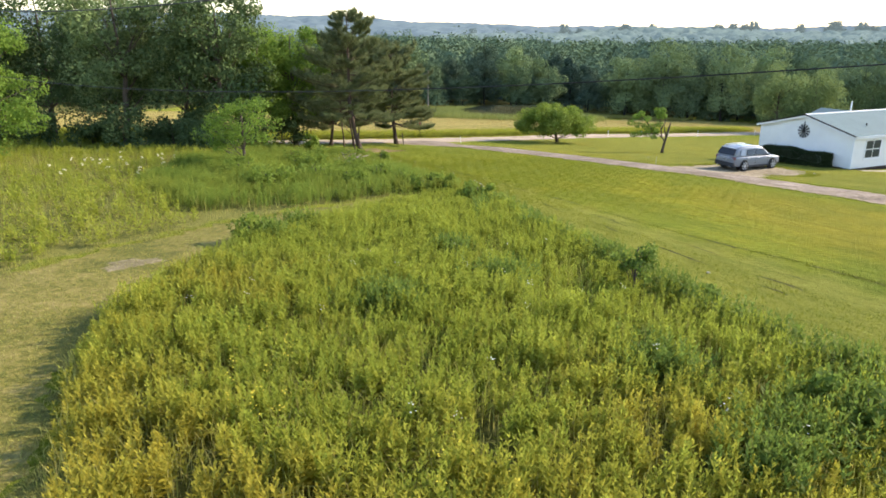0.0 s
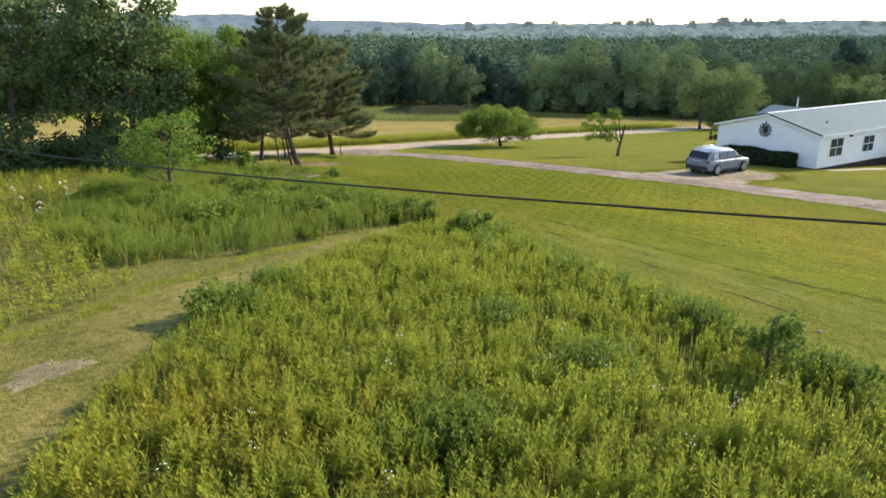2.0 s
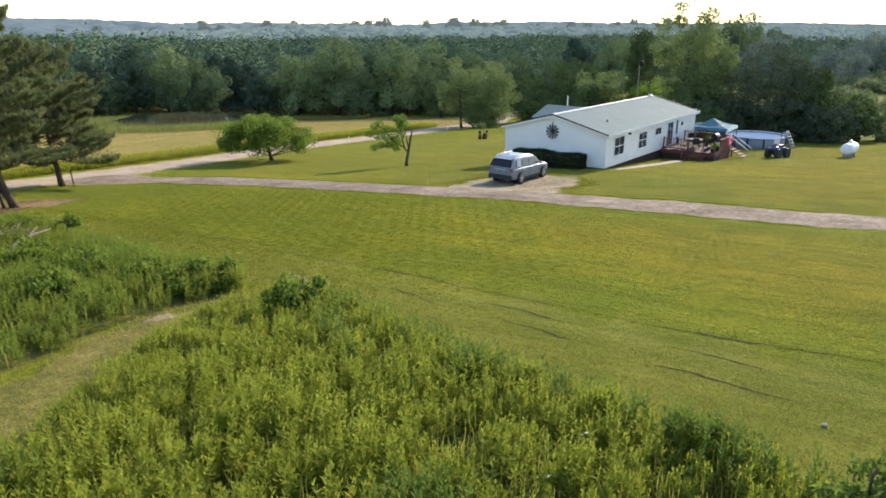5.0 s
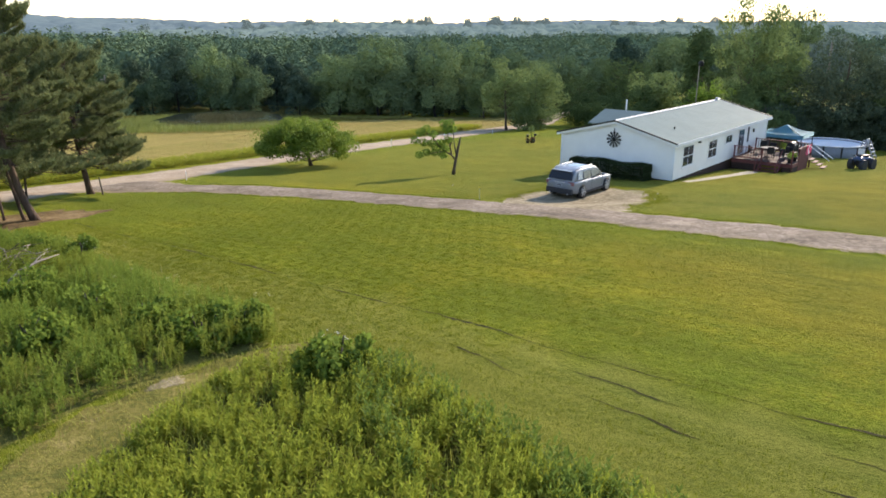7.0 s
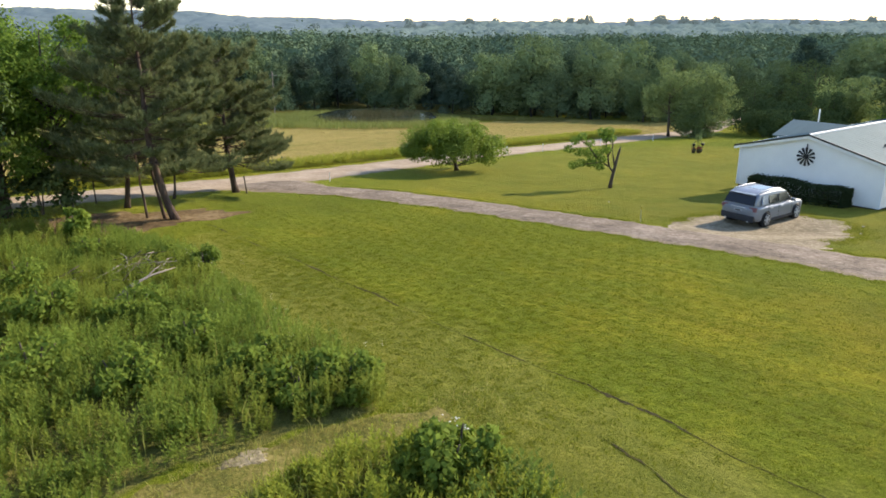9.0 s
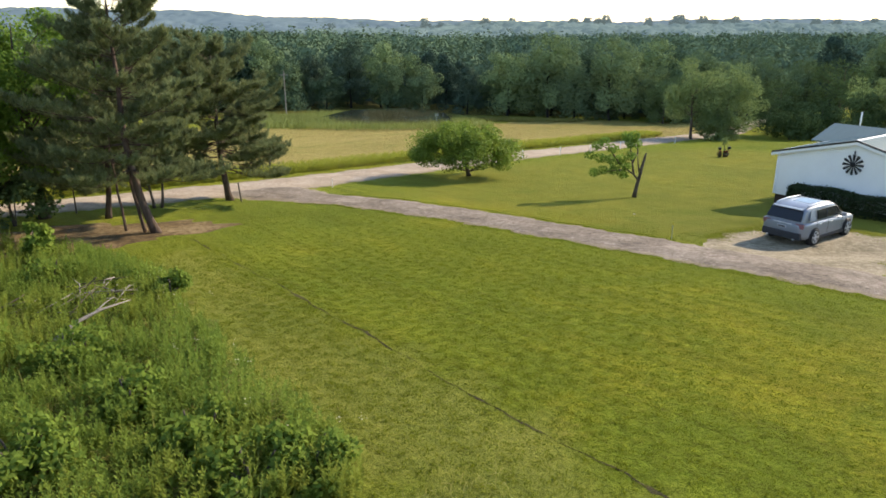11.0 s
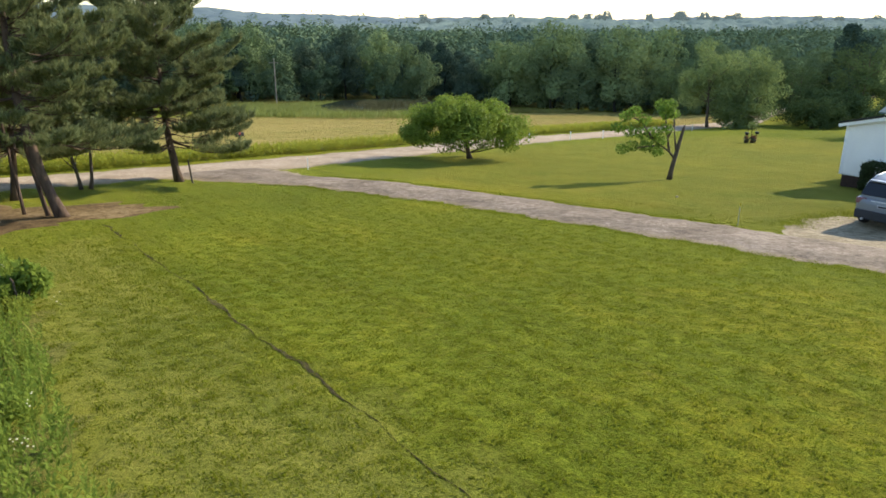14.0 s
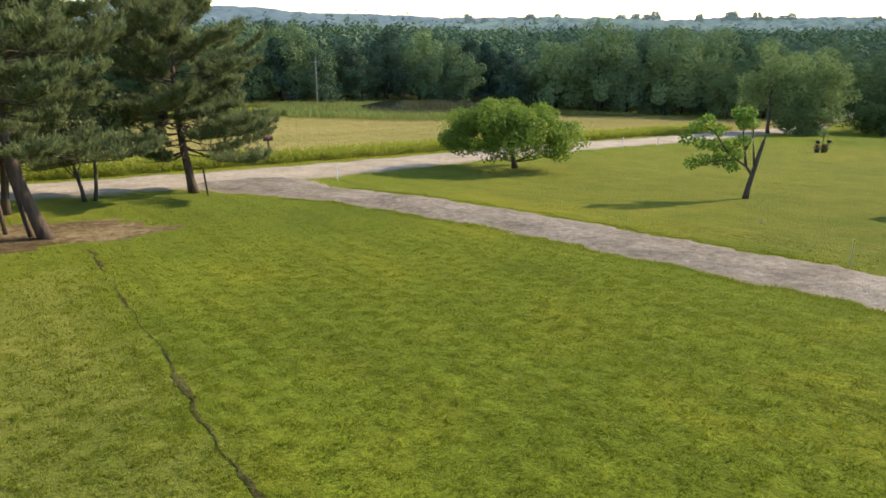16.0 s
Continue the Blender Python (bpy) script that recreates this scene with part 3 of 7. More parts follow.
strip("driveway", [(-4.0, 70.5), (-1.0, 66.9), (2.8, 63.8), (7.6, 58.8), (10.8, 53.9), (13.9, 49.8), (16.9, 45.6), (19.6, 41.2), (22.2, 37.2), (25.0, 32.9), (28.0, 28.8), (32, 24), (40, 15)],
      [8.0, 4.6, 3.7, 3.5, 3.4, 3.5, 3.8, 3.9, 3.8, 3.8, 3.7, 3.7, 3.7], M_drive, "grey gravel driveway crossing the lawn", "driveway", lift=0.045, crown=0.03, seed=2.0)
patch("parking_pad", 20.4, 49.4, 4.6, 3.7, radians(10), M_pad, "bare sandy parking patch beside the driveway", "parking pad", lift=0.04, seed=1.0, fray=0.10)
patch("driveway_apron", 17.4, 47.4, 3.6, 1.9, radians(126), M_pad, "sandy dirt where the parking patch meets the driveway", "dirt patch", lift=0.033, seed=4.0, fray=0.10)
strip("mown_path", [(2.2, 33.7), (1.0, 33.2), (-1.9, 32.2), (-4.4, 29.2), (-6.4, 25.8), (-7.9, 23.0), (-9.0, 20.0), (-9.6, 16.5), (-9.7, 12), (-8.6, 7), (-8, 1), (-6, -8)],
      [0.6, 1.3, 1.6, 2.0, 2.5, 3.0, 3.9, 5.2, 6.6, 8.4, 9, 9], M_path, "worn grass path mown between the meadow plants", "path", lift=0.03, wobble=0.22, seed=4.0)
patch("bare_spot", -8.7, 19.8, 1.0, 0.6, 0.9, M_barespot, "bare pale dirt spot on the mown path", "dirt patch", lift=0.05, seed=3.0, fray=0.2)
patch("bare_spot", -1.9, 32.4, 0.5, 0.3, 0.5, M_barespot, "bare pale dirt spot on the mown path", "dirt patch", lift=0.05, seed=5.0, fray=0.2)
patch("needle_litter", -10.2, 55.6, 6.4, 3.5, radians(28), M_litter, "brown pine needle litter under the pines", "needle litter", lift=0.04, seed=2.2)
RUT = np.array([(-5.2, 54.8), (-4.3, 53.0), (-3.47, 51.6), (-1.7, 47.8), (-0.55, 45.5), (1.08, 42.15), (2.05, 40.0), (3.75, 36.6), (4.9, 34.5), (5.9, 32.7), (6.6, 30.6), (7.8, 27.8), (8.9, 25.6), (10.3, 23.3), (11.4, 21.6), (12.8, 19)])
rut_at = np.r_[0, np.cumsum(np.hypot(*np.diff(RUT, axis=0).T))]
q = np.random.default_rng(6)


def crack(line, width, label):
    """A ragged broken groove of bare dark soil along a line."""
    pts = np.array(line, float)
    d = np.r_[0, np.cumsum(np.hypot(*np.diff(pts, axis=0).T))]
    s = np.arange(0, d[-1], 0.11)
    cx, cy = np.interp(s, d, pts[:, 0]), np.interp(s, d, pts[:, 1])
    tx, ty = np.gradient(cx), np.gradient(cy)
    ln = np.hypot(tx, ty)
    nx, ny = -ty / ln, tx / ln
    k = np.ones(5) / 5
    wander = np.convolve(q.normal(0, 0.045, len(s)), k, mode="same") + 0.05 * np.sin(s * 0.9) + 0.03 * np.sin(s * 2.3)
    slow = np.clip(0.45 + 0.5 * np.sin(s * 0.55 + 1.0) + 0.5 * np.sin(s * 1.35) + 0.3 * np.sin(s * 3.7), 0.2, 1.2)
    taper = np.clip(np.minimum(s, d[-1] - s) / 0.6, 0, 1)
    wl, wr = (width * slow * taper * np.convolve(q.random(len(s)) ** 1.5, np.ones(2) / 2, mode="same") for _ in range(2))
    rows = []
    for off, up in ((wander - wl, 0.008), (wander, 0.012), (wander + wr, 0.008)):
        x, y = cx + nx * off, cy + ny * off
        rows.append(np.stack([x, y, land(x, y) + up], 1))
    v = np.stack(rows, 1).reshape(-1, 3)
    i = (np.arange(len(s) - 1)[:, None] * 3 + np.arange(2)[None, :]).ravel()
    me = raw_mesh("rut", v, np.stack([i, i + 3, i + 4, i + 1], 1), M_soil)
    add_mask(me, "across", np.zeros(len(v)))
    return tagged(new("rut", me), label, "rut", kind="structure")


crack(RUT, 0.10, "narrow dark wheel rut worn into the lawn")
MARKS = [((7.03, 24.0), (8.34, 21.1), 0.07), ((9.16, 20.45), (9.9, 18.7), 0.10), ((8.84, 19.5), (9.2, 18.4), 0.09), ((9.9, 20.75), (10.4, 19.7), 0.05), ((4.38, 32.1), (5.0, 29.5), 0.045),
         ((5.6, 28.2), (6.5, 25.6), 0.04), ((8.0, 24.6), (9.0, 22.4), 0.04), ((6.1, 29.4), (7.0, 26.9), 0.035)]
for a, b, w in MARKS:
    crack([a, ((a[0] + b[0]) / 2 + 0.06, (a[1] + b[1]) / 2), b], w, "short dark tyre mark in the mown grass")

# ---------------------------------------------------------------- plants


def unit(v):
    return v / np.maximum(np.linalg.norm(v, axis=-1, keepdims=True), 1e-9)


def leaf_quads(p, d, length, width, seed_rng=rng, face=None, loose=0.4):
    """Diamond leaves at p, pointing along d; face: the way their upper sides look."""
    n = len(p)
    length, width = np.broadcast_to(length, n)[:, None], np.broadcast_to(width, n)[:, None]
    other = unit(seed_rng.normal(size=(n, 3)))
    if face is not None:
        other = unit(face + loose * other)
    side = unit(np.cross(d, other))
    mid = p + d * length * 0.45
    v = np.stack([p, mid + side * width / 2, p + d * length, mid - side * width / 2], 1).reshape(-1, 3)
    return v, np.arange(4 * n).reshape(n, 4)


def random_dirs(n, r=rng):
    return unit(r.normal(size=(n, 3)))


def scatter(poly, count, r):
    """Random places inside an outline."""
    a = np.array(poly)
    lo, hi = a.min(0), a.max(0)
    out = np.zeros((0, 2))
    while len(out) < count:
        q = lo + r.random((count * 2, 2)) * (hi - lo)
        out = np.r_[out, q[inside(q[:, 0], q[:, 1], poly)]]
    return out[:count]


def tufts(poly, clumps, per, spread, r):
    """Plants in tufts inside an outline: places, each one's tuft and its distance from the tuft's middle (0 to 1)."""
    c = scatter(poly, clumps, r)
    n = r.integers(int(per * 0.6), int(per * 1.5) + 1, clumps)
    who = np.repeat(np.arange(clumps), n)
    far = np.sqrt(r.random(len(who)))
    a = r.random(len(who)) * 6.283
    size = (spread * (0.7 + 0.7 * r.random(clumps)))[who]
    xy = c[who] + (far * size)[:, None] * np.stack([np.cos(a), np.sin(a)], 1)
    keep = inside(xy[:, 0], xy[:, 1], poly)
    return xy[keep], who[keep], far[keep], c


def leafy_stems(name, xy, height, leaves, leaf_len, r, tint, material, spread=1.0):
    """Upright leafy herbs, each a stem with leaves in a spiral that shorten to a spire."""
    n = len(xy)
    base = np.c_[xy, land(xy[:, 0], xy[:, 1])]
    lean = np.c_[r.normal(0, 0.09, (n, 2)), np.ones(n)]
    up = unit(lean)
    u = np.tile(np.linspace(0.25, 1.0, leaves), (n, 1)) + r.normal(0, 0.03, (n, leaves))
    az = r.random((n, 1)) * 6.28 + np.arange(leaves)[None, :] * 2.4 + r.normal(0, 0.3, (n, leaves))
    rise = 0.25 + 1.5 * np.clip(u, 0, 1) ** 3 + r.normal(0, 0.18, (n, leaves))
    d = unit(np.stack([np.cos(az), np.sin(az), rise], -1))
    p = base[:, None, :] + up[:, None, :] * (height[:, None] * u)[..., None]
    ln = leaf_len * (1.25 - 0.65 * np.clip(u, 0, 1) ** 2) * (0.8 + 0.4 * r.random((n, leaves))) * (0.7 + 0.45 * height[:, None])
    face = np.stack([-0.5 * np.cos(az), -0.5 * np.sin(az), np.ones_like(az)], -1).reshape(-1, 3)
    v, f = leaf_quads(p.reshape(-1, 3), d.reshape(-1, 3), ln.ravel() * spread, ln.ravel() * 0.34, r, face)
    side = unit(np.cross(up, random_dirs(n, r)))
    w = 0.006
    sv = np.stack([base - side * w, base + side * w, base + up * height[:, None] + side * w * 0.4, base + up * height[:, None] - side * w * 0.4], 1).reshape(-1, 3)
    v = np.r_[v, sv]
    f = np.arange(len(v)).reshape(-1, 4)
    t = np.r_[np.repeat(tint, leaves * 4), np.repeat(tint, 4)]
    return raw_mesh(name, v, f, material, tint=np.clip(t, 0, 1))


def grass_blades(name, xy, height, width, r, tint, material, bend=0.35):
    """Single blades, bent over by a random amount."""
    n = len(xy)
    base = np.c_[xy, land(xy[:, 0], xy[:, 1]) - 0.01]
    az = r.random(n) * 6.283
    flat = np.stack([np.cos(az), np.sin(az), np.zeros(n)], 1)
    side = np.stack([-np.sin(az), np.cos(az), np.zeros(n)], 1)
    b = np.abs(r.normal(0, bend, n))[:, None]
    h = height[:, None]
    mid = base + np.array([0, 0, 0.55]) * h + flat * h * 0.25 * b
    tip = base + np.array([0, 0, 1.0]) * h * (1 - 0.25 * b) + flat * h * b
    wd = np.broadcast_to(width, n)[:, None]
    v = np.stack([base - side * wd / 2, mid - side * wd * 0.42, tip, mid + side * wd * 0.42], 1).reshape(-1, 3)
    return raw_mesh(name, v, np.arange(4 * n).reshape(n, 4), material, tint=np.repeat(np.clip(tint, 0, 1), 4))


def trunk_line(start, end, wander, n, r):
    a, b = np.array(start, float), np.array(end, float)
    t = np.linspace(0, 1, n)[:, None]
    p = a + (b - a) * t
    off = np.cumsum(r.normal(0, wander, (n, 3)), 0) * np.sin(np.pi * t) ** 0.5
    off[:, 2] *= 0.3
    return p + off * (t > 0)


def crown_leaves(clumps, radii, per, leaf, r, droop=0.15, flat=0.75, inner=0.5, aspect=0.62):
    """Leaves in clumps, denser towards each clump's skin."""
    c = np.repeat(clumps, per, 0)
    rad = np.repeat(radii, per)[:, None]
    dr = random_dirs(len(c), r)
    dist = (inner + (1 - inner) * r.random(len(c)) ** 0.6)[:, None]
    p = c + dr * dist * rad * np.array([1, 1, flat])
    d = unit(np.cross(dr, random_dirs(len(c), r)) + 0.35 * dr + r.normal(0, 0.3, (len(c), 3)) + np.array([0, 0, -droop]))
    ln = leaf * (0.7 + 0.6 * r.random(len(c)))
    return leaf_quads(p, d, ln, ln * aspect, r, dr + np.array([0, 0, 0.35]))


def broadleaf(name, x, y, height, radius, seed, material, label, clumps=60, per=110, leaf=0.2, base_frac=0.25, shape="round", trunk_r=0.16, lean=(0, 0),
              stems=1, category="tree", group="", bark=None, clump_r=0.26, limb_every=3, z=None, inner=0.5):
    """A tree with a tapered trunk, limbs that reach the clumps, and a crown of many leaves with gaps."""
    r = np.random.default_rng(seed)
    z0 = on_land(x, y) if z is None else z
    t = thing(name, pose(x, y, z0 - 0.03), label, category, group)
    bare = height * base_frac
    top = np.array([lean[0], lean[1], height])
    cs, rs = [], []
    mid_z, half = (bare + height) / 2, (height - bare) / 2
    tries = 0
    while len(cs) < clumps and tries < clumps * 30:
        tries += 1
        d = random_dirs(1, r)[0]
        q = r.random() ** 0.42
        hz = mid_z + d[2] * q * half
        k = (hz - bare) / (height - bare)
        if shape == "round":
            w = math.sqrt(max(0.02, 1 - (2 * k - 1) ** 2))
        elif shape == "cone":
            w = 1.05 - 0.85 * k
        elif shape == "egg":
            w = math.sin(math.pi * min(1, (k * 0.85 + 0.12))) ** 0.7
        elif shape == "bun":
            w = math.sin(math.pi * (0.24 + 0.76 * max(0.0, min(1, k)))) ** 0.6
        else:  # umbrella
            w = (1 - k ** 2.2) ** 0.5 if k > 0 else 0.9
        w *= 0.82 + 0.36 * r.random()
        flat_d = unit(np.array([d[0], d[1], 0.0]))
        px = flat_d * q * radius * w
        cs.append(px + top * (hz / height) * np.array([1, 1, 0]) + np.array([0, 0, hz]))
        rs.append(radius * clump_r * (0.65 + 0.7 * r.random()))
    cs, rs = np.array(cs), np.array(rs)
    bm = bmesh.new()
    for s in range(stems):
        a = 2 * math.pi * s / max(stems, 1) + r.random()
        foot = np.array([math.cos(a), math.sin(a), 0]) * (0 if stems == 1 else trunk_r * 2.2)
        crown_foot = top * 0.9 + (foot * 5 if stems > 1 else 0)
        line = trunk_line(foot, crown_foot, height * 0.008, 10, r)
        tr = trunk_r * (1 if stems == 1 else 0.7)
        rad = tr * (1 - np.linspace(0, 1, 10)) ** 0.8 + 0.015
        rad[0] *= 1.35
        add_tube(bm, line, list(rad), 9)
    for c in cs[::limb_every]:
        k = 0.15 + 0.6 * max(0.0, (c[2] - bare) / (height - bare))
        st = line[int(k * 9)] if stems == 1 else line[int(min(8, k * 9))]
        lo = np.array([st[0], st[1], min(st[2], c[2] - 0.15 * height * 0.3)])
        ln = trunk_line(lo, c, height * 0.012, 6, r)
        q = trunk_r * 0.32 * (1 - 0.5 * k)
        add_tube(bm, ln, list(np.linspace(q, 0.012, 6)), 5)
    part("trunk", bm, bark or M_bark, t, "grey-brown trunk and limbs", True)
    v, f = crown_leaves(cs, rs, per, leaf, r, inner=inner)
    part("crown", raw_mesh("crown", v, f, material), None, t)
    return t


def pine(name, x, y, height, seed, label, bare=0.25, reach=3.4, whorls=26, lean=(0, 0), trunk_r=0.2, extra_stems=(), top_round=0.5, needle=0.2, open_from=None, side_boughs=(), outline=None):
    """A pine: flat fans of twigs on level boughs, set with brushes of needles; below open_from (a share of the height) most limbs are bare."""
    r = np.random.default_rng(seed)
    t = thing(name, pose(x, y, on_land(x, y) - 0.04), label, "pine tree")
    line = trunk_line((0, 0, 0), (0, 0, height), height * 0.003, 14, r)
    line = line + np.minimum(1, line[:, 2] / 3.0)[:, None] ** 0.8 * np.array([[lean[0], lean[1], 0]])
    rad = trunk_r * (1 - np.linspace(0, 1, 14)) ** 0.85 + 0.02
    rad[0] *= 1.3
    part("trunk", tube(line, list(rad), 10), M_pinebark, t, "scaly reddish-brown trunk", True)
    for dx, dy, lx, ly, h, tr in extra_stems:
        part("stem", tube(trunk_line((dx, dy, -0.05), (lx, ly, h), 0.03, 8, r), list(np.linspace(tr, tr * 0.5, 8)), 8), M_pinebark, t, "slim leaning side stem", True)
    plan = []  # height, compass angle, length, rise, share of the bough that is bare
    for w in range(whorls):
        k = (w + r.random() * 0.7) / whorls
        hz = height * (bare + (1 - bare) * k * 0.985)
        span = reach * ((1 - k) * 1.1 + 0.04) ** top_round * (0.75 + 0.25 * min(1, k * 4))
        if outline:  # reach by height
            span = float(np.interp(k, *zip(*outline)))
        for b in range(r.integers(4, 7)):
            ln = span * (0.32 + 0.85 * r.random() ** 0.8)
            rise = -0.12 + 0.65 * k * (0.5 + r.random()) + r.normal(0, 0.07)
            empty = 0.3
            if open_from and hz / height < open_from:
                ln *= 0.6
                empty = 1.1 if r.random() < 0.5 else 0.5
            plan.append((hz, r.random() * 6.283, ln, rise, empty))
    plan += [(h, radians(a), ln, rise, 0.32) for h, a, ln, rise in side_boughs]
    tufts_at, dirs = [], []
    for hz, az, ln, rise, empty in plan:
        k = hz / height
        at = np.array([np.interp(hz, line[:, 2], line[:, i]) for i in range(3)])
        out = unit(np.array([math.cos(az), math.sin(az), rise]))
        side = unit(np.cross(out, [0, 0, 1.0]))
        bl = trunk_line(at, at + out * ln, ln * 0.025, 7, r)
        bl[:, 2] += 0.10 * ln * (np.linspace(0, 1, 7) ** 3 - 0.9 * np.sin(np.linspace(0, np.pi, 7)) * (1 - k))
        bm = tube(bl, list(np.linspace(0.034 * (1.25 - k), 0.008, 7)), 4)
        for q in range(int((15 if empty < 1 else 5) * ln)):
            s = max(0.12, min(empty, 0.5)) + (1 - min(empty, 0.5)) * r.random() ** 0.75
            s = min(s, 1.0)
            c = np.array([np.interp(s, np.linspace(0, 1, 7), bl[:, i]) for i in range(3)])
            sg = 1 if q % 2 else -1
            twig = unit(out * 0.75 + side * sg * (0.4 + 0.8 * r.random()) + np.array([0, 0, 0.05 + 0.25 * r.random() + 0.5 * s * s]))
            tl = (0.18 + 0.42 * ln * (1.15 - s)) * (0.35 + 0.65 * r.random())
            e = c + twig * tl + np.array([0, 0, r.normal(0, 0.05)])
            if q % (3 if empty < 1 else 1) == 0:
                add_tube(bm, [c, (c + e) / 2 + r.normal(0, 0.02, 3), e], [0.008, 0.006, 0.003], 3, False)
            if empty < 1:
                for u in (0.4, 0.7, 1.0):
                    tip = c + (e - c) * u + np.array([0, 0, 0.16 * tl * u * u])
                    tufts_at.append(tip + r.normal(0, 0.025, 3))
                    dirs.append(unit(twig * (0.8 - 0.3 * u) + np.array([0, 0, 0.35 + 0.6 * u])))
        part("bough", bm, M_pinebark, t, "", True)
    tufts_at, dirs = np.array(tufts_at), np.array(dirs)
    per = 11
    p = np.repeat(tufts_at, per, 0) + r.normal(0, 0.03, (len(tufts_at) * per, 3))
    d = unit(np.repeat(dirs, per, 0) + r.normal(0, 0.42, (len(p), 3)))
    ln = needle * (0.6 + 0.7 * r.random(len(p)))
    v, f = leaf_quads(p, d, ln, 0.022 + 0.016 * r.random(len(p)), r)
    part("needles", raw_mesh("needles", v, f, M_needle), None, t, "dense dark green needles")
    return t


# the meadow between path and lawn
r = np.random.default_rng(11)
NEAR_FRONT = [p for p in FRONT_MEADOW if p[1] > 4] + []
xy, who, far, mids = tufts(NEAR_FRONT, 4300, 5, 0.2, r)
pat, clot = lumps(mids[:, 0] * 0.8, mids[:, 1] * 0.8, 1.0), lumps(mids[:, 0] * 2.2, mids[:, 1] * 2.2, 2.5)
tall = 0.30 + 0.30 * pat + 0.24 * clot + 0.16 * r.random(len(mids))
h = tall[who] * (1.05 - 0.3 * far ** 2 + r.normal(0, 0.07, len(xy))) * np.clip(0.6 + edge_room(xy[:, 0], xy[:, 1], NEAR_FRONT), 0, 1)
ochre = np.clip(0.03 + (14 - mids[:, 1]) / 13 + 1.1 * (lumps(mids[:, 0] * 0.7, mids[:, 1] * 0.7, 4.0) - 0.5) - 0.05 * mids[:, 0] + r.normal(0, 0.16, len(mids)), 0, 1)[who]
tagged(new("meadow_plants", leafy_stems("meadow_plants", xy, h, 15, 0.128, r, ochre, M_meadow)), "dense knee-high leafy green meadow plants", "meadow plants", kind="stuff")
BEHIND = [(14, 5), (17, -5), (-3, -5), (-3.5, 5.5), (10.5, 9.5)]
xy = scatter(BEHIND, 5000, r)
xy = xy[~inside(xy[:, 0], xy[:, 1], NEAR_FRONT)]
tagged(new("meadow_plants", leafy_stems("meadow_plants", xy, 0.4 + 0.4 * lumps(xy[:, 0], xy[:, 1], 1.0), 9, 0.2, r, 0.6 * r.random(len(xy)), M_meadow)), "leafy yellow-green meadow plants", "meadow plants", kind="stuff")
# deeper green clumps, and the taller weeds along the lawn's edge
DARK_SPOTS = [(-1.0, 16.3, 0.9), (4.3, 12.9, 0.8), (1.7, 18.4, 0.8), (5.6, 10.4, 0.8), (6.9, 11.2, 1.1), (4.9, 9.6, 0.7), (6.8, 17.5, 0.5), (5.7, 20.9, 0.5), (8.2, 13.2, 0.7), (-5.6, 22.6, 0.8), (0.4, 21.2, 0.6), (3.2, 24.8, 0.6), (6.2, 17.6, 0.7), (5.3, 20.6, 0.6), (-5.0, 24.6, 0.6)]
xy = np.concatenate([np.array([x, y]) + r.normal(0, s * 0.5, (int(260 * s * s), 2)) for x, y, s in DARK_SPOTS])
rim = scatter(NEAR_FRONT, 9000, r)
right = (edge_room(rim[:, 0], rim[:, 1], NEAR_FRONT[:11]) < 0.75) & (rim[:, 0] > 1.2) & (rim[:, 1] > 9) & (rim[:, 1] < 31)
xy = np.r_[xy, rim[right]]
xy = xy[inside(xy[:, 0], xy[:, 1], NEAR_FRONT)]
tagged(new("tall_weeds", leafy_stems("tall_weeds", xy, 0.52 + 0.3 * r.random(len(xy)), 14, 0.15, r, np.zeros(len(xy)), M_darkherb)), "deep green taller weeds in clumps and along the meadow edge", "weeds", kind="stuff")
xy = scatter(NEAR_FRONT, 30000, r)
tagged(new("meadow_grass", grass_blades("meadow_grass", xy, 0.3 + 0.35 * r.random(len(xy)), 0.02, r, np.clip((22 - xy[:, 1]) / 18, 0, 1) * r.random(len(xy)), M_tallgrass)),
       "tall yellowing grass among the meadow plants", "tall grass", kind="stuff")

NEAR_REAR = [(0.9, 34.0), (0.6, 35.8), (-1.2, 39.2), (-3.2, 43.6), (-5.0, 48.0), (-8.3, 52.6), (-13, 55), (-16, 44), (-15, 34), (-10, 27.5), (-6.0, 29.2), (-3.0, 32.3), (-1.2, 33.4)]
xy, who, far, mids = tufts(NEAR_REAR, 3300, 5, 0.19, r)
pat, clot = lumps(mids[:, 0] * 0.6, mids[:, 1] * 0.6, 2.0), lumps(mids[:, 0] * 2.0, mids[:, 1] * 2.0, 5.5)
tall = 0.28 + 0.36 * pat + 0.32 * clot + 0.24 * r.random(len(mids))
h = tall[who] * (1.05 - 0.3 * far ** 2 + r.normal(0, 0.07, len(xy))) * np.clip(0.6 + edge_room(xy[:, 0], xy[:, 1], NEAR_REAR), 0, 1)
tint = np.clip(0.7 * lumps(mids[:, 0] * 0.6, mids[:, 1] * 0.6, 7.0) - 0.2 + r.normal(0, 0.12, len(mids)), 0, 1)[who]
tagged(new("meadow_plants", leafy_stems("meadow_plants", xy, h, 17, 0.105, r, tint, M_fresh)), "dense fresh green meadow plants beside the lawn", "meadow plants", kind="stuff")
xy = scatter(REAR_MEADOW, 30000, r)
far = np.clip((-xy[:, 0] - 8) / 10, 0.25, 1)
keep = r.random(len(xy)) < far
xy = xy[keep]
tagged(new("meadow_grass", grass_blades("meadow_grass", xy, 0.4 + 0.45 * r.random(len(xy)), 0.03, r, 0.08 + 0.3 * lumps(xy[:, 0] * 0.4, xy[:, 1] * 0.4, 9.0), M_tallgrass)),
       "tall yellow-green grass in the rough meadow", "tall grass", kind="stuff")
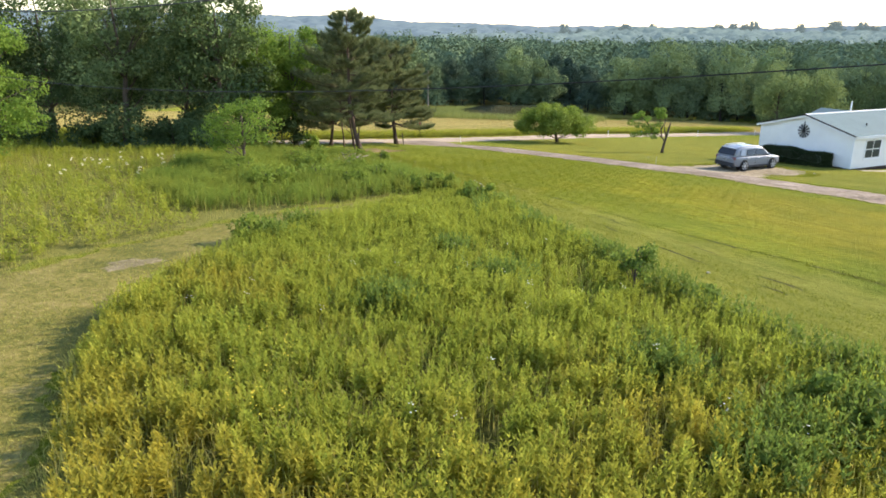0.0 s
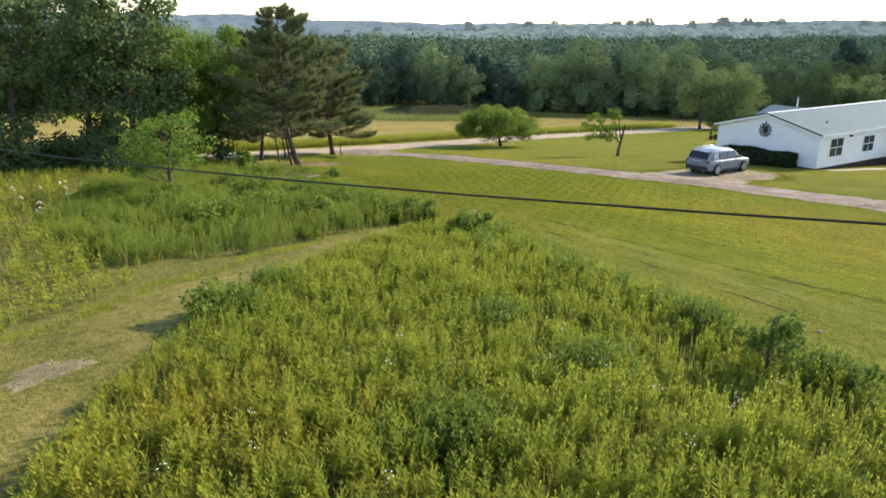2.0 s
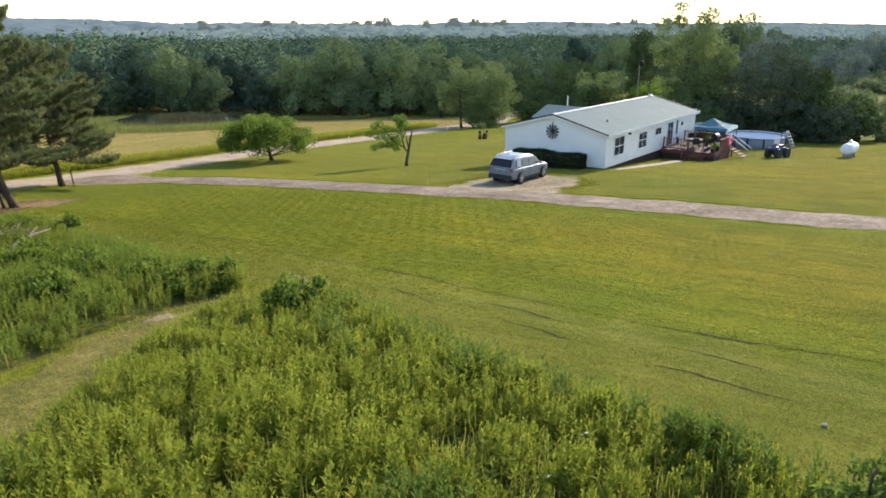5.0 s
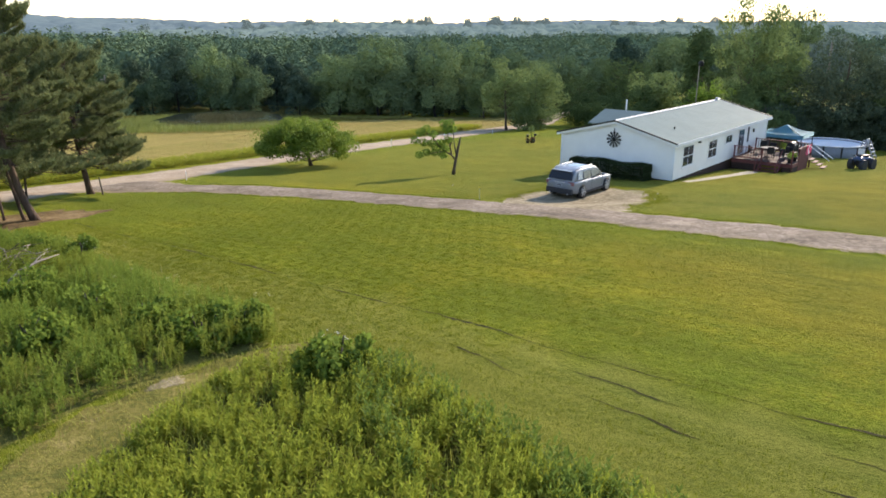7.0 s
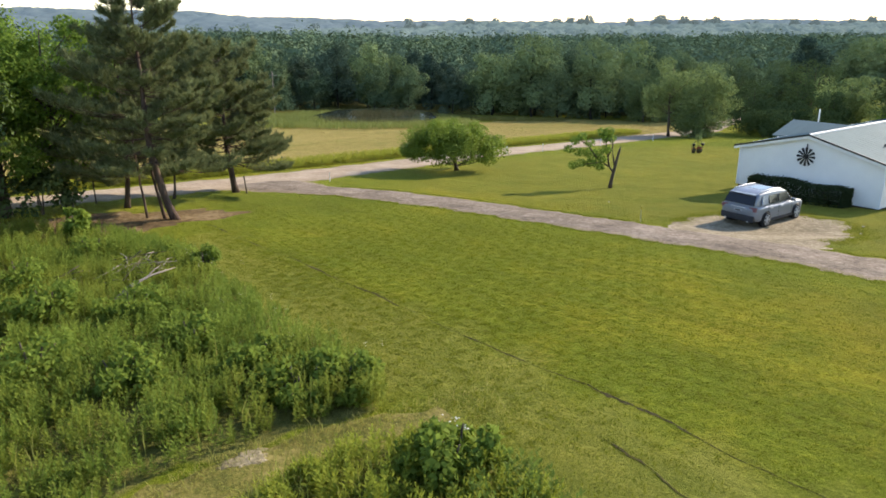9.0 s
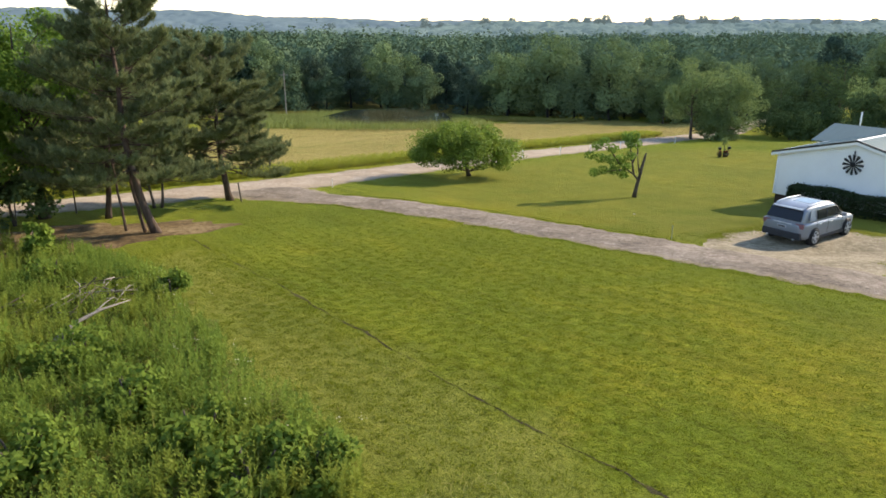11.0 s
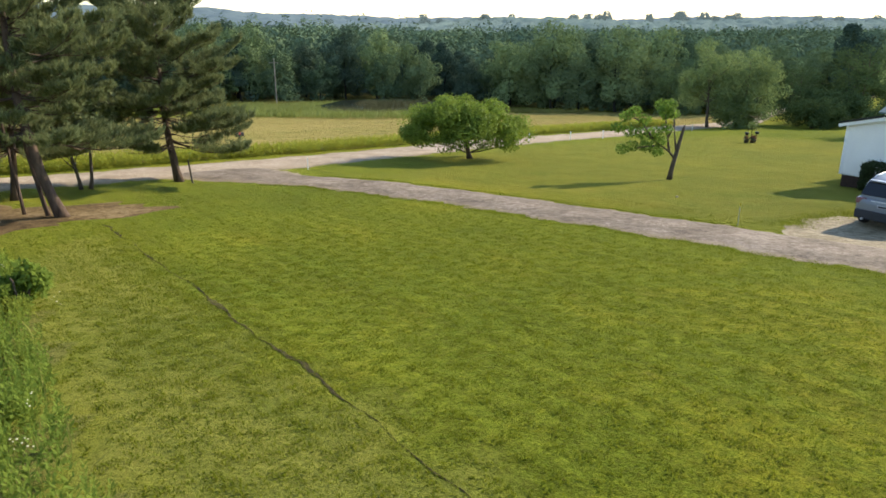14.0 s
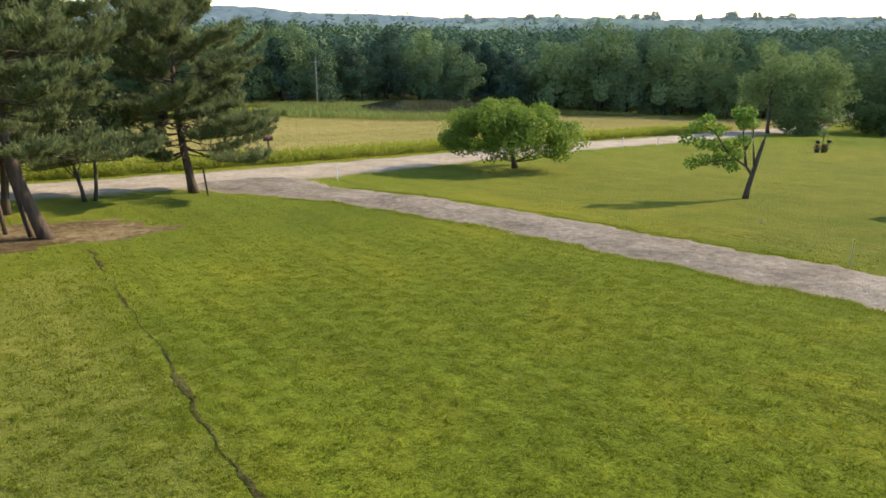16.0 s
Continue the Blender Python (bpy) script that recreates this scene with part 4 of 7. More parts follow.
FAR_REAR = [(-15, 34), (-16, 44), (-13, 55), (-22, 61), (-46, 66), (-54, 40), (-36, 8), (-16, 6), (-13.5, 12), (-11.9, 18), (-10.6, 21.4), (-8.6, 25.4), (-10, 27.5)]
xy, who, far, mids = tufts(FAR_REAR, 4200, 4, 0.24, r)
tall = 0.30 + 0.35 * lumps(mids[:, 0] * 0.6, mids[:, 1] * 0.6, 3.0) + 0.25 * r.random(len(mids))
tint = np.clip(0.40 + 0.55 * lumps(mids[:, 0] * 0.35, mids[:, 1] * 0.5, 5.0) - 0.25 * np.clip((mids[:, 1] - 25) / 15, 0, 1) + r.normal(0, 0.12, len(mids)), 0, 1)[who]
tagged(new("meadow_plants", leafy_stems("meadow_plants", xy, tall[who] * (1.05 - 0.3 * far ** 2), 9, 0.19, r, 0.2 * tint, M_meadow)),
       "rough green meadow plants in front of the woods", "meadow plants", kind="stuff")

# mown lawn close to the camera's way, thinning outwards
LAWN_NEAR = [(-6.5, 36), (16, 26), (26, 40), (10, 62), (-7, 66)]
xy = scatter(LAWN_NEAR, 420000, r)
dist = np.hypot((xy[:, 0] - 3.5) / 1.1, (xy[:, 1] - 44) / 1.25)
tufty = np.clip(3.2 * lumps(xy[:, 0] * 11.0, xy[:, 1] * 11.0, 3.0) - 1.0, 0.05, 1)
keep = (r.random(len(xy)) < tufty * np.clip(1.25 - dist / 16, 0, 1) ** 1.3) & ~inside(xy[:, 0], xy[:, 1], REAR_MEADOW)
xy, dist = xy[keep], dist[keep]
off = np.interp(xy[:, 1], RUT[::-1, 1], RUT[::-1, 0]) - xy[:, 0]
xy, dist = xy[np.abs(off) > 0.05], dist[np.abs(off) > 0.05]
tagged(new("lawn_grass", grass_blades("lawn_grass", xy, (0.025 + 0.045 * lumps(xy[:, 0] * 11.0, xy[:, 1] * 11.0, 3.0) ** 1.5 * (0.5 + r.random(len(xy)))) * np.clip(1.15 - dist / 22, 0.35, 1), 0.02 + 0.0012 * dist, r, np.zeros(len(xy)), M_grass, 0.9)),
       "short mown lawn grass", "grass", kind="stuff")
k = r.random(3500) * rut_at[-1]
xy = np.c_[np.interp(k, rut_at, RUT[:, 0]), np.interp(k, rut_at, RUT[:, 1])] + r.normal(0, 0.12, (3500, 2))
tagged(new("lawn_grass", grass_blades("lawn_grass", xy, 0.02 + 0.06 * r.random(3500) ** 2, 0.016, r, np.zeros(3500), M_grass, 0.8)), "ragged grass leaning over the wheel rut", "grass", kind="stuff")
FRINGE = [(2.2, 33), (3.6, 28), (5.2, 22.5), (7.5, 16.5), (11, 10.5), (13, 12), (10, 19), (6.5, 27), (5, 33), (2, 40), (-1, 46), (-4, 52), (-6, 52), (-3, 46), (-0.6, 39.5), (1.4, 35)]
xy = scatter(FRINGE, 26000, r)
tagged(new("lawn_grass", grass_blades("lawn_grass", xy, 0.03 + 0.10 * r.random(len(xy)) ** 4, 0.016, r, np.zeros(len(xy)), M_grass, 0.6)), "longer lawn grass along the meadow edge", "grass", kind="stuff")

PATHWAY = [(3, 34.6), (0.5, 33.6), (-2.2, 32.7), (-5.2, 29.8), (-8.0, 25.8), (-10.4, 21.4), (-12.3, 16), (-13.2, 10), (-4.5, 8), (-6.6, 13), (-7.0, 18), (-6.2, 23.2), (-3.2, 28.9), (-0.5, 31.9), (3, 32.6)]
xy = scatter(PATHWAY, 40000, r)
xy = xy[r.random(len(xy)) < 0.25 + 0.75 * lumps(xy[:, 0] * 1.5, xy[:, 1] * 1.5, 6.0)]
tagged(new("path_grass", grass_blades("path_grass", xy, 0.03 + 0.10 * r.random(len(xy)) ** 2 + 0.32 * np.clip(1 - edge_room(xy[:, 0], xy[:, 1], PATHWAY) / 0.55, 0, 1) * r.random(len(xy)), 0.016, r, 0.6 * r.random(len(xy)), M_tallgrass, 0.8)), "short patchy grass on the mown path", "grass", kind="stuff")


def blossoms(name, places, material, label, size=0.07):
    bm = bmesh.new()
    q = np.random.default_rng(5)
    for x, y, hgt in places:
        c = Vector((x, y, on_land(x, y) + hgt))
        for k in range(5):
            o = Vector(q.normal(0, 0.05, 3))
            bmesh.ops.create_icosphere(bm, subdivisions=1, radius=size * (0.5 + 0.4 * q.random()), matrix=Matrix.Translation(c + o) @ Matrix.Diagonal((1, 1, 0.45, 1)))
    me = bpy.data.meshes.new(name)
    bm.to_mesh(me)
    bm.free()
    me.materials.append(material)
    return tagged(new(name, me), label, "wildflowers", kind="stuff")


q = np.random.default_rng(3)
edge_line = np.array([(1.2, 35.2), (-0.8, 38.6), (-2.6, 42.4), (-4.2, 46)])
spots = []
for k in range(16):
    t = q.random() * 3
    a, b = edge_line[int(t)], edge_line[min(3, int(t) + 1)]
    c = a + (b - a) * (t % 1) + q.normal(0, 0.35, 2)
    spots.append((c[0] - 0.9, c[1], 0.75 + 0.25 * q.random()))
blossoms("wildflowers", [(s[0], s[1], s[2]) for s in spots], M_cream, "small cream wildflowers along the meadow edge", 0.017)
blossoms("wildflowers", [(x, y, 0.6) for x, y in scatter([(-22, 34), (-15, 34), (-13, 40), (-20, 46)], 22, q)], M_cream, "cream wildflower heads in the rough meadow", 0.07)
blossoms("wildflowers", [(x, y, 0.72) for x, y in scatter([(-6, 10), (6, 10), (4, 22), (-6, 20)], 26, q)], M_flower, "scattered tiny white meadow flowers", 0.018)


blossoms("wildflowers", [(x + q.normal(0, 0.5), y + q.normal(0, 0.5), 0.62 + 0.15 * q.random()) for x, y in [(-2.6, 10.2)] * 9 + [(-3.4, 12.5)] * 6 + [(-14.5, 36.5)] * 16 + [(0.4, 9.0)] * 6], M_yellow, "small yellow flower heads among the meadow plants", 0.022)


def bush(name, x, y, height, radius, seed, material, label, clumps=26, per=90, leaf=0.14):
    return broadleaf(name, x, y, height, radius, seed, material, label, clumps, per, leaf, 0.08, "round", 0.03, category="bush", stems=3, clump_r=0.34)


elder = bush("elder_bush", 1.5, 31.1, 1.05, 0.7, 21, M_fresh, "green elder bush with white flower heads at the meadow tip", 22, 110, 0.15)
blossoms("elder_blossom", [(1.5 + dx, 31.2 + dy, 0.92 + dz) for dx, dy, dz in ((0, 0, 0.1), (0.25, 0.1, 0), (-0.2, 0.25, 0.03), (0.1, 0.4, 0.0))], M_flower,
         "flat white flower heads on the elder bush", 0.022)
for k, (bx, by, bh, br) in enumerate([(0.0, 34.9, 0.85, 0.8), (-0.9, 34.7, 0.8, 0.8), (-6.6, 36.5, 1.05, 1.15), (-8.2, 33.8, 1.0, 1.2), (-4.2, 45.6, 0.9, 0.5), (-5.3, 46.6, 0.8, 1.0), (-6.0, 22.6, 0.8, 0.7),
                                      (-3.4, 37.6, 0.9, 0.8), (-5.2, 40.0, 1.0, 0.9), (-7.6, 40.4, 1.1, 1.0), (-9.4, 44.0, 1.1, 1.1), (-8.2, 47.6, 1.0, 0.9), (-4.6, 35.6, 0.85, 0.8), (-2.0, 36.2, 0.8, 0.7), (-10.6, 37.4, 1.1, 1.1)]):
    bush("shrub", bx, by, bh, br, 40 + k, M_fresh, "low leafy green shrub in the meadow", 16, 110, 0.13)
# fallen branch
t = thing("fallen_branch", pose(-5.4, 42.0, on_land(-5.4, 42.0) + 0.65, 0, 0, 38), "bleached dead branch lying on the meadow plants", "dead branch")
part("limb", tube([(-0.9, -0.1, -0.28), (-0.3, 0, 0.0), (0.4, 0.12, 0.1), (1.1, 0.05, 0.16)], [0.055, 0.05, 0.035, 0.012], 7), M_pole, t, "", True)
for a, b, c in (((0.1, 0.05, 0.05), (0.6, 0.35, 0.16), (0.9, 0.5, 0.2)),):
    part("twig", tube([a, b, c], [0.025, 0.016, 0.006], 5), M_pole, t, "", True)
t = thing("brush_pile", pose(-6.2, 44.6, on_land(-6.2, 44.6) + 0.2), "heap of dry brown cut brush in the meadow", "brush pile")
q = np.random.default_rng(12)
for k in range(34):
    a = q.normal(0, 0.55, 3) * np.array([1.5, 1, 0.25]) + np.array([0, 0, 0.3])
    d = random_dirs(1, q)[0] * np.array([1, 1, 0.25]) * (0.4 + 0.5 * q.random())
    part("stick", tube([a - d, a + q.normal(0, 0.06, 3), a + d], [0.018, 0.014, 0.006], 5), M_deadwood if k % 2 else M_bark, t, "", True)

# ---------------------------------------------------------------- trees of the yard
pine("pine", -6.75, 56.15, 10.4, 5, "tall dark green pine with several leaning trunks", 0.25, 3.5, 25, (-0.75, 0.1), 0.165,
     [(-0.5, 0.2, -0.95, 0.3, 4.2, 0.085), (-1.4, 0.6, -1.6, 0.7, 4.2, 0.065)], top_round=0.6, outline=[(0, 3.7), (0.28, 3.9), (0.55, 3.0), (0.8, 1.9), (0.93, 1.1), (1, 0.4)])
q = np.random.default_rng(15)
low_boughs = [(1.9 + 2.9 * q.random(), -70 + 140 * q.random(), 0.0, 0.0) for k in range(30)]
low_boughs = [(h, a, (2.7 + 2.0 * (4.8 - h) / 2.9) * (0.5 + 0.55 * q.random()), -0.02 - 0.045 * (4.8 - h) + q.normal(0, 0.05)) for h, a, l, e in low_boughs]
low_boughs += [(2.6 + 1.6 * q.random(), 130 + 100 * q.random(), 2.0 + 0.8 * q.random(), -0.06) for k in range(6)]
pine("pine", -4.75, 65.9, 8.1, 9, "dark pine with dense top and long low boughs beside the road", 0.2, 3.5, 30, (-0.32, 0.0), 0.17, (), 0.3, open_from=0.44, side_boughs=low_boughs, outline=[(0, 3.0), (0.4, 3.4), (0.65, 3.3), (0.85, 3.0), (0.95, 2.4), (1, 1.4)])
pine("pine", -9.9, 60.6, 8.6, 13, "shaded pine crowded behind the taller pine", 0.2, 4.1, 21, (0.2, 0.1), 0.12, (), top_round=0.6)
broadleaf("young_tree", -8.25, 63.8, 4.6, 2.0, 31, M_needle, "slender forked tree between the pines", 30, 120, 0.2, 0.4, "round", 0.09, stems=2)
for k, (tx, ty, th, tr, mt, sh) in enumerate([(-13.0, 61.2, 10.2, 3.2, M_bright, "egg"), (-16.6, 63.0, 9.6, 3.3, M_bright, "egg"), (-15.0, 58.6, 9.0, 2.9, M_bright, "cone"),
                                              (-17.5, 55.5, 12.5, 3.9, M_broad, "round"), (-21.0, 58.0, 13.5, 4.2, M_broad, "round"), (-24.5, 55.0, 13.0, 4.0, M_olive, "round"),
                                              (-28.0, 60.0, 12.5, 4.0, M_broad, "round"), (-33.0, 60.0, 13.0, 4.4, M_broad, "egg"), (-38.0, 57.0, 13.0, 4.6, M_broad, "round"), (-20.5, 66.0, 13.0, 4.2, M_broad, "round")]):
    broadleaf("broadleaf_tree", tx, ty, th, tr, 60 + k, mt, "full broadleaf tree in sunlit bright green leaf" if mt is M_bright else "large dark green broadleaf tree at the meadow's edge",
              75, 230 if k < 3 else 170, 0.18 if k < 3 else 0.24, 0.2 if k < 3 else 0.14, sh, 0.22, clump_r=0.27)
broadleaf("broadleaf_tree", -26.6, 40.5, 9.2, 3.6, 81, M_bright, "leafy green poplar by the rough meadow", 70, 190, 0.2, 0.06, "egg", 0.2)
broadleaf("broadleaf_tree", -31.5, 44.0, 10.5, 3.8, 82, M_bright, "leafy green poplar by the rough meadow", 60, 130, 0.26, 0.08, "egg", 0.2)
for k, (bx, by) in enumerate([(-17.5, 52.4), (-20.2, 53.2), (-23.4, 52.0), (-26.5, 53.5), (-30.5, 53.0), (-19.0, 54.6), (-22.2, 55.4), (-15.4, 56.4), (-13.6, 59.2), (-33.6, 53.4), (-36.0, 52.0)]):
    bush("shrub", bx, by, 2.2 + 0.4 * (k % 3), 1.7, 90 + k, M_broad, "dark undergrowth bush below the trees", 26, 90, 0.22)
broadleaf("apple_tree", -11.45, 40.7, 4.2, 2.0, 101, M_bright, "small fresh green apple tree in the meadow", 46, 105, 0.13, 0.26, "round", 0.085, bark=M_bark, clump_r=0.24, limb_every=2)

# the low spreading maple
maple = broadleaf("maple", 11.52, 76.1, 3.85, 3.9, 7, M_maple, "low spreading bright green maple on the lawn", 175, 230, 0.15, 0.32, "bun", 0.15, (-0.35, 0.0), clump_r=0.175, limb_every=4)

# the half-dead tree: one bare broken stem, one leafy limb
sx, sy = 19.0, 63.6
t = thing("half_dead_tree", pose(sx, sy, on_land(sx, sy) - 0.03), "half-dead tree with a broken bare stem and one leafy side", "tree")
part("trunk", tube([(0, 0, 0), (0.06, 0, 0.5), (0.16, 0.0, 1.0), (0.24, 0, 1.35), (0.36, 0, 1.95), (0.5, 0.02, 2.5), (0.56, 0.02, 2.72)], [0.15, 0.115, 0.105, 0.10, 0.09, 0.07, 0.03], 9), M_bark, t, "dark broken trunk", True)
limbs = [[(0.18, 0, 1.05), (-0.15, 0, 1.45), (-0.6, 0.05, 1.75), (-1.0, 0.1, 2.05), (-1.9, 0.1, 2.5)], [(-0.15, 0, 1.45), (-0.2, 0.2, 2.1), (-0.35, 0.2, 2.8), (-0.5, 0.1, 3.5)], [(-0.6, 0.05, 1.75), (-1.4, -0.1, 1.75), (-2.3, -0.1, 1.65)],
         [(0.24, 0, 1.4), (0.05, -0.1, 2.0), (-0.05, -0.1, 2.6)], [(-1.0, 0.1, 2.05), (-1.6, 0.3, 2.9), (-2.2, 0.3, 3.2)], [(-0.2, 0.2, 2.1), (0.1, 0.2, 2.7), (0.0, 0.2, 3.6)]]
for ln in limbs:
    part("limb", tube(ln, list(np.linspace(0.065, 0.02, len(ln))), 6), M_bark, t, "", True)
r = np.random.default_rng(17)
cl = np.array([(-2.6, 0.1, 1.65), (-2.1, 0.0, 1.8), (-1.5, -0.1, 1.75), (-0.9, -0.2, 1.55), (-2.9, 0.1, 2.7), (-2.5, 0.2, 3.2), (-2.0, 0.3, 3.4), (-1.5, 0.2, 3.0), (-1.7, 0.0, 2.4), (-2.3, 0.0, 2.5), (-1.0, 0.1, 2.4), (-0.7, 0.0, 2.0),
               (-0.5, 0.1, 3.3), (-0.2, 0.2, 3.75), (-0.7, 0.1, 3.7), (-0.1, 0.1, 3.3), (-1.2, 0.2, 2.0), (-0.5, -0.1, 2.6)])
v, f = crown_leaves(cl, np.full(len(cl), 0.33), 170, 0.13, r)
part("crown", raw_mesh("crown", v, f, M_bright), None, t, "sparse green leaves on one side")

# trees round the house and beyond
YARD_TREES = [  # x, y, height, radius, material, shape, base fraction
    (55.6, 122.5, 11.6, 4.4, M_olive, "egg", 0.10), (62.0, 124.0, 10.6, 4.6, M_olive, "egg", 0.08), (58.8, 121.0, 4.5, 3.2, M_olive, "bun", 0.02), (78.0, 175.0, 10.5, 4.4, M_olive, "egg", 0.02), (82.0, 178.0, 9.0, 4.2, M_forest[1], "bun", 0.02), (72.5, 123.0, 4.2, 3.6, M_broad, "round", 0.02),
    (79.0, 125.0, 4.0, 3.4, M_broad, "round", 0.02), (77.0, 133.0, 8.0, 5.0, M_broad, "egg", 0.05), (86.0, 130.0, 10.0, 5.0, M_broad, "round", 0.06), (66.0, 101.0, 7.0, 3.4, M_broad, "cone", 0.02),
    (71.0, 104.0, 9.5, 4.2, M_olive, "round", 0.06), (67.0, 88.0, 7.5, 3.6, M_bright, "round", 0.05), (72.5, 95.0, 9.0, 4.0, M_broad, "round", 0.05), (64.0, 79.5, 16.8, 4.0, M_olive, "egg", 0.2),
    (68.2, 92.8, 14.6, 3.0, M_broad, "cone", 0.25), (68.0, 80.0, 13.5, 4.0, M_olive, "egg", 0.06), (65.0, 68.5, 11.2, 4.3, M_dark, "egg", 0.03), (61.0, 73.5, 9.0, 3.2, M_broad, "round", 0.05),
    (69.0, 66.5, 8.2, 3.0, M_broad, "egg", 0.03), (72.5, 62.5, 5.2, 2.0, M_olive, "egg", 0.03), (67.0, 62.5, 4.0, 2.4, M_dark, "round", 0.02),
    (56.5, 70.5, 5.0, 2.6, M_broad, "round", 0.03),
    (59.8, 71.5, 4.6, 3.0, M_dark, "bun", 0.01), (63.2, 70.0, 4.4, 3.0, M_dark, "bun", 0.01), (66.4, 67.0, 4.4, 2.8, M_dark, "bun", 0.01), (62.0, 77.0, 7.0, 3.2, M_broad, "bun", 0.01)]
for k, (tx, ty, th, tr, mt, sh, bf) in enumerate(YARD_TREES):
    broadleaf("broadleaf_tree", tx, ty, th, tr, 120 + k, mt, "tall tree with thin sunlit top behind the house" if th > 16 else "leafy green tree at the edge of the yard", 64, 260 if mt is M_dark else 200, 0.25, bf, sh, 0.2, clump_r=0.33 if mt is M_dark else 0.27, inner=0.72)

# the wood's edge: a few kinds of tree, repeated
r = np.random.default_rng(23)
kinds = []
for k, (h0, r0, sh, mt) in enumerate([(14.5, 4.2, "egg", M_forest[0]), (13.5, 4.4, "round", M_forest[1]), (15.5, 3.6, "egg", M_forest[2]), (14.0, 4.0, "egg", M_forest[1]), (15.0, 4.4, "round", M_forest[0]), (16.0, 3.4, "cone", M_forest[2]), (12.5, 3.8, "cone", M_forest[0])]):
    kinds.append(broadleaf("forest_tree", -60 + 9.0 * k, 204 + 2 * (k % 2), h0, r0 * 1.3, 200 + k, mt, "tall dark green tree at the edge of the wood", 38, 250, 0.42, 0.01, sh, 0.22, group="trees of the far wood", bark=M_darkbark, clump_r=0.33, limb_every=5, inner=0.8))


def edge_y(x):
    """Where the wood begins."""
    return np.interp(x, [-140, -40, 0, 30, 62, 85, 110, 150], [185, 206, 212, 206, 188, 181, 168, 140])


places = []
for row in range(3):
    x = -140.0
    while x < 152:
        x += 5.6 + 4.6 * r.random() + row
        places.append((x, edge_y(x) + row * 8 + r.normal(0, 1.6)))
for k, (tx, ty) in enumerate(places):
    s = (0.68 + 0.55 * r.random() ** 1.2) * (1.0 + 0.16 * min(1, max(0, (tx - 40) / 45)))
    m = pose(tx, ty, on_land(tx, ty) - 0.2, 0, 0, 360 * r.random()) @ Matrix.Diagonal((s * (0.9 + 0.25 * r.random()), s, s * (0.92 + 0.2 * r.random()), 1))
    copy_thing(kinds[int(r.integers(0, len(kinds)))], m)


# rough scrub to the far side of the yard
scrub_kinds = [bush("scrub_bush", 86 + 6 * k, 70 + 5 * k, 2.6 + 0.4 * k, 2.1, 260 + k, mt, "rounded pale green scrub bush in the rough field", 22, 70, 0.36) for k, mt in enumerate((M_scrub, M_olive, M_scrub))]
for k in range(110):
    tx, ty = scatter(SCRUB, 1, r)[0]
    s = 0.45 + 0.65 * r.random()
    copy_thing(scrub_kinds[k % 3], pose(tx, ty, on_land(tx, ty) - 0.1, 0, 0, 360 * r.random()) @ Matrix.Diagonal((s * 1.2, s * 1.2, s * 0.9, 1)))
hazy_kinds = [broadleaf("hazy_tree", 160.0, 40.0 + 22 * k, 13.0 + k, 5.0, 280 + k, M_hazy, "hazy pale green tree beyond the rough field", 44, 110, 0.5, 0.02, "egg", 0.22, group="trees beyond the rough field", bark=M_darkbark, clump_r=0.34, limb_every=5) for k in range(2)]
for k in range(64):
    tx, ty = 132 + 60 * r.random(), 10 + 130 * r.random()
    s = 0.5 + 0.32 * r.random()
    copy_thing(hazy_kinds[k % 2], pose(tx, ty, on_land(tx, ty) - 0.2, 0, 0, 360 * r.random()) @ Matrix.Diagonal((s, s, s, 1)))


def canopy(name, x, y, base, count, radius, bulge, material, label, seed, category="woods", fuzz=0, grain=1.0):
    """Woods seen from afar: one sheet of rounded tree tops that touch, with leaf clumps on it where it is near enough."""
    r = np.random.default_rng(seed)
    gx, gy = np.meshgrid(x, y)
    lift = np.zeros(gx.shape)
    sx, sy = x[1] - x[0], y[1] - y[0]
    px_, py_ = x[0] + r.random(count) * (x[-1] - x[0]), y[0] + r.random(count) * (y[-1] - y[0])
    rad, hgt = radius * (0.6 + 0.8 * r.random(count)), bulge * (0.5 + r.random(count))
    ci, cj = np.round((py_ - y[0]) / sy).astype(int), np.round((px_ - x[0]) / sx).astype(int)
    ni, nj = int(radius * 1.5 / sy) + 1, int(radius * 1.5 / sx) + 1
    for di in range(-ni, ni + 1):
        for dj in range(-nj, nj + 1):
            a, b = np.clip(ci + di, 0, len(y) - 1), np.clip(cj + dj, 0, len(x) - 1)
            d2 = ((x[b] - px_) ** 2 + (y[a] - py_) ** 2) / rad ** 2
            np.maximum.at(lift, (a, b), hgt * np.sqrt(np.clip(1 - d2, 0, 1)))
    z = base(gx, gy) + lift
    W, H = len(x), len(y)
    i = (np.arange(H - 1)[:, None] * W + np.arange(W - 1)[None, :]).ravel()
    v, f = np.stack([gx, gy, z], -1).reshape(-1, 3), np.stack([i, i + 1, i + W + 1, i + W], 1)
    if fuzz:
        k = r.integers(0, len(v), fuzz)
        p = v[k] + grain * r.normal(0, 0.5, (fuzz, 3)) * np.array([1, 1, 0.6])
        lv, lf = leaf_quads(p, unit(random_dirs(fuzz, r) + np.array([0, -0.3, 0.2])), grain * (0.5 + 0.7 * r.random(fuzz)), grain * (0.4 + 0.4 * r.random(fuzz)), r, np.array([0, -0.4, 1.0]))
        v, f = np.r_[v, lv], np.r_[f, lf + len(v)]
    me = raw_mesh(name, v, f, material, smooth=not fuzz)
    return tagged(new(name, me), label, category, kind="structure" if name.startswith("backdrop") else "stuff")


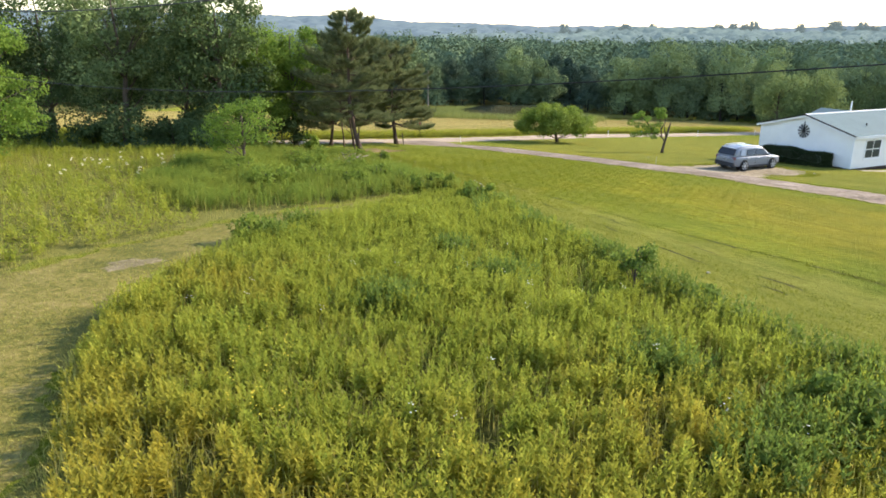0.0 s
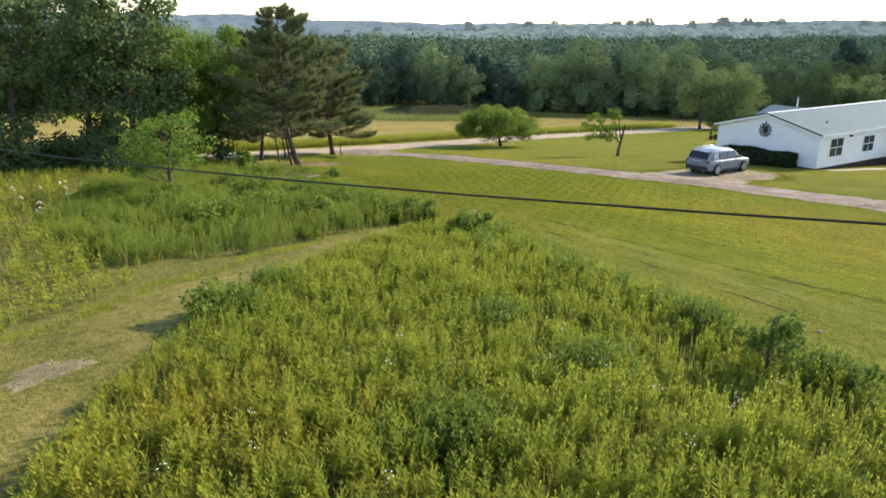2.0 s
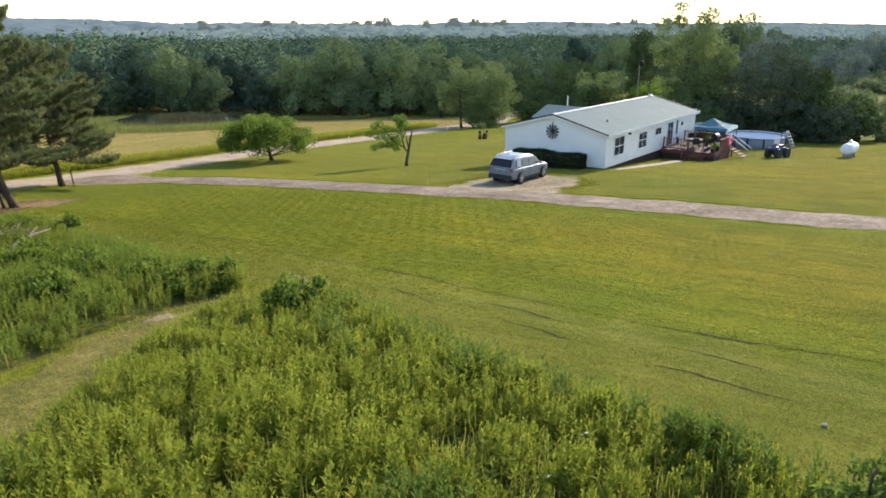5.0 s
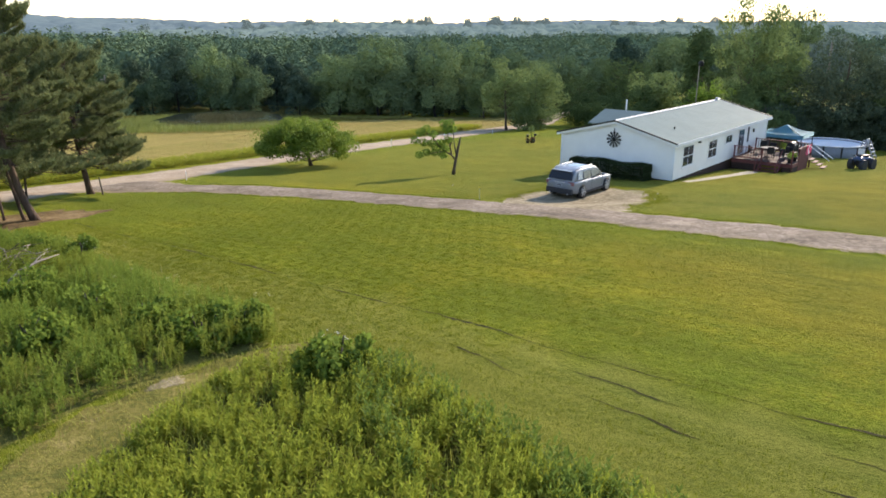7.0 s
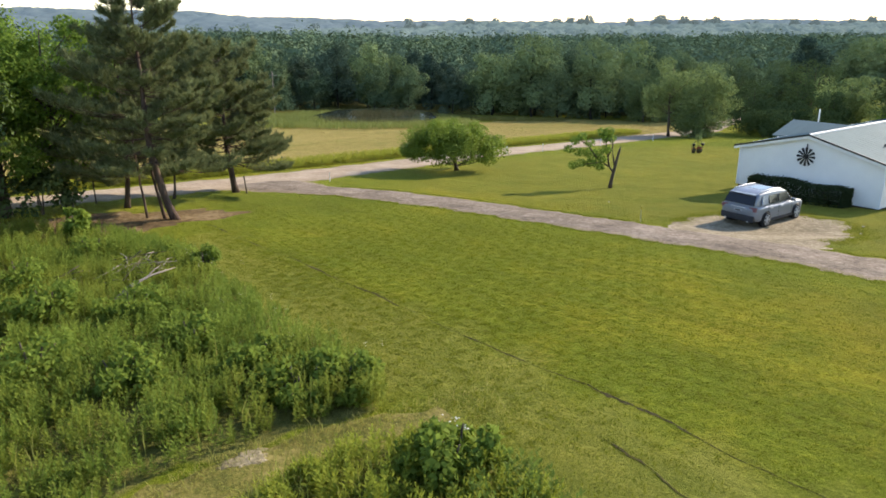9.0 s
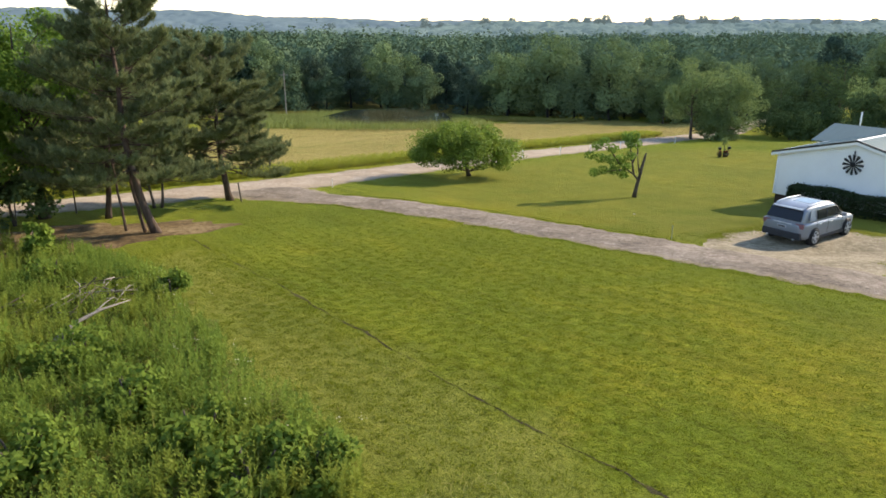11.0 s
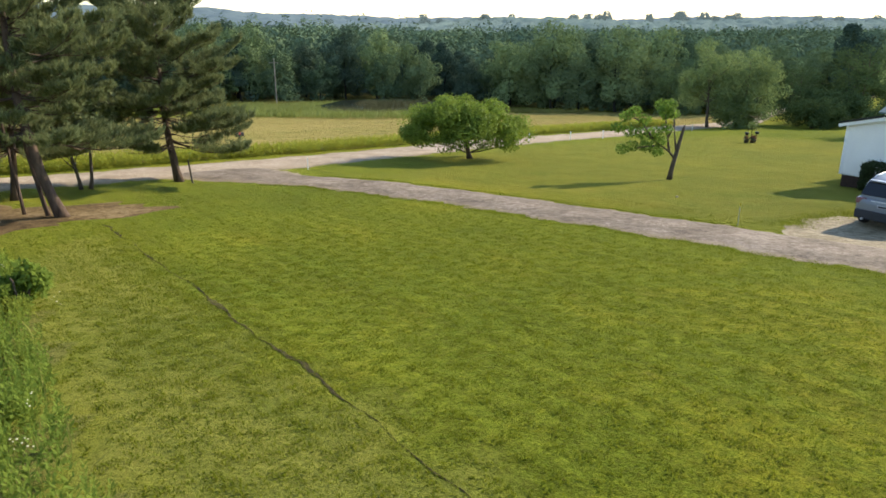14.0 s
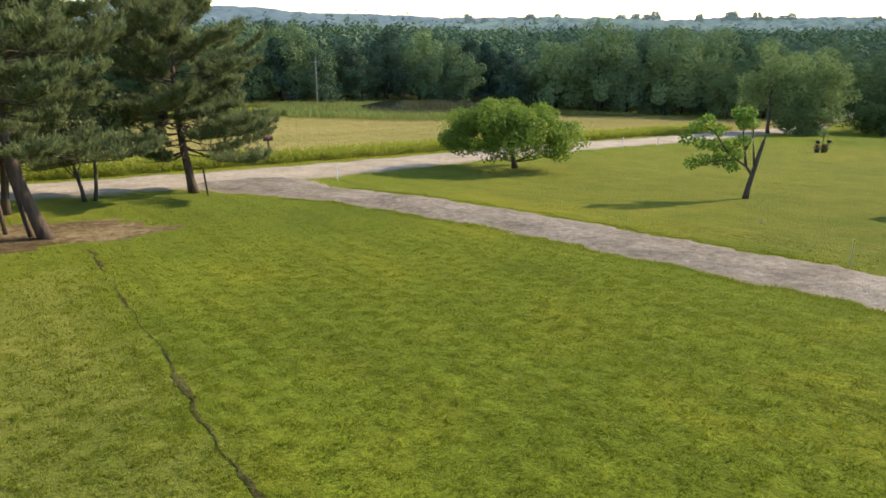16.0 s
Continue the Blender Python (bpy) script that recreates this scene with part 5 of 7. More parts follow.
def crown_woods(name, places, radius, rise, per, leaf, material, label, seed):
    """Woods seen over their tops: one mesh of many lobed crowns, each a dome of leaf clumps with its own shade."""
    r = np.random.default_rng(seed)
    n = len(places)
    rad, hgt = radius * (0.7 + 0.6 * r.random(n)), rise * (0.75 + 0.6 * r.random(n))
    base = land(places[:, 0], places[:, 1]) + 4.5 + 6.5 * r.random(n) ** 1.8
    who = np.repeat(np.arange(n), per)
    d = random_dirs(n * per, r)
    d[:, 2] = np.abs(d[:, 2]) - 0.35 * r.random(n * per)
    d = unit(d)
    ph = r.random((n, 3))[who] * 6.283
    lobe = 1 + 0.16 * np.sin(4 * d[:, 0] + ph[:, 0]) + 0.16 * np.sin(5 * d[:, 1] + 3 * d[:, 2] + ph[:, 1]) + 0.08 * np.sin(9 * d[:, 0] - 8 * d[:, 2] + ph[:, 2])
    lobe = lobe * (0.95 + 0.08 * r.random(n * per))
    p = np.c_[places, base][who] + d * lobe[:, None] * np.stack([rad, rad, hgt], 1)[who]
    t = unit(np.cross(d, random_dirs(n * per, r)) + 0.12 * d)
    ln = leaf * (0.7 + 0.6 * r.random(n * per))
    v, f = leaf_quads(p, t, ln, ln * 0.7, r, d, 0.1)
    me = raw_mesh(name, v, f, material, tint=np.repeat(r.random(n)[who], 4))
    return tagged(new(name, me), label, "woods", kind="stuff")


def wood_places(x0, x1, y0, y1, step, seed):
    r = np.random.default_rng(seed)
    gx, gy = np.meshgrid(np.arange(x0, x1, step), np.arange(y0, y1, step))
    q = np.c_[gx.ravel(), gy.ravel()] + r.normal(0, step * 0.3, (gx.size, 2))
    return q[q[:, 1] > edge_y(np.clip(q[:, 0], -140, 150)) + 25]


# Added dark sheet, 7 m above the land, stands in for shade between crowns.
canopy("woods", np.arange(-260, 420, 4.0), np.arange(160, 660, 4.0), lambda x, y: np.where(y > edge_y(np.clip(x, -140, 150)) + 26, land(x, y) + 7.0, land(x, y) - 12), 3000, 5.0, 1.5, M_gapsheet, "dark sheet added under the valley crowns to close their gaps", 51)
crown_woods("woods", wood_places(-190, 260, 190, 345, 8.2, 61), 5.4, 7.5, 260, 1.05, M_crowns, "dark green wooded valley beyond the field", 62)
crown_woods("woods", wood_places(-320, 560, 345, 650, 9.5, 63), 6.0, 6.0, 70, 1.9, M_crowns, "hazy green wooded valley further off", 64)


def ridge(x, s):
    return 0.5 + 0.5 * np.sin(x / 330 + s) * np.sin(x / 170 + 2.1 * s + np.sin(x / 510))


def rising(y0, depth, top):
    """Ground that climbs from the valley to a crest."""
    return lambda x, y: -14 + (top(x) + 14) * np.sin(np.clip((y - y0) / depth, 0, 1) * np.pi / 2) ** 1.3 - 0.1 * np.clip(y - y0 - depth, 0, 400) + 2 * np.sin(x / 41 + y / 60)


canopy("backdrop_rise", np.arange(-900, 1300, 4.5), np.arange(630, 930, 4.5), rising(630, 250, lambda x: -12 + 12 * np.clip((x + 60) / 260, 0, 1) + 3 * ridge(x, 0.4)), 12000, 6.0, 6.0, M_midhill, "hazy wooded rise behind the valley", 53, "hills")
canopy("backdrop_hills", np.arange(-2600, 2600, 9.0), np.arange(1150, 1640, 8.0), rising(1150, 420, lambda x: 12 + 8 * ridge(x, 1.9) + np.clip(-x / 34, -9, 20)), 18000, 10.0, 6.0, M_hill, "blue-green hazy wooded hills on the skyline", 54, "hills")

# single trees along the hazy rise
q = np.random.default_rng(77)
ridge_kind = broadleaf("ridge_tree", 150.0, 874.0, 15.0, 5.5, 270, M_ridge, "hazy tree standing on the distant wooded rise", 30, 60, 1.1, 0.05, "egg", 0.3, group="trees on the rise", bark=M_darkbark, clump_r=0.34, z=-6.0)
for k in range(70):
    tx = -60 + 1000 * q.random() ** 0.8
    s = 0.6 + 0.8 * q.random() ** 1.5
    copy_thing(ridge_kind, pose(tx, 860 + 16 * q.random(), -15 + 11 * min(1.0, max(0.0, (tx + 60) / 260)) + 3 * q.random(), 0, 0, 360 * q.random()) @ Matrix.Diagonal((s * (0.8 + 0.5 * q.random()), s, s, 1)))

# hay field and pond
r = np.random.default_rng(31)
xy = scatter(HAY_FIELD, 50000, r)
green = np.clip(lumps(xy[:, 0] * 0.12, xy[:, 1] * 0.2, 3.0) * 1.6 - 0.6, 0, 1)
tagged(new("hay_field_grass", grass_blades("hay_field_grass", xy, 0.06 + 0.12 * r.random(len(xy)), 0.05, r, green, M_hay, 0.6)), "ripe golden hay grass in the field across the road", "hay", kind="stuff")
VERGE = [(-40, 60.5), (-24, 66), (-16, 68), (-9.5, 72.6), (-4, 77.5), (2, 82.8), (9, 89.2), (22, 101), (30, 108), (55, 130), (53, 134), (26, 108.5), (2, 87), (-6, 80), (-14, 74), (-30, 68.5), (-45, 66)]
xy = scatter(VERGE, 15000, r)
tagged(new("verge_plants", leafy_stems("verge_plants", xy, 0.3 + 0.45 * r.random(len(xy)), 6, 0.26, r, 0.5 * r.random(len(xy)), M_meadow)), "weedy green verge along the dirt road", "verge plants", kind="stuff")
POND = [(1, 150), (10, 146), (20, 148), (27, 158), (28, 176), (20, 188), (8, 186), (0, 172)]
pv = np.array(POND)
pm = raw_mesh("pond", np.c_[pv * [1, 1], np.full(8, -11.35)], [list(range(8))], M_pond)
tagged(new("pond", pm), "dark still pond ringed by reeds", "pond", kind="structure")
RING = [(-8, 146), (10, 138), (26, 142), (34, 156), (35, 180), (22, 198), (0, 196), (-12, 176)]
xy = scatter(RING, 16000, r)
tagged(new("reeds", grass_blades("reeds", xy, 0.6 + 0.9 * r.random(len(xy)), 0.13, r, np.clip(np.hypot((xy[:, 0] - 14) / 15, (xy[:, 1] - 166) / 22) * 2.2 - 1.1, 0, 1), M_reed, 0.2)), "dark green reeds round the pond", "reeds", kind="stuff")
CATTAILS = [(8, 174), (14, 168), (24, 170), (31, 178), (30, 190), (18, 190), (9, 184)]
xy = scatter(CATTAILS, 7000, r)
tagged(new("cattails", grass_blades("cattails", xy, (1.1 + 1.1 * r.random(len(xy))) * np.clip(0.5 + edge_room(xy[:, 0], xy[:, 1], CATTAILS) / 5, 0, 1.1), 0.14, r, np.zeros(len(xy)), M_reed, 0.15)), "dark brown-green cattails on the pond's far bank", "reeds", kind="stuff")
SEDGE = [(-14, 158), (-4, 152), (4, 156), (2, 172), (-4, 184), (-14, 182)]
xy = scatter(SEDGE, 6000, r)
tagged(new("reeds", grass_blades("reeds", xy, 0.9 + 1.0 * lumps(xy[:, 0] * 0.7, xy[:, 1] * 0.7, 2.0), 0.15, r, 0.75 + 0.25 * r.random(len(xy)), M_reed, 0.2)), "light green sedge beside the pond", "reeds", kind="stuff")
BANK = [(-30, 196), (0, 200), (24, 202), (40, 186), (62, 182), (58, 176), (38, 176), (24, 196), (0, 193), (-28, 184)]
xy = scatter(BANK, 9000, r)
tagged(new("bank_grass", grass_blades("bank_grass", xy, 0.5 + 0.5 * r.random(len(xy)), 0.2, r, np.full(len(xy), 0.8), M_hay, 0.4)), "pale green grass bank before the wood", "tall grass", kind="stuff")

# ---------------------------------------------------------------- the house
HX, HY, HTURN = 29.94, 53.25, 25.35
HW, HL = 8.42, 18.3           # gable width, length
Z_FLOOR, Z_EAVE, Z_RIDGE = -2.46, -0.05, 1.06
H = pose(HX, HY, 0, 0, 0, HTURN)  # x along the house, y across it to the back


def house_point(l, w):
    p = H @ Vector((l, w, 0))
    return p.x, p.y


house = thing("house", H, "white single-storey manufactured house with pale green metal roof", "house")


def siding_wall(length, height_at, course=0.2):
    """Lapped boards along +x, facing -y, clipped by height_at(x)."""
    bm = bmesh.new()
    n = 40
    for k in range(40):
        z0 = Z_FLOOR + k * course
        for i in range(n):
            a, b = length * i / n, length * (i + 1) / n
            ta, tb = height_at(a), height_at(b)
            if min(ta, tb) <= z0 + 0.002:
                if max(ta, tb) <= z0 + 0.002:
                    continue
            za, zb = min(z0 + course, max(ta, z0)), min(z0 + course, max(tb, z0))
            q = [bm.verts.new(c) for c in ((a, -0.018, z0), (b, -0.018, z0), (b, 0.0, zb), (a, 0.0, za))]
            try:
                bm.faces.new(q)
            except ValueError:
                pass
            q2 = [bm.verts.new(c) for c in ((a, 0, z0), (b, 0, z0), (b, -0.018, z0), (a, -0.018, z0))]
            bm.faces.new(q2)
    bmesh.ops.remove_doubles(bm, verts=bm.verts, dist=0.0005)
    return bm


def gable_h(y):
    return Z_EAVE + (Z_RIDGE - 0.1 - Z_EAVE) * (1 - abs(y - HW / 2) / (HW / 2))


part("wall", siding_wall(HL, lambda a: Z_EAVE), M_siding, house, "white lapped vinyl siding")
part("wall", siding_wall(HL, lambda a: Z_EAVE), M_siding, house, "white lapped vinyl siding", m=pose(HL, HW, 0, 0, 0, 180))
part("wall", siding_wall(HW, gable_h), M_siding, house, "white lapped gable wall", m=pose(0, HW, 0, 0, 0, -90))
part("wall", siding_wall(HW, gable_h), M_siding, house, "white lapped gable wall", m=pose(HL, 0, 0, 0, 0, 90))
part("core", box((0.03, 0.03, Z_FLOOR - 0.05), (HL - 0.03, HW - 0.03, Z_EAVE - 0.02)), M_trim, house)
low = min(on_land(*house_point(a, b)) for a in (0, HL) for b in (0, HW)) - 0.2
for lo, hi in (((0.06, 0.06, low), (HL - 0.06, 0.16, Z_FLOOR)), ((0.06, HW - 0.16, low), (HL - 0.06, HW - 0.06, Z_FLOOR)), ((0.06, 0.163, low), (0.16, HW - 0.163, Z_FLOOR)), ((HL - 0.16, 0.163, low), (HL - 0.06, HW - 0.163, Z_FLOOR))):
    part("skirting", box(lo, hi), M_skirt, house, "dark brown skirting below the siding")
OV, OG = 0.3, 0.25
slope = math.atan2(Z_RIDGE - Z_EAVE, HW / 2 + OV)


def roof_slab(length, run, rise, thick=0.09, pitch=0.45):
    """One ribbed metal roof slope in one folded sheet: x along the eave, y up the slope."""
    bm = bmesh.new()
    s = math.hypot(run, rise)
    prof, k = [(0.0, 0.0)], pitch
    while k < length - 0.1:
        prof += [(k - 0.03, 0.0), (k - 0.015, 0.009), (k + 0.015, 0.009), (k + 0.03, 0.0)]
        k += pitch
    prof += [(length, 0.0), (length, -thick), (0.0, -thick)]
    ends = [[bm.verts.new((x, y, z)) for x, z in prof] for y in (0.0, s)]
    n = len(prof)
    for i in range(n):
        bm.faces.new((ends[0][i], ends[0][(i + 1) % n], ends[1][(i + 1) % n], ends[1][i]))
    bm.faces.new(ends[0][::-1])
    bm.faces.new(ends[1])
    bmesh.ops.recalc_face_normals(bm, faces=bm.faces)
    bmesh.ops.rotate(bm, verts=bm.verts, cent=(0, 0, 0), matrix=Matrix.Rotation(math.atan2(rise, run), 3, "X"))
    return bm


part("roof", roof_slab(HL + 2 * OG, HW / 2 + OV, Z_RIDGE - Z_EAVE + 0.04), M_roof, house, "pale green ribbed metal roof", m=pose(-OG, -OV, Z_EAVE - 0.02))
part("roof", roof_slab(HL + 2 * OG, HW / 2 + OV, Z_RIDGE - Z_EAVE + 0.04), M_roof, house, "pale green ribbed metal roof", m=pose(HL + OG, HW + OV, Z_EAVE - 0.02, 0, 0, 180))
part("ridge_cap", tube([(-OG, HW / 2, Z_RIDGE + 0.02), (HL + OG, HW / 2, Z_RIDGE + 0.02)], 0.07, 8), M_trim, house, "pale ridge cap")
for y0 in (-OV - 0.03, HW + OV):
    part("fascia", box((-OG, y0, Z_EAVE - 0.2), (HL + OG, y0 + 0.03, Z_EAVE - 0.015)), M_trim, house, "white eave board")
for xg in (-OG - 0.03, HL + OG):
    for sgn, y0 in ((1, -OV), (-1, HW + OV)):
        run, rise = HW / 2 + OV, Z_RIDGE - Z_EAVE + 0.04
        for zz, hh, mt, dx in ((-0.20, 0.17, M_trim, 0.0), (-0.05, 0.10, M_darktrim, -0.03)):
            bm = bmesh.new()
            q = [bm.verts.new(c) for c in ((xg + dx, y0, Z_EAVE - 0.02 + zz), (xg + dx, y0 + sgn * run, Z_EAVE - 0.02 + rise + zz), (xg + dx, y0 + sgn * run, Z_EAVE - 0.02 + rise + zz + hh), (xg + dx, y0, Z_EAVE - 0.02 + zz + hh))]
            fc = bm.faces.new(q)
            ext = bmesh.ops.extrude_face_region(bm, geom=[fc])
            bmesh.ops.translate(bm, verts=[v for v in ext["geom"] if isinstance(v, bmesh.types.BMVert)], vec=(0.03 - 2 * dx, 0, 0))
            bmesh.ops.recalc_face_normals(bm, faces=bm.faces)
            part("rake_board" if mt is M_trim else "drip_edge", bm, mt, house, "" if mt is M_trim else "black metal edge along the gable")
for cx, cy in ((0, 0), (HL, 0), (0, HW), (HL, HW)):
    part("corner_trim", box((cx - 0.05, cy - 0.05, Z_FLOOR - 0.02), (cx + 0.05, cy + 0.05, Z_EAVE - 0.1), 0.01), M_trim, house)
part("vent_pipe", tube([(3.2, 1.5, Z_EAVE + 0.2), (3.2, 1.5, Z_EAVE + 0.62)], 0.05, 8), M_black, house, "black vent pipe")
part("chimney_cap", lathe([(0.1, 0), (0.1, 0.16), (0.14, 0.18), (0.14, 0.22), (0.02, 0.26)], 12), M_steel, house, "small metal roof vent", m=pose(HL - 0.7, HW / 2 - 0.1, Z_RIDGE))
part("flood_lamp", box((3.72, -0.2, Z_EAVE - 0.42), (3.9, -0.02, Z_EAVE - 0.28), 0.02), M_black, house)

# rear wing with its own small gable
wl, ww, wd = 8.6, 2.5, 1.35
wing = part("rear_wing", box((wl - ww + 0.2, HW, Z_FLOOR), (wl + ww - 0.2, HW + wd - 0.2, Z_EAVE)), M_siding, house, "small white rear wing")
for sgn in (1, -1):
    bm = roof_slab(wd + HW / 2 + 0.2, ww + 0.1, 0.84, 0.08)
    part("roof", bm, M_roof, house, "pale roof of the rear wing", m=pose(wl - ww * sgn - 0.1 * sgn, (HW + wd) if sgn > 0 else HW / 2 - 0.2, Z_EAVE - 0.06, 0, 0, -90 * sgn))
bm = bmesh.new()
bm.faces.new([bm.verts.new(c) for c in ((wl - ww, HW + wd - 0.2, Z_EAVE - 0.1), (wl + ww, HW + wd - 0.2, Z_EAVE - 0.1), (wl, HW + wd - 0.2, Z_EAVE + 0.74))])
part("gable", bm, M_siding, house)


def window(l0, l1, z0, z1, cols=2, rows=2):
    """A white sash window set in the front wall."""
    w = part("window", box((l0 - 0.07, -0.05, z0 - 0.07), (l1 + 0.07, 0.02, z1 + 0.07), 0.012), M_trim, house, "white framed sash window")
    for c in range(cols):
        for q in range(rows):
            a, b = l0 + (l1 - l0) * c / cols + 0.035, l0 + (l1 - l0) * (c + 1) / cols - 0.035
            e, g = z0 + (z1 - z0) * q / rows + 0.03, z0 + (z1 - z0) * (q + 1) / rows - 0.03
            part("pane", box((a, -0.062, e), (b, -0.045, g)), M_glass, w, "dark reflecting pane")
    part("sill", box((l0 - 0.1, -0.1, z0 - 0.11), (l1 + 0.1, -0.051, z0 - 0.071), 0.01), M_trim, w)


window(1.35, 3.0, -1.78, -0.46)
window(5.75, 7.25, -1.80, -0.60)
window(9.05, 10.25, -1.16, -0.60, 2, 1)
door = part("door", box((11.65, -0.05, Z_FLOOR + 0.05), (12.95, 0.02, -0.38), 0.012), M_trim, house, "patio door with dark glass")
for a, b in ((11.74, 12.27), (12.33, 12.86)):
    part("pane", box((a, -0.065, Z_FLOOR + 0.15), (b, -0.045, -0.47)), M_glass, door)
part("handle", tube([(12.24, -0.08, -1.55), (12.24, -0.08, -1.3)], 0.015, 6), M_steel, door)
part("shutter", box((13.75, -0.05, -1.6), (14.05, 0.0, -0.42), 0.01), M_black, house, "black shutter")
part("wall_lamp", box((14.9, -0.12, -0.95), (15.05, -0.019, -0.68), 0.02), M_black, house)

foot = H.inverted() @ Vector((37.58, 68.24, -0.2))
part("vent_pole", tube([foot, foot + Vector((0, 0, 1.27))], 0.06, 8), M_trim, house, "thin white pole behind the rear wing")

# wind-wheel ornament on the gable
orn = thing("wind_wheel", H @ pose(-0.06, 4.3, -0.2, 90, 0, -90), "black twelve-bladed metal wheel hung on the gable", "wall ornament")
part("hub", lathe([(0.13, -0.02), (0.13, 0.04), (0.06, 0.07), (0.0, 0.07)], 16), M_black, orn)
for k in range(12):
    a = 2 * math.pi * k / 12
    bm = bmesh.new()
    vs = [bm.verts.new(c) for c in ((0.1, -0.02, 0), (0.52, -0.075, 0.012), (0.55, 0.0, 0.02), (0.52, 0.075, 0.028), (0.1, 0.02, 0.012))]
    fc = bm.faces.new(vs)
    e = bmesh.ops.extrude_face_region(bm, geom=[fc])
    bmesh.ops.translate(bm, verts=[v for v in e["geom"] if isinstance(v, bmesh.types.BMVert)], vec=(0, 0, 0.012))
    part("blade", bm, M_black, orn, m=Matrix.Rotation(a, 4, "Z"))
part("bracket", box((-0.03, 0.56, 0), (0.03, 0.74, 0.03)), M_black, orn)

# clipped hedge along the gable
r = np.random.default_rng(44)
hx, hy = house_point(-0.75, 4.15)
hedge = thing("hedge", H @ pose(-0.75, 4.15, on_land(hx, hy) - 0.05), "long dark clipped evergreen hedge along the gable wall", "hedge")
n = 16000
p = np.stack([(r.random(n) * 2 - 1) * 0.55, (r.random(n) * 2 - 1) * 2.75, r.random(n) * 1.2], 1)
face = r.integers(0, 5, n)
p[face == 0, 0], p[face == 1, 0], p[face == 2, 1], p[face == 3, 1] = -0.55, 0.55, -2.75, 2.75
p[face == 4, 2] = 1.2
p += r.normal(0, 0.03, p.shape)
p[:, 2] = np.maximum(p[:, 2] + 0.06 * np.sin(p[:, 1] * 2.1), 0.02)
v, f = leaf_quads(p, random_dirs(n, r), 0.10, 0.07, r)
part("leaves", raw_mesh("leaves", v, f, M_hedge), None, hedge)
for k in range(7):
    part("stem", tube([(0, -2.4 + 0.8 * k, 0), (0.05, -2.35 + 0.8 * k, 0.6), (-0.05, -2.3 + 0.8 * k, 1.1)], [0.04, 0.03, 0.01], 6), M_bark, hedge)

strip("garden_walk", [house_point(-0.2, -0.6), house_point(1.6, -1.05), house_point(4.0, -1.5), house_point(7.0, -1.75), house_point(9.6, -2.3)], [0.5, 0.8, 0.95, 0.95, 1.1], M_slab, "pale concrete walk along the house wall", "path", lift=0.04, wobble=0.03, across=5)

# ---------------------------------------------------------------- deck and what stands on it
DZ = -2.42
deck = thing("deck", H @ pose(0, 0, 0), "red-brown stained wooden deck with railings and steps", "deck")
L0, L1, W0, W1 = 10.6, 15.6, -4.4, -0.03
k = W1
while k > W0 + 0.1:
    part("deck_board", box((L0, k - 0.135, DZ - 0.035), (L1, k, DZ)), M_board, deck)
    k -= 0.145
part("rim_joist", box((L0 + 0.02, W0 - 0.02, DZ - 0.28), (L1 - 0.02, W0 + 0.03, DZ - 0.04)), M_deck, deck)
part("rim_joist", box((L0, W0 + 0.035, DZ - 0.28), (L0 + 0.05, W1, DZ - 0.04)), M_deck, deck)
part("rim_joist", box((L1 - 0.05, W0 + 0.035, DZ - 0.28), (L1, W1, DZ - 0.04)), M_deck, deck)
for a, b in ((L0 + 0.08, W0 + 0.08), (L1 - 0.08, W0 + 0.08), ((L0 + L1) / 2, W0 + 0.08), (L0 + 0.08, -2.2), (L1 - 0.08, -2.2), (L0 + 0.08, -0.2), (L1 - 0.08, -0.2)):
    part("post", box((a - 0.05, b - 0.05, on_land(*house_point(a, b)) - 0.1), (a + 0.05, b + 0.05, DZ + 0.98), 0.008), M_deck, deck)


def railing(a, b):
    """Rails and balusters between two points of the deck."""
    a, b = Vector((a[0], a[1], DZ)), Vector((b[0], b[1], DZ))
    d = b - a
    ln, ang = d.length, math.degrees(math.atan2(d.y, d.x))
    m = pose(a.x, a.y, a.z, 0, 0, ang)
    part("top_rail", box((0, -0.06, 0.9), (ln, 0.06, 0.94), 0.006), M_deck, deck, m=m)
    part("bottom_rail", box((0, -0.02, 0.1), (ln, 0.02, 0.18)), M_deck, deck, m=m)
    q = 0.12
    while q < ln - 0.08:
        part("baluster", box((q - 0.018, -0.018, 0.18), (q + 0.018, 0.018, 0.9)), M_deck, deck, m=m)
        q += 0.2


railing((L0 + 0.08, -0.1), (L0 + 0.08, -1.9))
railing((12.1, W0 + 0.08), (14.5, W0 + 0.08))
railing((L1 - 0.08, W0 + 0.08), (L1 - 0.08, -0.2))
for k in range(4):
    part("step", box((L0 - 0.3 * (k + 1), -3.6, DZ - 0.19 * (k + 1) - 0.04), (L0 - 0.3 * k + 0.02, -2.2, DZ - 0.19 * (k + 1)), 0.006), M_deck, deck, "weathered wooden step")
for yy in (-3.62, -2.2):
    part("stringer", box((-1.55, -0.025, -0.14), (0, 0.025, 0.06), m=pose(L0, yy, DZ - 0.1, 0, -32, 0)), M_deck, deck)
    part("stair_rail", tube([(L0 - 1.25, yy, DZ - 0.05), (L0, yy, DZ + 0.9)], 0.035, 6), M_deck, deck)
    part("post", box((L0 - 1.3, yy - 0.04, on_land(*house_point(L0 - 1.3, yy)) - 0.05), (L0 - 1.22, yy + 0.04, DZ - 0.02)), M_deck, deck)
for k in range(5):
    part("step", box((14.55, W0 - 0.3 * (k + 1), DZ - 0.17 * (k + 1) - 0.04), (15.6, W0 - 0.3 * k + 0.02, DZ - 0.17 * (k + 1)), 0.006), M_deck, deck, "weathered wooden step")
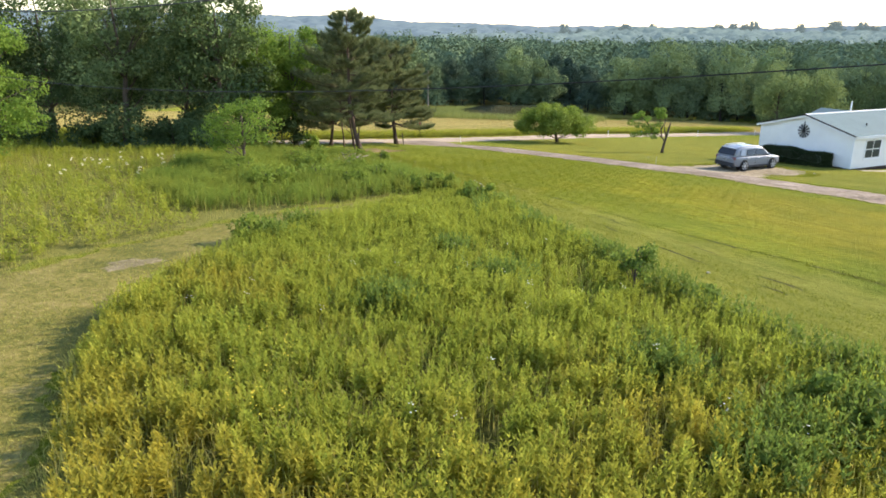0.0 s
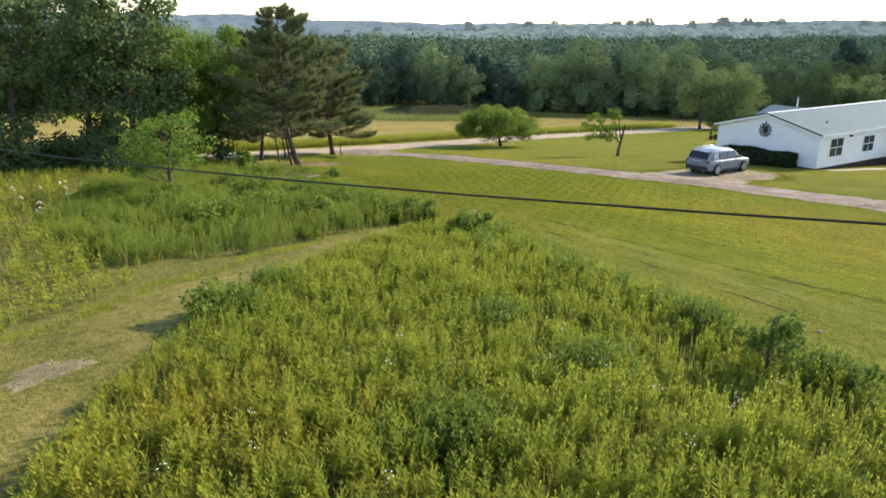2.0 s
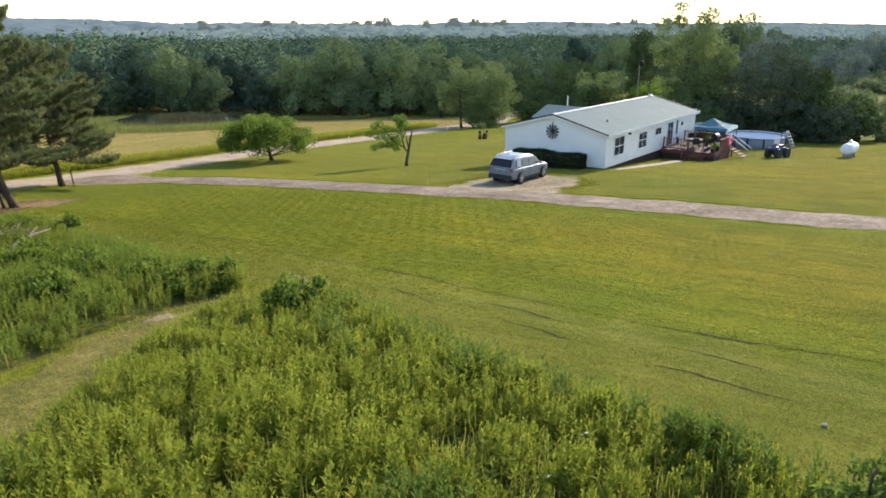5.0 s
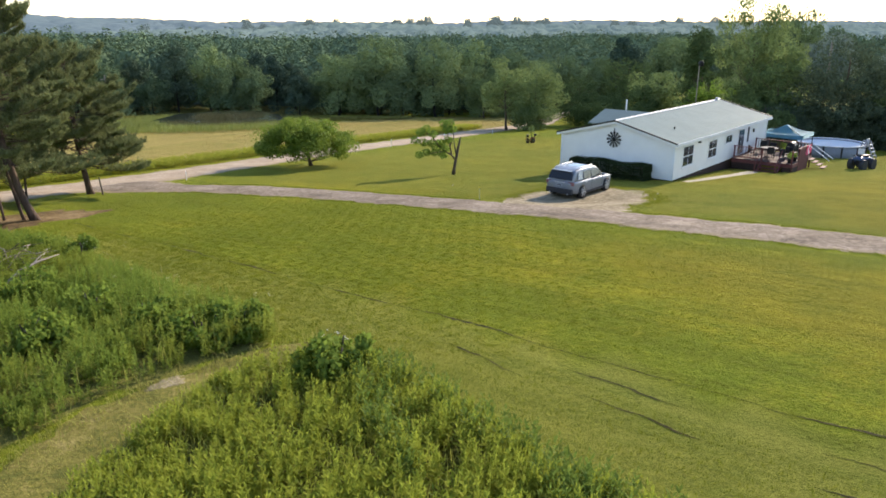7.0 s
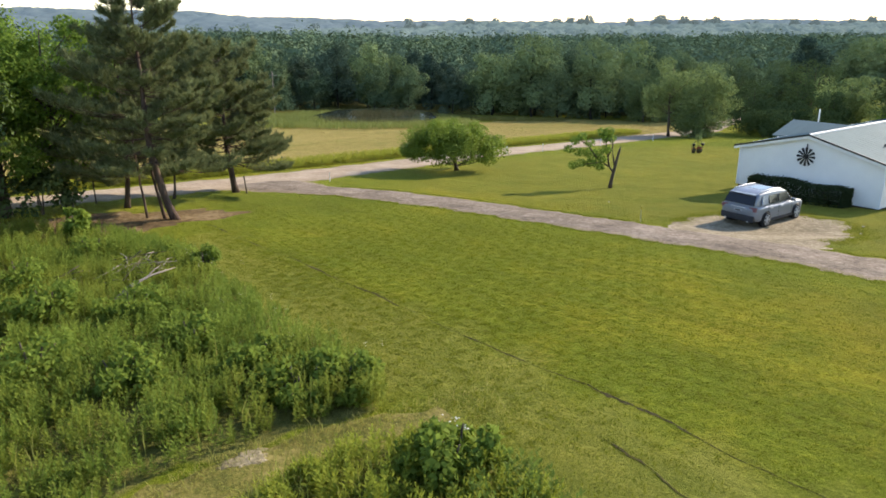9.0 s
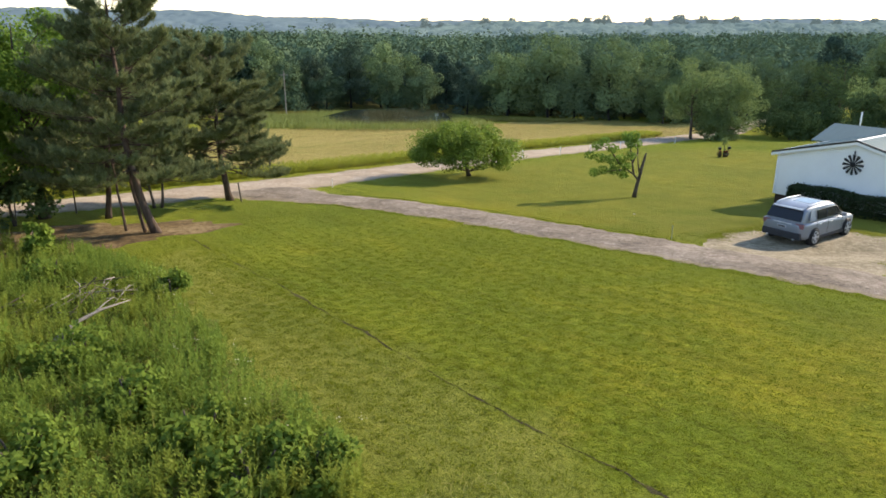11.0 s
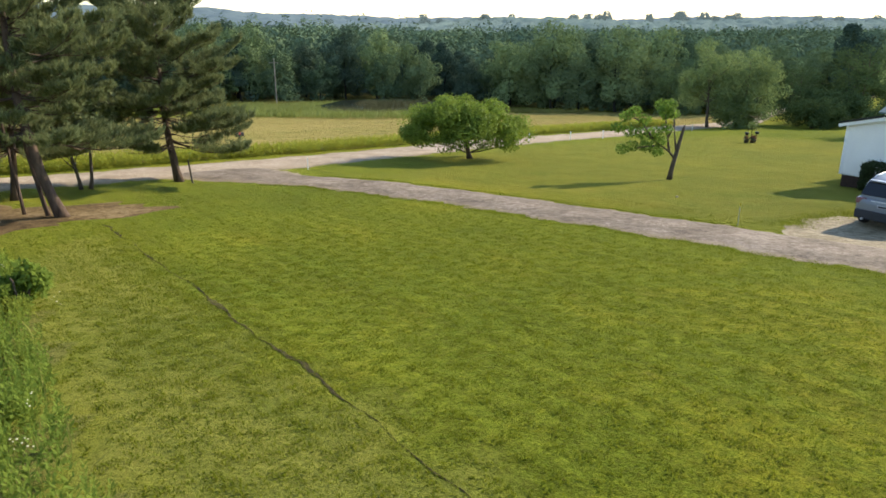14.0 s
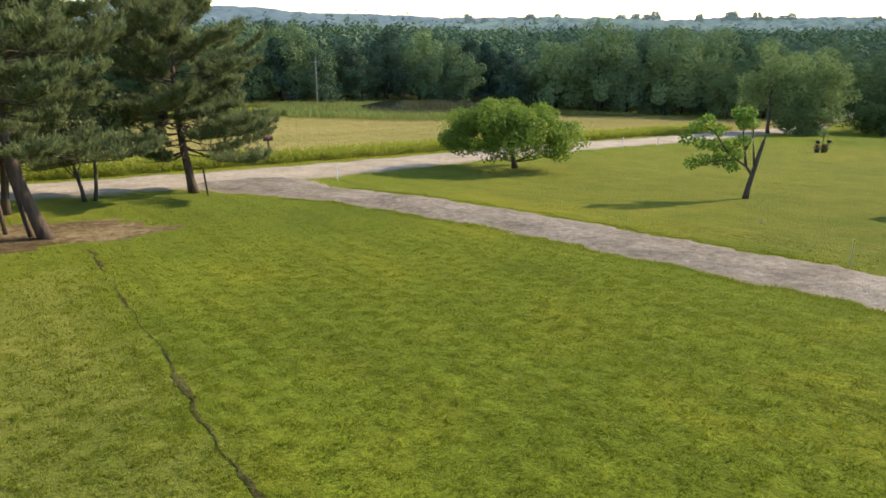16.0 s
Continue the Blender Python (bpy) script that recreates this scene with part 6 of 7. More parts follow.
for xx in (14.55, 15.62):
    part("stair_rail", tube([(xx, W0 - 1.5, DZ - 0.1), (xx, W0, DZ + 0.9)], 0.035, 6), M_trim, deck, "pale stair handrail")
part("lattice_panel", box((12.0, W0 - 0.035, on_land(*house_point(13, W0)) - 0.05), (14.5, W0 - 0.021, DZ + 0.88)), M_deck, deck, "solid red-brown deck front panel")


def deck_chair(l, w, turn):
    c = thing("deck_chair", H @ pose(l, w, DZ, 0, 0, turn), "dark metal patio chair on the deck", "chair", "patio chairs on the deck")
    part("seat", box((-0.24, -0.24, 0.4), (0.24, 0.24, 0.44), 0.012), M_black, c)
    part("backrest", box((-0.24, 0.22, 0.46), (0.24, 0.26, 0.95), 0.012), M_black, c)
    for a in (-0.22, 0.22):
        for b in (-0.22, 0.22):
            part("leg", tube([(a, b, 0), (a, b, 0.4)], 0.014, 6), M_black, c)
        part("armrest", tube([(a, -0.22, 0.4), (a, -0.2, 0.62), (a, 0.22, 0.64)], 0.014, 6), M_black, c)
    return c


for a, b in (((L0 + 0.1, W0 - 0.012), (12.0, W0 + 0.012)), ((L0 - 0.012, W0 + 0.05), (L0 + 0.012, -3.7)), ((L0 - 0.012, -2.1), (L0 + 0.012, -0.1))):
    part("deck_skirt", box((a[0], min(a[1], b[1]), on_land(*house_point(12, W0)) - 0.1), (b[0], max(a[1], b[1]), DZ - 0.285)), M_skirt, deck, "dark boards closing the space below the deck")
for l, w, a in ((11.6, -1.2, 40), (12.6, -3.2, 160), (13.6, -2.0, -90), (11.8, -2.5, 100), (11.3, -3.6, 60), (13.5, -3.7, 200), (14.3, -1.2, -60)):
    deck_chair(l, w, a)
tb = thing("patio_table", H @ pose(12.6, -2.1, DZ), "round dark patio table on the deck", "table")
part("tabletop", lathe([(0.0, 0.70), (0.62, 0.70), (0.64, 0.72), (0.62, 0.74), (0.0, 0.74)], 28), M_black, tb)
for k in range(4):
    a = math.pi / 4 + math.pi / 2 * k
    part("leg", tube([(0.5 * math.cos(a), 0.5 * math.sin(a), 0), (0.42 * math.cos(a), 0.42 * math.sin(a), 0.7)], 0.016, 6), M_black, tb)
for l, w, s in ((11.15, -4.05, 1.0), (12.2, -4.1, 0.8), (15.2, -2.4, 1.1)):
    pot = thing("potted_plant", H @ pose(l, w, DZ), "dark pot with a leafy plant on the deck", "potted plant", "pots on the deck")
    part("pot", lathe([(0.12, 0.0), (0.17, 0.28), (0.19, 0.3), (0.15, 0.3), (0.13, 0.26)], 14), M_black, pot)
    q = np.random.default_rng(int(l * 10))
    v, f = crown_leaves(np.array([(0, 0, 0.45), (0.1, 0.05, 0.6), (-0.1, 0.02, 0.55)]) * s, np.full(3, 0.2 * s), 60, 0.09, q)
    part("leaves", raw_mesh("leaves", v, f, M_bright), None, pot)
gr = thing("grill", H @ pose(14.4, -3.2, DZ), "black lidded barbecue grill on the deck", "grill")
part("cart", box((-0.45, -0.25, 0.1), (0.45, 0.25, 0.75), 0.02), M_black, gr)
part("lid", lathe([(0.02, -0.4), (0.22, -0.4), (0.26, -0.36), (0.26, 0.36), (0.22, 0.4), (0.02, 0.4)], 18, pose(0, 0, 0.82, 0, 90, 0)), M_black, gr)
part("handle", tube([(-0.3, -0.3, 0.9), (0.3, -0.3, 0.9)], 0.015, 6), M_steel, gr)
cl = thing("cloth", H @ pose(14.25, W0 + 0.02, DZ), "red and pink striped cloth hung over the deck rail", "cloth")
for k in range(5):
    bm = bmesh.new()
    x0 = -0.65 + 0.26 * k
    rows = []
    for j in range(9):
        z = 0.96 - 0.085 * j
        y = -0.07 - 0.03 * math.sin(j * 0.9 + k)
        rows.append((bm.verts.new((x0, y, z)), bm.verts.new((x0 + 0.26, y + 0.01 * math.sin(k), z)), bm.verts.new((x0 + 0.26, y - 0.012, z)), bm.verts.new((x0, y - 0.012, z))))
    for a, b in zip(rows, rows[1:]):
        for i in range(4):
            bm.faces.new((a[i], a[(i + 1) % 4], b[(i + 1) % 4], b[i]))
    part("stripe", bm, M_pink if k != 2 else M_trim, cl, smooth=True)

# teal canopy beyond the deck
cx, cy = house_point(20.6, -1.3)
gz = on_land(cx, cy)
cp = thing("gazebo", H @ pose(20.1, -1.1, gz), "teal canvas gazebo canopy on slim dark posts", "gazebo")
top, eave, half = -0.80 - gz, -1.45 - gz, 1.75
bm = bmesh.new()
rings = []
for s in range(9):
    u = s / 8
    ring = []
    for e in range(4):
        a, b = [(-1, -1), (1, -1), (1, 1), (-1, 1)][e], [(1, -1), (1, 1), (-1, 1), (-1, -1)][e]
        for q in range(6):
            t = q / 6
            px, py = a[0] + (b[0] - a[0]) * t, a[1] + (b[1] - a[1]) * t
            sag = -0.12 * math.sin(math.pi * t) * (1 - abs(2 * u - 1)) - 0.10 * math.sin(math.pi * u)
            ring.append(bm.verts.new((px * half * (0.02 + 0.98 * u), py * half * (0.02 + 0.98 * u), top + (eave - top) * u + sag)))
    rings.append(ring)
rings.append([bm.verts.new((v.co.x, v.co.y, eave - 0.28)) for v in rings[-1]])
for a, b in zip(rings, rings[1:]):
    for i in range(24):
        bm.faces.new((a[i], a[(i + 1) % 24], b[(i + 1) % 24], b[i]))
bmesh.ops.solidify(bm, geom=bm.faces[:], thickness=0.015)
part("canopy", bm, M_teal, cp, "faded teal canvas top with drop edge", True)
for a in (-1, 1):
    for b in (-1, 1):
        part("post", tube([(a * half * 0.97, b * half * 0.97, -0.2), (a * half * 0.97, b * half * 0.97, eave)], 0.035, 8), M_black, cp)
        part("rafter", tube([(a * half * 0.97, b * half * 0.97, eave - 0.02), (0, 0, top - 0.08)], 0.02, 6), M_black, cp)
part("screen_wall", box((-half * 0.95, half * 0.96, 0.0), (half * 0.95, half * 0.98, eave - 0.3)), M_black, cp, "dark mesh side screen")

# above-ground pool
cx, cy = house_point(27.6, -3.1)
gz = on_land(cx, cy)
pl = thing("swimming_pool", H @ pose(27.6, -3.1, gz - 0.05), "round white above-ground swimming pool", "swimming pool")
PR, PH = 2.75, 1.25
bm = bmesh.new()
add_lathe(bm, [(PR, 0.0), (PR, PH)], 48)
bmesh.ops.delete(bm, geom=[fc for fc in bm.faces if len(fc.verts) > 4], context="FACES")
bmesh.ops.solidify(bm, geom=bm.faces[:], thickness=0.04)
part("wall", bm, M_poolwall, pl, "corrugated pool wall with shade painted in as grey", True)
part("cover", lathe([(PR - 0.06, PH - 0.16), (PR - 0.06, PH - 0.12)], 48), M_poolcover, pl, "flat white pool cover")
bm = bmesh.new()
for k in range(48):
    a, b = 2 * math.pi * k / 48, 2 * math.pi * (k + 1) / 48
    q = [[bm.verts.new((rr * math.cos(t), rr * math.sin(t), z)) for rr, z in ((PR - 0.1, PH), (PR + 0.1, PH), (PR + 0.1, PH + 0.05), (PR - 0.1, PH + 0.05))] for t in (a, b)]
    for i in range(4):
        bm.faces.new((q[0][i], q[0][(i + 1) % 4], q[1][(i + 1) % 4], q[1][i]))
bmesh.ops.remove_doubles(bm, verts=bm.verts, dist=0.001)
part("top_rail", bm, M_pool, pl, "white pool rim")
for k in range(12):
    a = 2 * math.pi * k / 12
    part("upright", box((-0.05, -0.07, 0), (0.03, 0.07, PH), 0.01), M_plastic, pl, "dark upright", m=Matrix.Rotation(a, 4, "Z") @ pose(PR + 0.06, 0, 0))
ld = thing("pool_ladder", H @ pose(27.0, -6.15, gz - 0.05, 0, 0, -10), "grey plastic step ladder leaning over the pool rim", "ladder")
for xx in (-0.35, 0.35):
    part("rail", tube([(xx, -0.8, 0), (xx, 0.05, 1.75), (xx, 0.3, 1.85), (xx, 0.45, 1.6), (xx, 0.5, 0.5)], 0.05, 8), M_grey, ld, "", True)
for k in range(5):
    u = (k + 1) / 6
    part("tread", box((-0.33, -0.8 + 0.85 * u - 0.12, 1.75 * u - 0.03), (0.33, -0.8 + 0.85 * u + 0.12, 1.75 * u + 0.02), 0.01), M_grey, ld)
part("side_panel", box((-0.33, 0.1, 1.25), (0.33, 0.16, 1.95), 0.02), M_grey, ld)

# utility quad bike
ax, ay = house_point(16.6, -7.7)
atv = thing("quad_bike", pose(ax, ay, on_land(ax, ay), 0, 0, HTURN + 160) @ Matrix.Diagonal((0.92, 1.0, 1.15, 1)), "dark blue and black quad bike parked on the grass", "quad bike")
for a in (-0.62, 0.62):
    for b in (-0.45, 0.45):
        w = part("wheel", lathe([(0.14, -0.13), (0.27, -0.13), (0.31, -0.08), (0.31, 0.08), (0.27, 0.13), (0.14, 0.13)], 20, pose(0, 0, 0, 90, 0, 0)), M_rubber, atv, "knobbly black tyre", True, m=pose(a, b, 0.31))
        part("rim", lathe([(0.05, -0.1), (0.145, -0.11), (0.145, 0.11), (0.05, 0.1)], 14, pose(0, 0, 0, 90, 0, 0)), M_steel, w)
part("frame", box((-0.75, -0.2, 0.3), (0.75, 0.2, 0.55), 0.05), M_black, atv)
part("body", loft([[(x, w * s * math.cos(t), z + hh * math.sin(t)) for t in [k * math.pi / 8 for k in range(17)][:16]] for x, w, s, z, hh in ((-0.9, 0.3, 1, 0.66, 0.06), (-0.6, 0.4, 1, 0.68, 0.12), (-0.2, 0.2, 1, 0.66, 0.14), (0.25, 0.22, 1, 0.7, 0.16), (0.55, 0.38, 1, 0.72, 0.13), (0.92, 0.3, 1, 0.68, 0.07))]), M_blue, atv, "dark blue plastic bodywork", True)
part("seat", box((-0.6, -0.17, 0.78), (0.15, 0.17, 0.92), 0.06), M_black, atv, "black padded seat")
for b in (-0.45, 0.45):
    for a in (-0.62, 0.62):
        part("fender", lathe([(0.36, -0.15), (0.38, 0.0), (0.36, 0.15)], 20, pose(0, 0, 0, 90, 0, 0)), M_plastic, atv, m=pose(a, b, 0.33) @ Matrix.Diagonal((1, 1, 1.0, 1)))
part("handlebar", tube([(0.25, -0.38, 1.08), (0.3, -0.15, 1.0), (0.3, 0.15, 1.0), (0.25, 0.38, 1.08)], 0.018, 6), M_black, atv)
part("steering_post", tube([(0.45, 0, 0.75), (0.3, 0, 1.0)], 0.025, 6), M_black, atv)
for x0 in (-0.85, 0.45):
    for k in range(5):
        part("rack_bar", tube([(x0 + 0.1 * k, -0.35, 0.9), (x0 + 0.1 * k, 0.35, 0.9)], 0.012, 5), M_black, atv)
part("windscreen", box((0.34, -0.25, 1.0), (0.36, 0.25, 1.35), 0.005), M_clear, atv)

# propane tank
tx, ty = house_point(*((Matrix.Rotation(radians(-HTURN), 3, "Z") @ Vector((53.4 - HX, 50.6 - HY, 0))).xy))
pt = thing("propane_tank", pose(tx, ty, on_land(tx, ty), 0, 0, 18), "white capsule-shaped propane tank on the grass", "gas tank")
part("shell", lathe([(0.0, -1.1), (0.2, -1.08), (0.38, -0.98), (0.48, -0.8), (0.5, -0.6), (0.5, 0.6), (0.48, 0.8), (0.38, 0.98), (0.2, 1.08), (0.0, 1.1)], 26, pose(0, 0, 0.68, 0, 90, 0)), M_tank, pt, "white painted steel shell", True)
part("lid", lathe([(0.17, 0.0), (0.17, 0.14), (0.1, 0.2), (0.0, 0.21)], 16), M_tank, pt, "domed valve lid", True, m=pose(0, 0, 1.16))
for a in (-0.6, 0.6):
    part("leg", box((a - 0.06, -0.3, -0.05), (a + 0.06, 0.3, 0.26), 0.01), M_grey, pt)

# ---------------------------------------------------------------- the car


def rounded(y, z0, z1, rx, rz, x, n=4):
    """A ring with rounded upper and lower corners in the plane x."""
    pts = []
    for sy, sz, a0 in ((1, -1, -90), (1, 1, 0), (-1, 1, 90), (-1, -1, 180)):
        for k in range(n + 1):
            a = radians(a0 + 90 * k / n)
            pts.append((x, sy * (y - rx) + rx * math.cos(a), (z1 - rz if sz > 0 else z0 + rz) + rz * math.sin(a)))
    return pts


def build_suv(m):
    car = thing("car", m, "silver-grey sport utility vehicle with roof rails parked on bare dirt", "car")
    lower = [(-2.56, 0.70, 0.52, 0.98), (-2.50, 0.86, 0.42, 1.08), (-2.40, 0.93, 0.38, 1.12), (-2.2, 0.97, 0.32, 1.10), (-1.5, 0.995, 0.28, 1.10), (0.0, 0.995, 0.27, 1.07), (0.9, 0.995, 0.28, 1.05),
             (1.35, 0.98, 0.30, 1.03), (1.9, 0.95, 0.32, 0.98), (2.3, 0.86, 0.36, 0.90), (2.5, 0.72, 0.42, 0.78), (2.55, 0.55, 0.46, 0.68)]
    part("body", loft([rounded(y, a, b, 0.15, min(0.15, (b - a) / 2.2), x) for x, y, a, b in lower]), M_paint, car, "silver-blue painted body", True)
    cabin = [(-2.47, 0.74, 1.0, 1.12), (-2.36, 0.78, 1.0, 1.40), (-2.16, 0.78, 1.0, 1.64), (-1.95, 0.77, 1.0, 1.72), (-1.2, 0.79, 1.0, 1.765), (-0.2, 0.79, 1.0, 1.76), (0.35, 0.785, 1.0, 1.70),
             (0.75, 0.79, 1.0, 1.50), (1.1, 0.80, 1.0, 1.24), (1.4, 0.82, 1.0, 1.05)]
    secs = []
    for x, y, a, b in cabin:
        ring = rounded(y, a, b, 0.1, min(0.09, (b - a) / 2.1), x)
        k = min(1.0, max(0.0, (b - 1.0) / 0.75))
        secs.append([(px, py * (1 + 0.16 * (1 - (pz - a) / max(b - a, 0.01)) * k), pz) for px, py, pz in ring])
    part("cabin", loft(secs), M_paint, car, "silver-blue roof and pillars", True)
    part("bumper", box((-2.6, -0.88, 0.33), (-2.35, 0.88, 0.66), 0.07), M_plastic, car, "dark grey lower rear bumper")
    part("bumper", box((2.3, -0.72, 0.3), (2.58, 0.72, 0.52), 0.07), M_plastic, car, "dark grey lower front bumper")
    for sgn in (1, -1):
        part("sill", box((-1.15, sgn * 0.98 - 0.04, 0.25), (1.15, sgn * 0.98 + 0.04, 0.40), 0.025), M_plastic, car, "dark sill strip")
        for a, b, c, d in ((-1.98, -1.40, -1.82, -1.40), (-1.26, -0.40, -1.22, -0.40), (-0.32, 0.94, -0.32, 0.46)):
            bm = bmesh.new()
            yb, yt = sgn * 0.928, sgn * 0.822
            o = [bm.verts.new(q) for q in ((a, yb + sgn * 0.012, 1.17), (b, yb + sgn * 0.012, 1.15), (d, yt + sgn * 0.012, 1.58), (c, yt + sgn * 0.012, 1.58))]
            i = [bm.verts.new((v.co.x, v.co.y - sgn * 0.03, v.co.z)) for v in o]
            bm.faces.new(o)
            bm.faces.new(i[::-1])
            for k in range(4):
                bm.faces.new((o[k], i[k], i[(k + 1) % 4], o[(k + 1) % 4]))
            bmesh.ops.recalc_face_normals(bm, faces=bm.faces)
            part("side_window", bm, M_quarter if a < -1.5 else M_carglass, car, "quarter window with its sky reflection painted in" if a < -1.5 else "dark tinted side window")
        part("door_seam", box((-0.39, sgn * 0.992 - 0.006, 0.42), (-0.375, sgn * 0.992 + 0.006, 1.06)), M_black, car)
        part("door_seam", box((-1.40, sgn * 0.992 - 0.006, 0.62), (-1.385, sgn * 0.992 + 0.006, 1.08)), M_black, car)
        part("door_seam", box((0.92, sgn * 0.992 - 0.006, 0.42), (0.935, sgn * 0.992 + 0.006, 1.04)), M_black, car)
        for x in (-1.2, -0.18):
            part("door_handle", box((x, sgn * 1.005 - 0.02, 0.92), (x + 0.2, sgn * 1.005 + 0.02, 0.96), 0.012), M_steel, car)
        mir = part("mirror", box((0.72, sgn * 1.02, 1.08), (0.9, sgn * 1.2, 1.24), 0.04) if sgn > 0 else box((0.72, -1.2, 1.08), (0.9, -1.02, 1.24), 0.04), M_paint, car)
        part("mirror_arm", box((0.76, min(sgn * 0.9, sgn * 1.05), 1.06), (0.84, max(sgn * 0.9, sgn * 1.05), 1.12), 0.01), M_plastic, car)
        rail = part("roof_rail", tube([(-1.95, sgn * 0.68, 1.72), (-1.8, sgn * 0.68, 1.80), (-0.9, sgn * 0.68, 1.83), (0.05, sgn * 0.68, 1.80), (0.22, sgn * 0.68, 1.72)], 0.028, 8), M_steel, car, "bright roof rail", True)
        part("tail_lamp", box((-2.53, sgn * 0.74 - 0.18, 0.86), (-2.34, sgn * 0.74 + 0.18, 1.08), 0.04), M_redglass, car, "red tail lamp")
        part("headlamp", box((2.08, sgn * 0.70 - 0.15, 0.72), (2.34, sgn * 0.70 + 0.15, 0.85), 0.05), M_clear, car, "clear headlamp")
        part("exhaust", tube([(-2.62, sgn * 0.6, 0.34), (-2.3, sgn * 0.6, 0.34)], 0.045, 10), M_steel, car)
        for x in (-1.52, 1.50):
            part("wheel_arch", lathe([(0.0, -0.10), (0.44, -0.10), (0.44, 0.06), (0.43, 0.075), (0.0, 0.075)], 28, pose(0, 0, 0, 90 * -sgn, 0, 0)), M_black, car, "black wheel housing", m=pose(x, sgn * 0.93, 0.40))
            w = part("wheel", lathe([(0.27, -0.13), (0.36, -0.13), (0.395, -0.08), (0.40, 0.0), (0.395, 0.08), (0.36, 0.13), (0.27, 0.13)], 32, pose(0, 0, 0, 90 * -sgn, 0, 0)), M_rubber, car, "black tyre", True, m=pose(x, sgn * 0.925, 0.385))
            part("rim", lathe([(0.0, 0.13), (0.07, 0.135), (0.08, 0.112), (0.25, 0.115), (0.285, 0.142), (0.285, -0.1), (0.0, -0.1)], 28, pose(0, 0, 0, 90 * -sgn, 0, 0)), M_steel, w, "bright alloy rim", True)
            for k in range(6):
                a = math.pi / 3 * k
                part("spoke", box((0.05, -0.036, 0.105), (0.262, 0.036, 0.146), 0.012, pose(0, 0, 0, 90 * -sgn, 0, 0) @ Matrix.Rotation(a, 4, "Z")), M_steel, w)
    bm = bmesh.new()
    bm.faces.new([bm.verts.new(q) for q in ((-2.485, 0.80, 1.17), (-2.485, -0.80, 1.17), (-2.225, -0.72, 1.61), (-2.225, 0.72, 1.61))])
    e = bmesh.ops.extrude_face_region(bm, geom=bm.faces[:])
    bmesh.ops.translate(bm, verts=[v for v in e["geom"] if isinstance(v, bmesh.types.BMVert)], vec=(-0.035, 0, 0.012))
    bmesh.ops.recalc_face_normals(bm, faces=bm.faces)
    part("rear_window", bm, M_carglass, car, "dark rear window")
    bm = bmesh.new()
    bm.faces.new([bm.verts.new(q) for q in ((1.32, 0.80, 1.12), (1.32, -0.80, 1.12), (0.52, -0.68, 1.66), (0.52, 0.68, 1.66))])
    e = bmesh.ops.extrude_face_region(bm, geom=bm.faces[:])
    bmesh.ops.translate(bm, verts=[v for v in e["geom"] if isinstance(v, bmesh.types.BMVert)], vec=(0.03, 0, 0.04))
    bmesh.ops.recalc_face_normals(bm, faces=bm.faces)
    part("windscreen", bm, M_carglass, car, "dark windscreen")
    part("spoiler", box((-2.34, -0.66, 1.65), (-2.06, 0.66, 1.70), 0.02), M_paint, car, "roof spoiler")
    part("trim_bar", box((-2.55, -0.42, 0.98), (-2.49, 0.42, 1.03), 0.012), M_steel, car, "bright trim bar on the tailgate")
    part("number_plate", box((-2.57, -0.2, 0.79), (-2.5, 0.2, 0.91), 0.006), M_grey, car, "number plate with a plain bar")
    part("plate_bar", box((-2.578, -0.15, 0.82), (-2.571, 0.15, 0.88)), M_plastic, car)
    part("grille", box((2.46, -0.45, 0.58), (2.57, 0.45, 0.76), 0.03), M_black, car)
    part("sunroof", box((-1.1, -0.42, 1.755), (-0.1, 0.42, 1.775), 0.008), M_carglass, car)
    return car


build_suv(pose(21.68, 51.64, PAD_Z + 0.03, 0, 0, 24.5) @ Matrix.Diagonal((0.885, 0.97, 0.93, 1)))

# ---------------------------------------------------------------- small things about the yard


def cable(name, y0, z0, a, b, radius, x0, x1, label):
    line = [(x, y0 - 0.838 * x, z0 + a * x + b * x * x) for x in np.linspace(x0, x1, 60)]
    me = bpy.data.meshes.new(name)
    bm = tube(line, radius, 6)
    bm.to_mesh(me)
    bm.free()
    me.materials.append(M_black)
    return tagged(new(name, me), label, "cable")


cable("power_cable", 8.0, 6.776, 0.0994, 0.0068, 0.0048, -24, 24, "black service cable strung across the meadow")
cable("power_cable", 4.95, 7.60, 0.0754, 0.0123, 0.0045, -20, 20, "black overhead wire above the meadow")


def post(name, x, y, height, radius, material, label, category, lean=(0, 0)):
    z = on_land(x, y)
    t = thing(name, pose(x, y, z - 0.05), label, category)
    part("shaft", tube([(0, 0, 0), (lean[0] * 0.5, lean[1] * 0.5, height * 0.5), (lean[0], lean[1], height)], [radius, radius * 0.95, radius * 0.9], 8), material, t)
    return t


for px_, py_, pz_ in ((-24, 28.11, 8.35), (24, -12.11, 13.1), (-20, 21.71, 11.1), (20, -11.81, 14.1)):
    post("utility_pole", px_, py_, pz_ + 0.5 - on_land(px_, py_), 0.13, M_pole, "tall weathered pole carrying the overhead wire", "utility pole")
post("fence_post", -4.05, 65.3, 1.15, 0.045, M_bark, "dark leaning wooden post beside the pine", "post", (-0.1, 0))
s = post("driveway_marker", 15.05, 51.5, 0.75, 0.009, M_grey, "thin white driveway marker stake in the grass", "marker stake")
part("cap", lathe([(0.02, 0.70), (0.02, 0.80), (0.0, 0.81)], 8), M_yellow, s)
s = post("driveway_marker", 1.2, 70.4, 0.7, 0.02, M_trim, "thin white driveway marker stake in the grass", "marker stake")
post("fence_post", -11.9, 62.4, 1.3, 0.04, M_bark, "slim dark post by the road", "post")
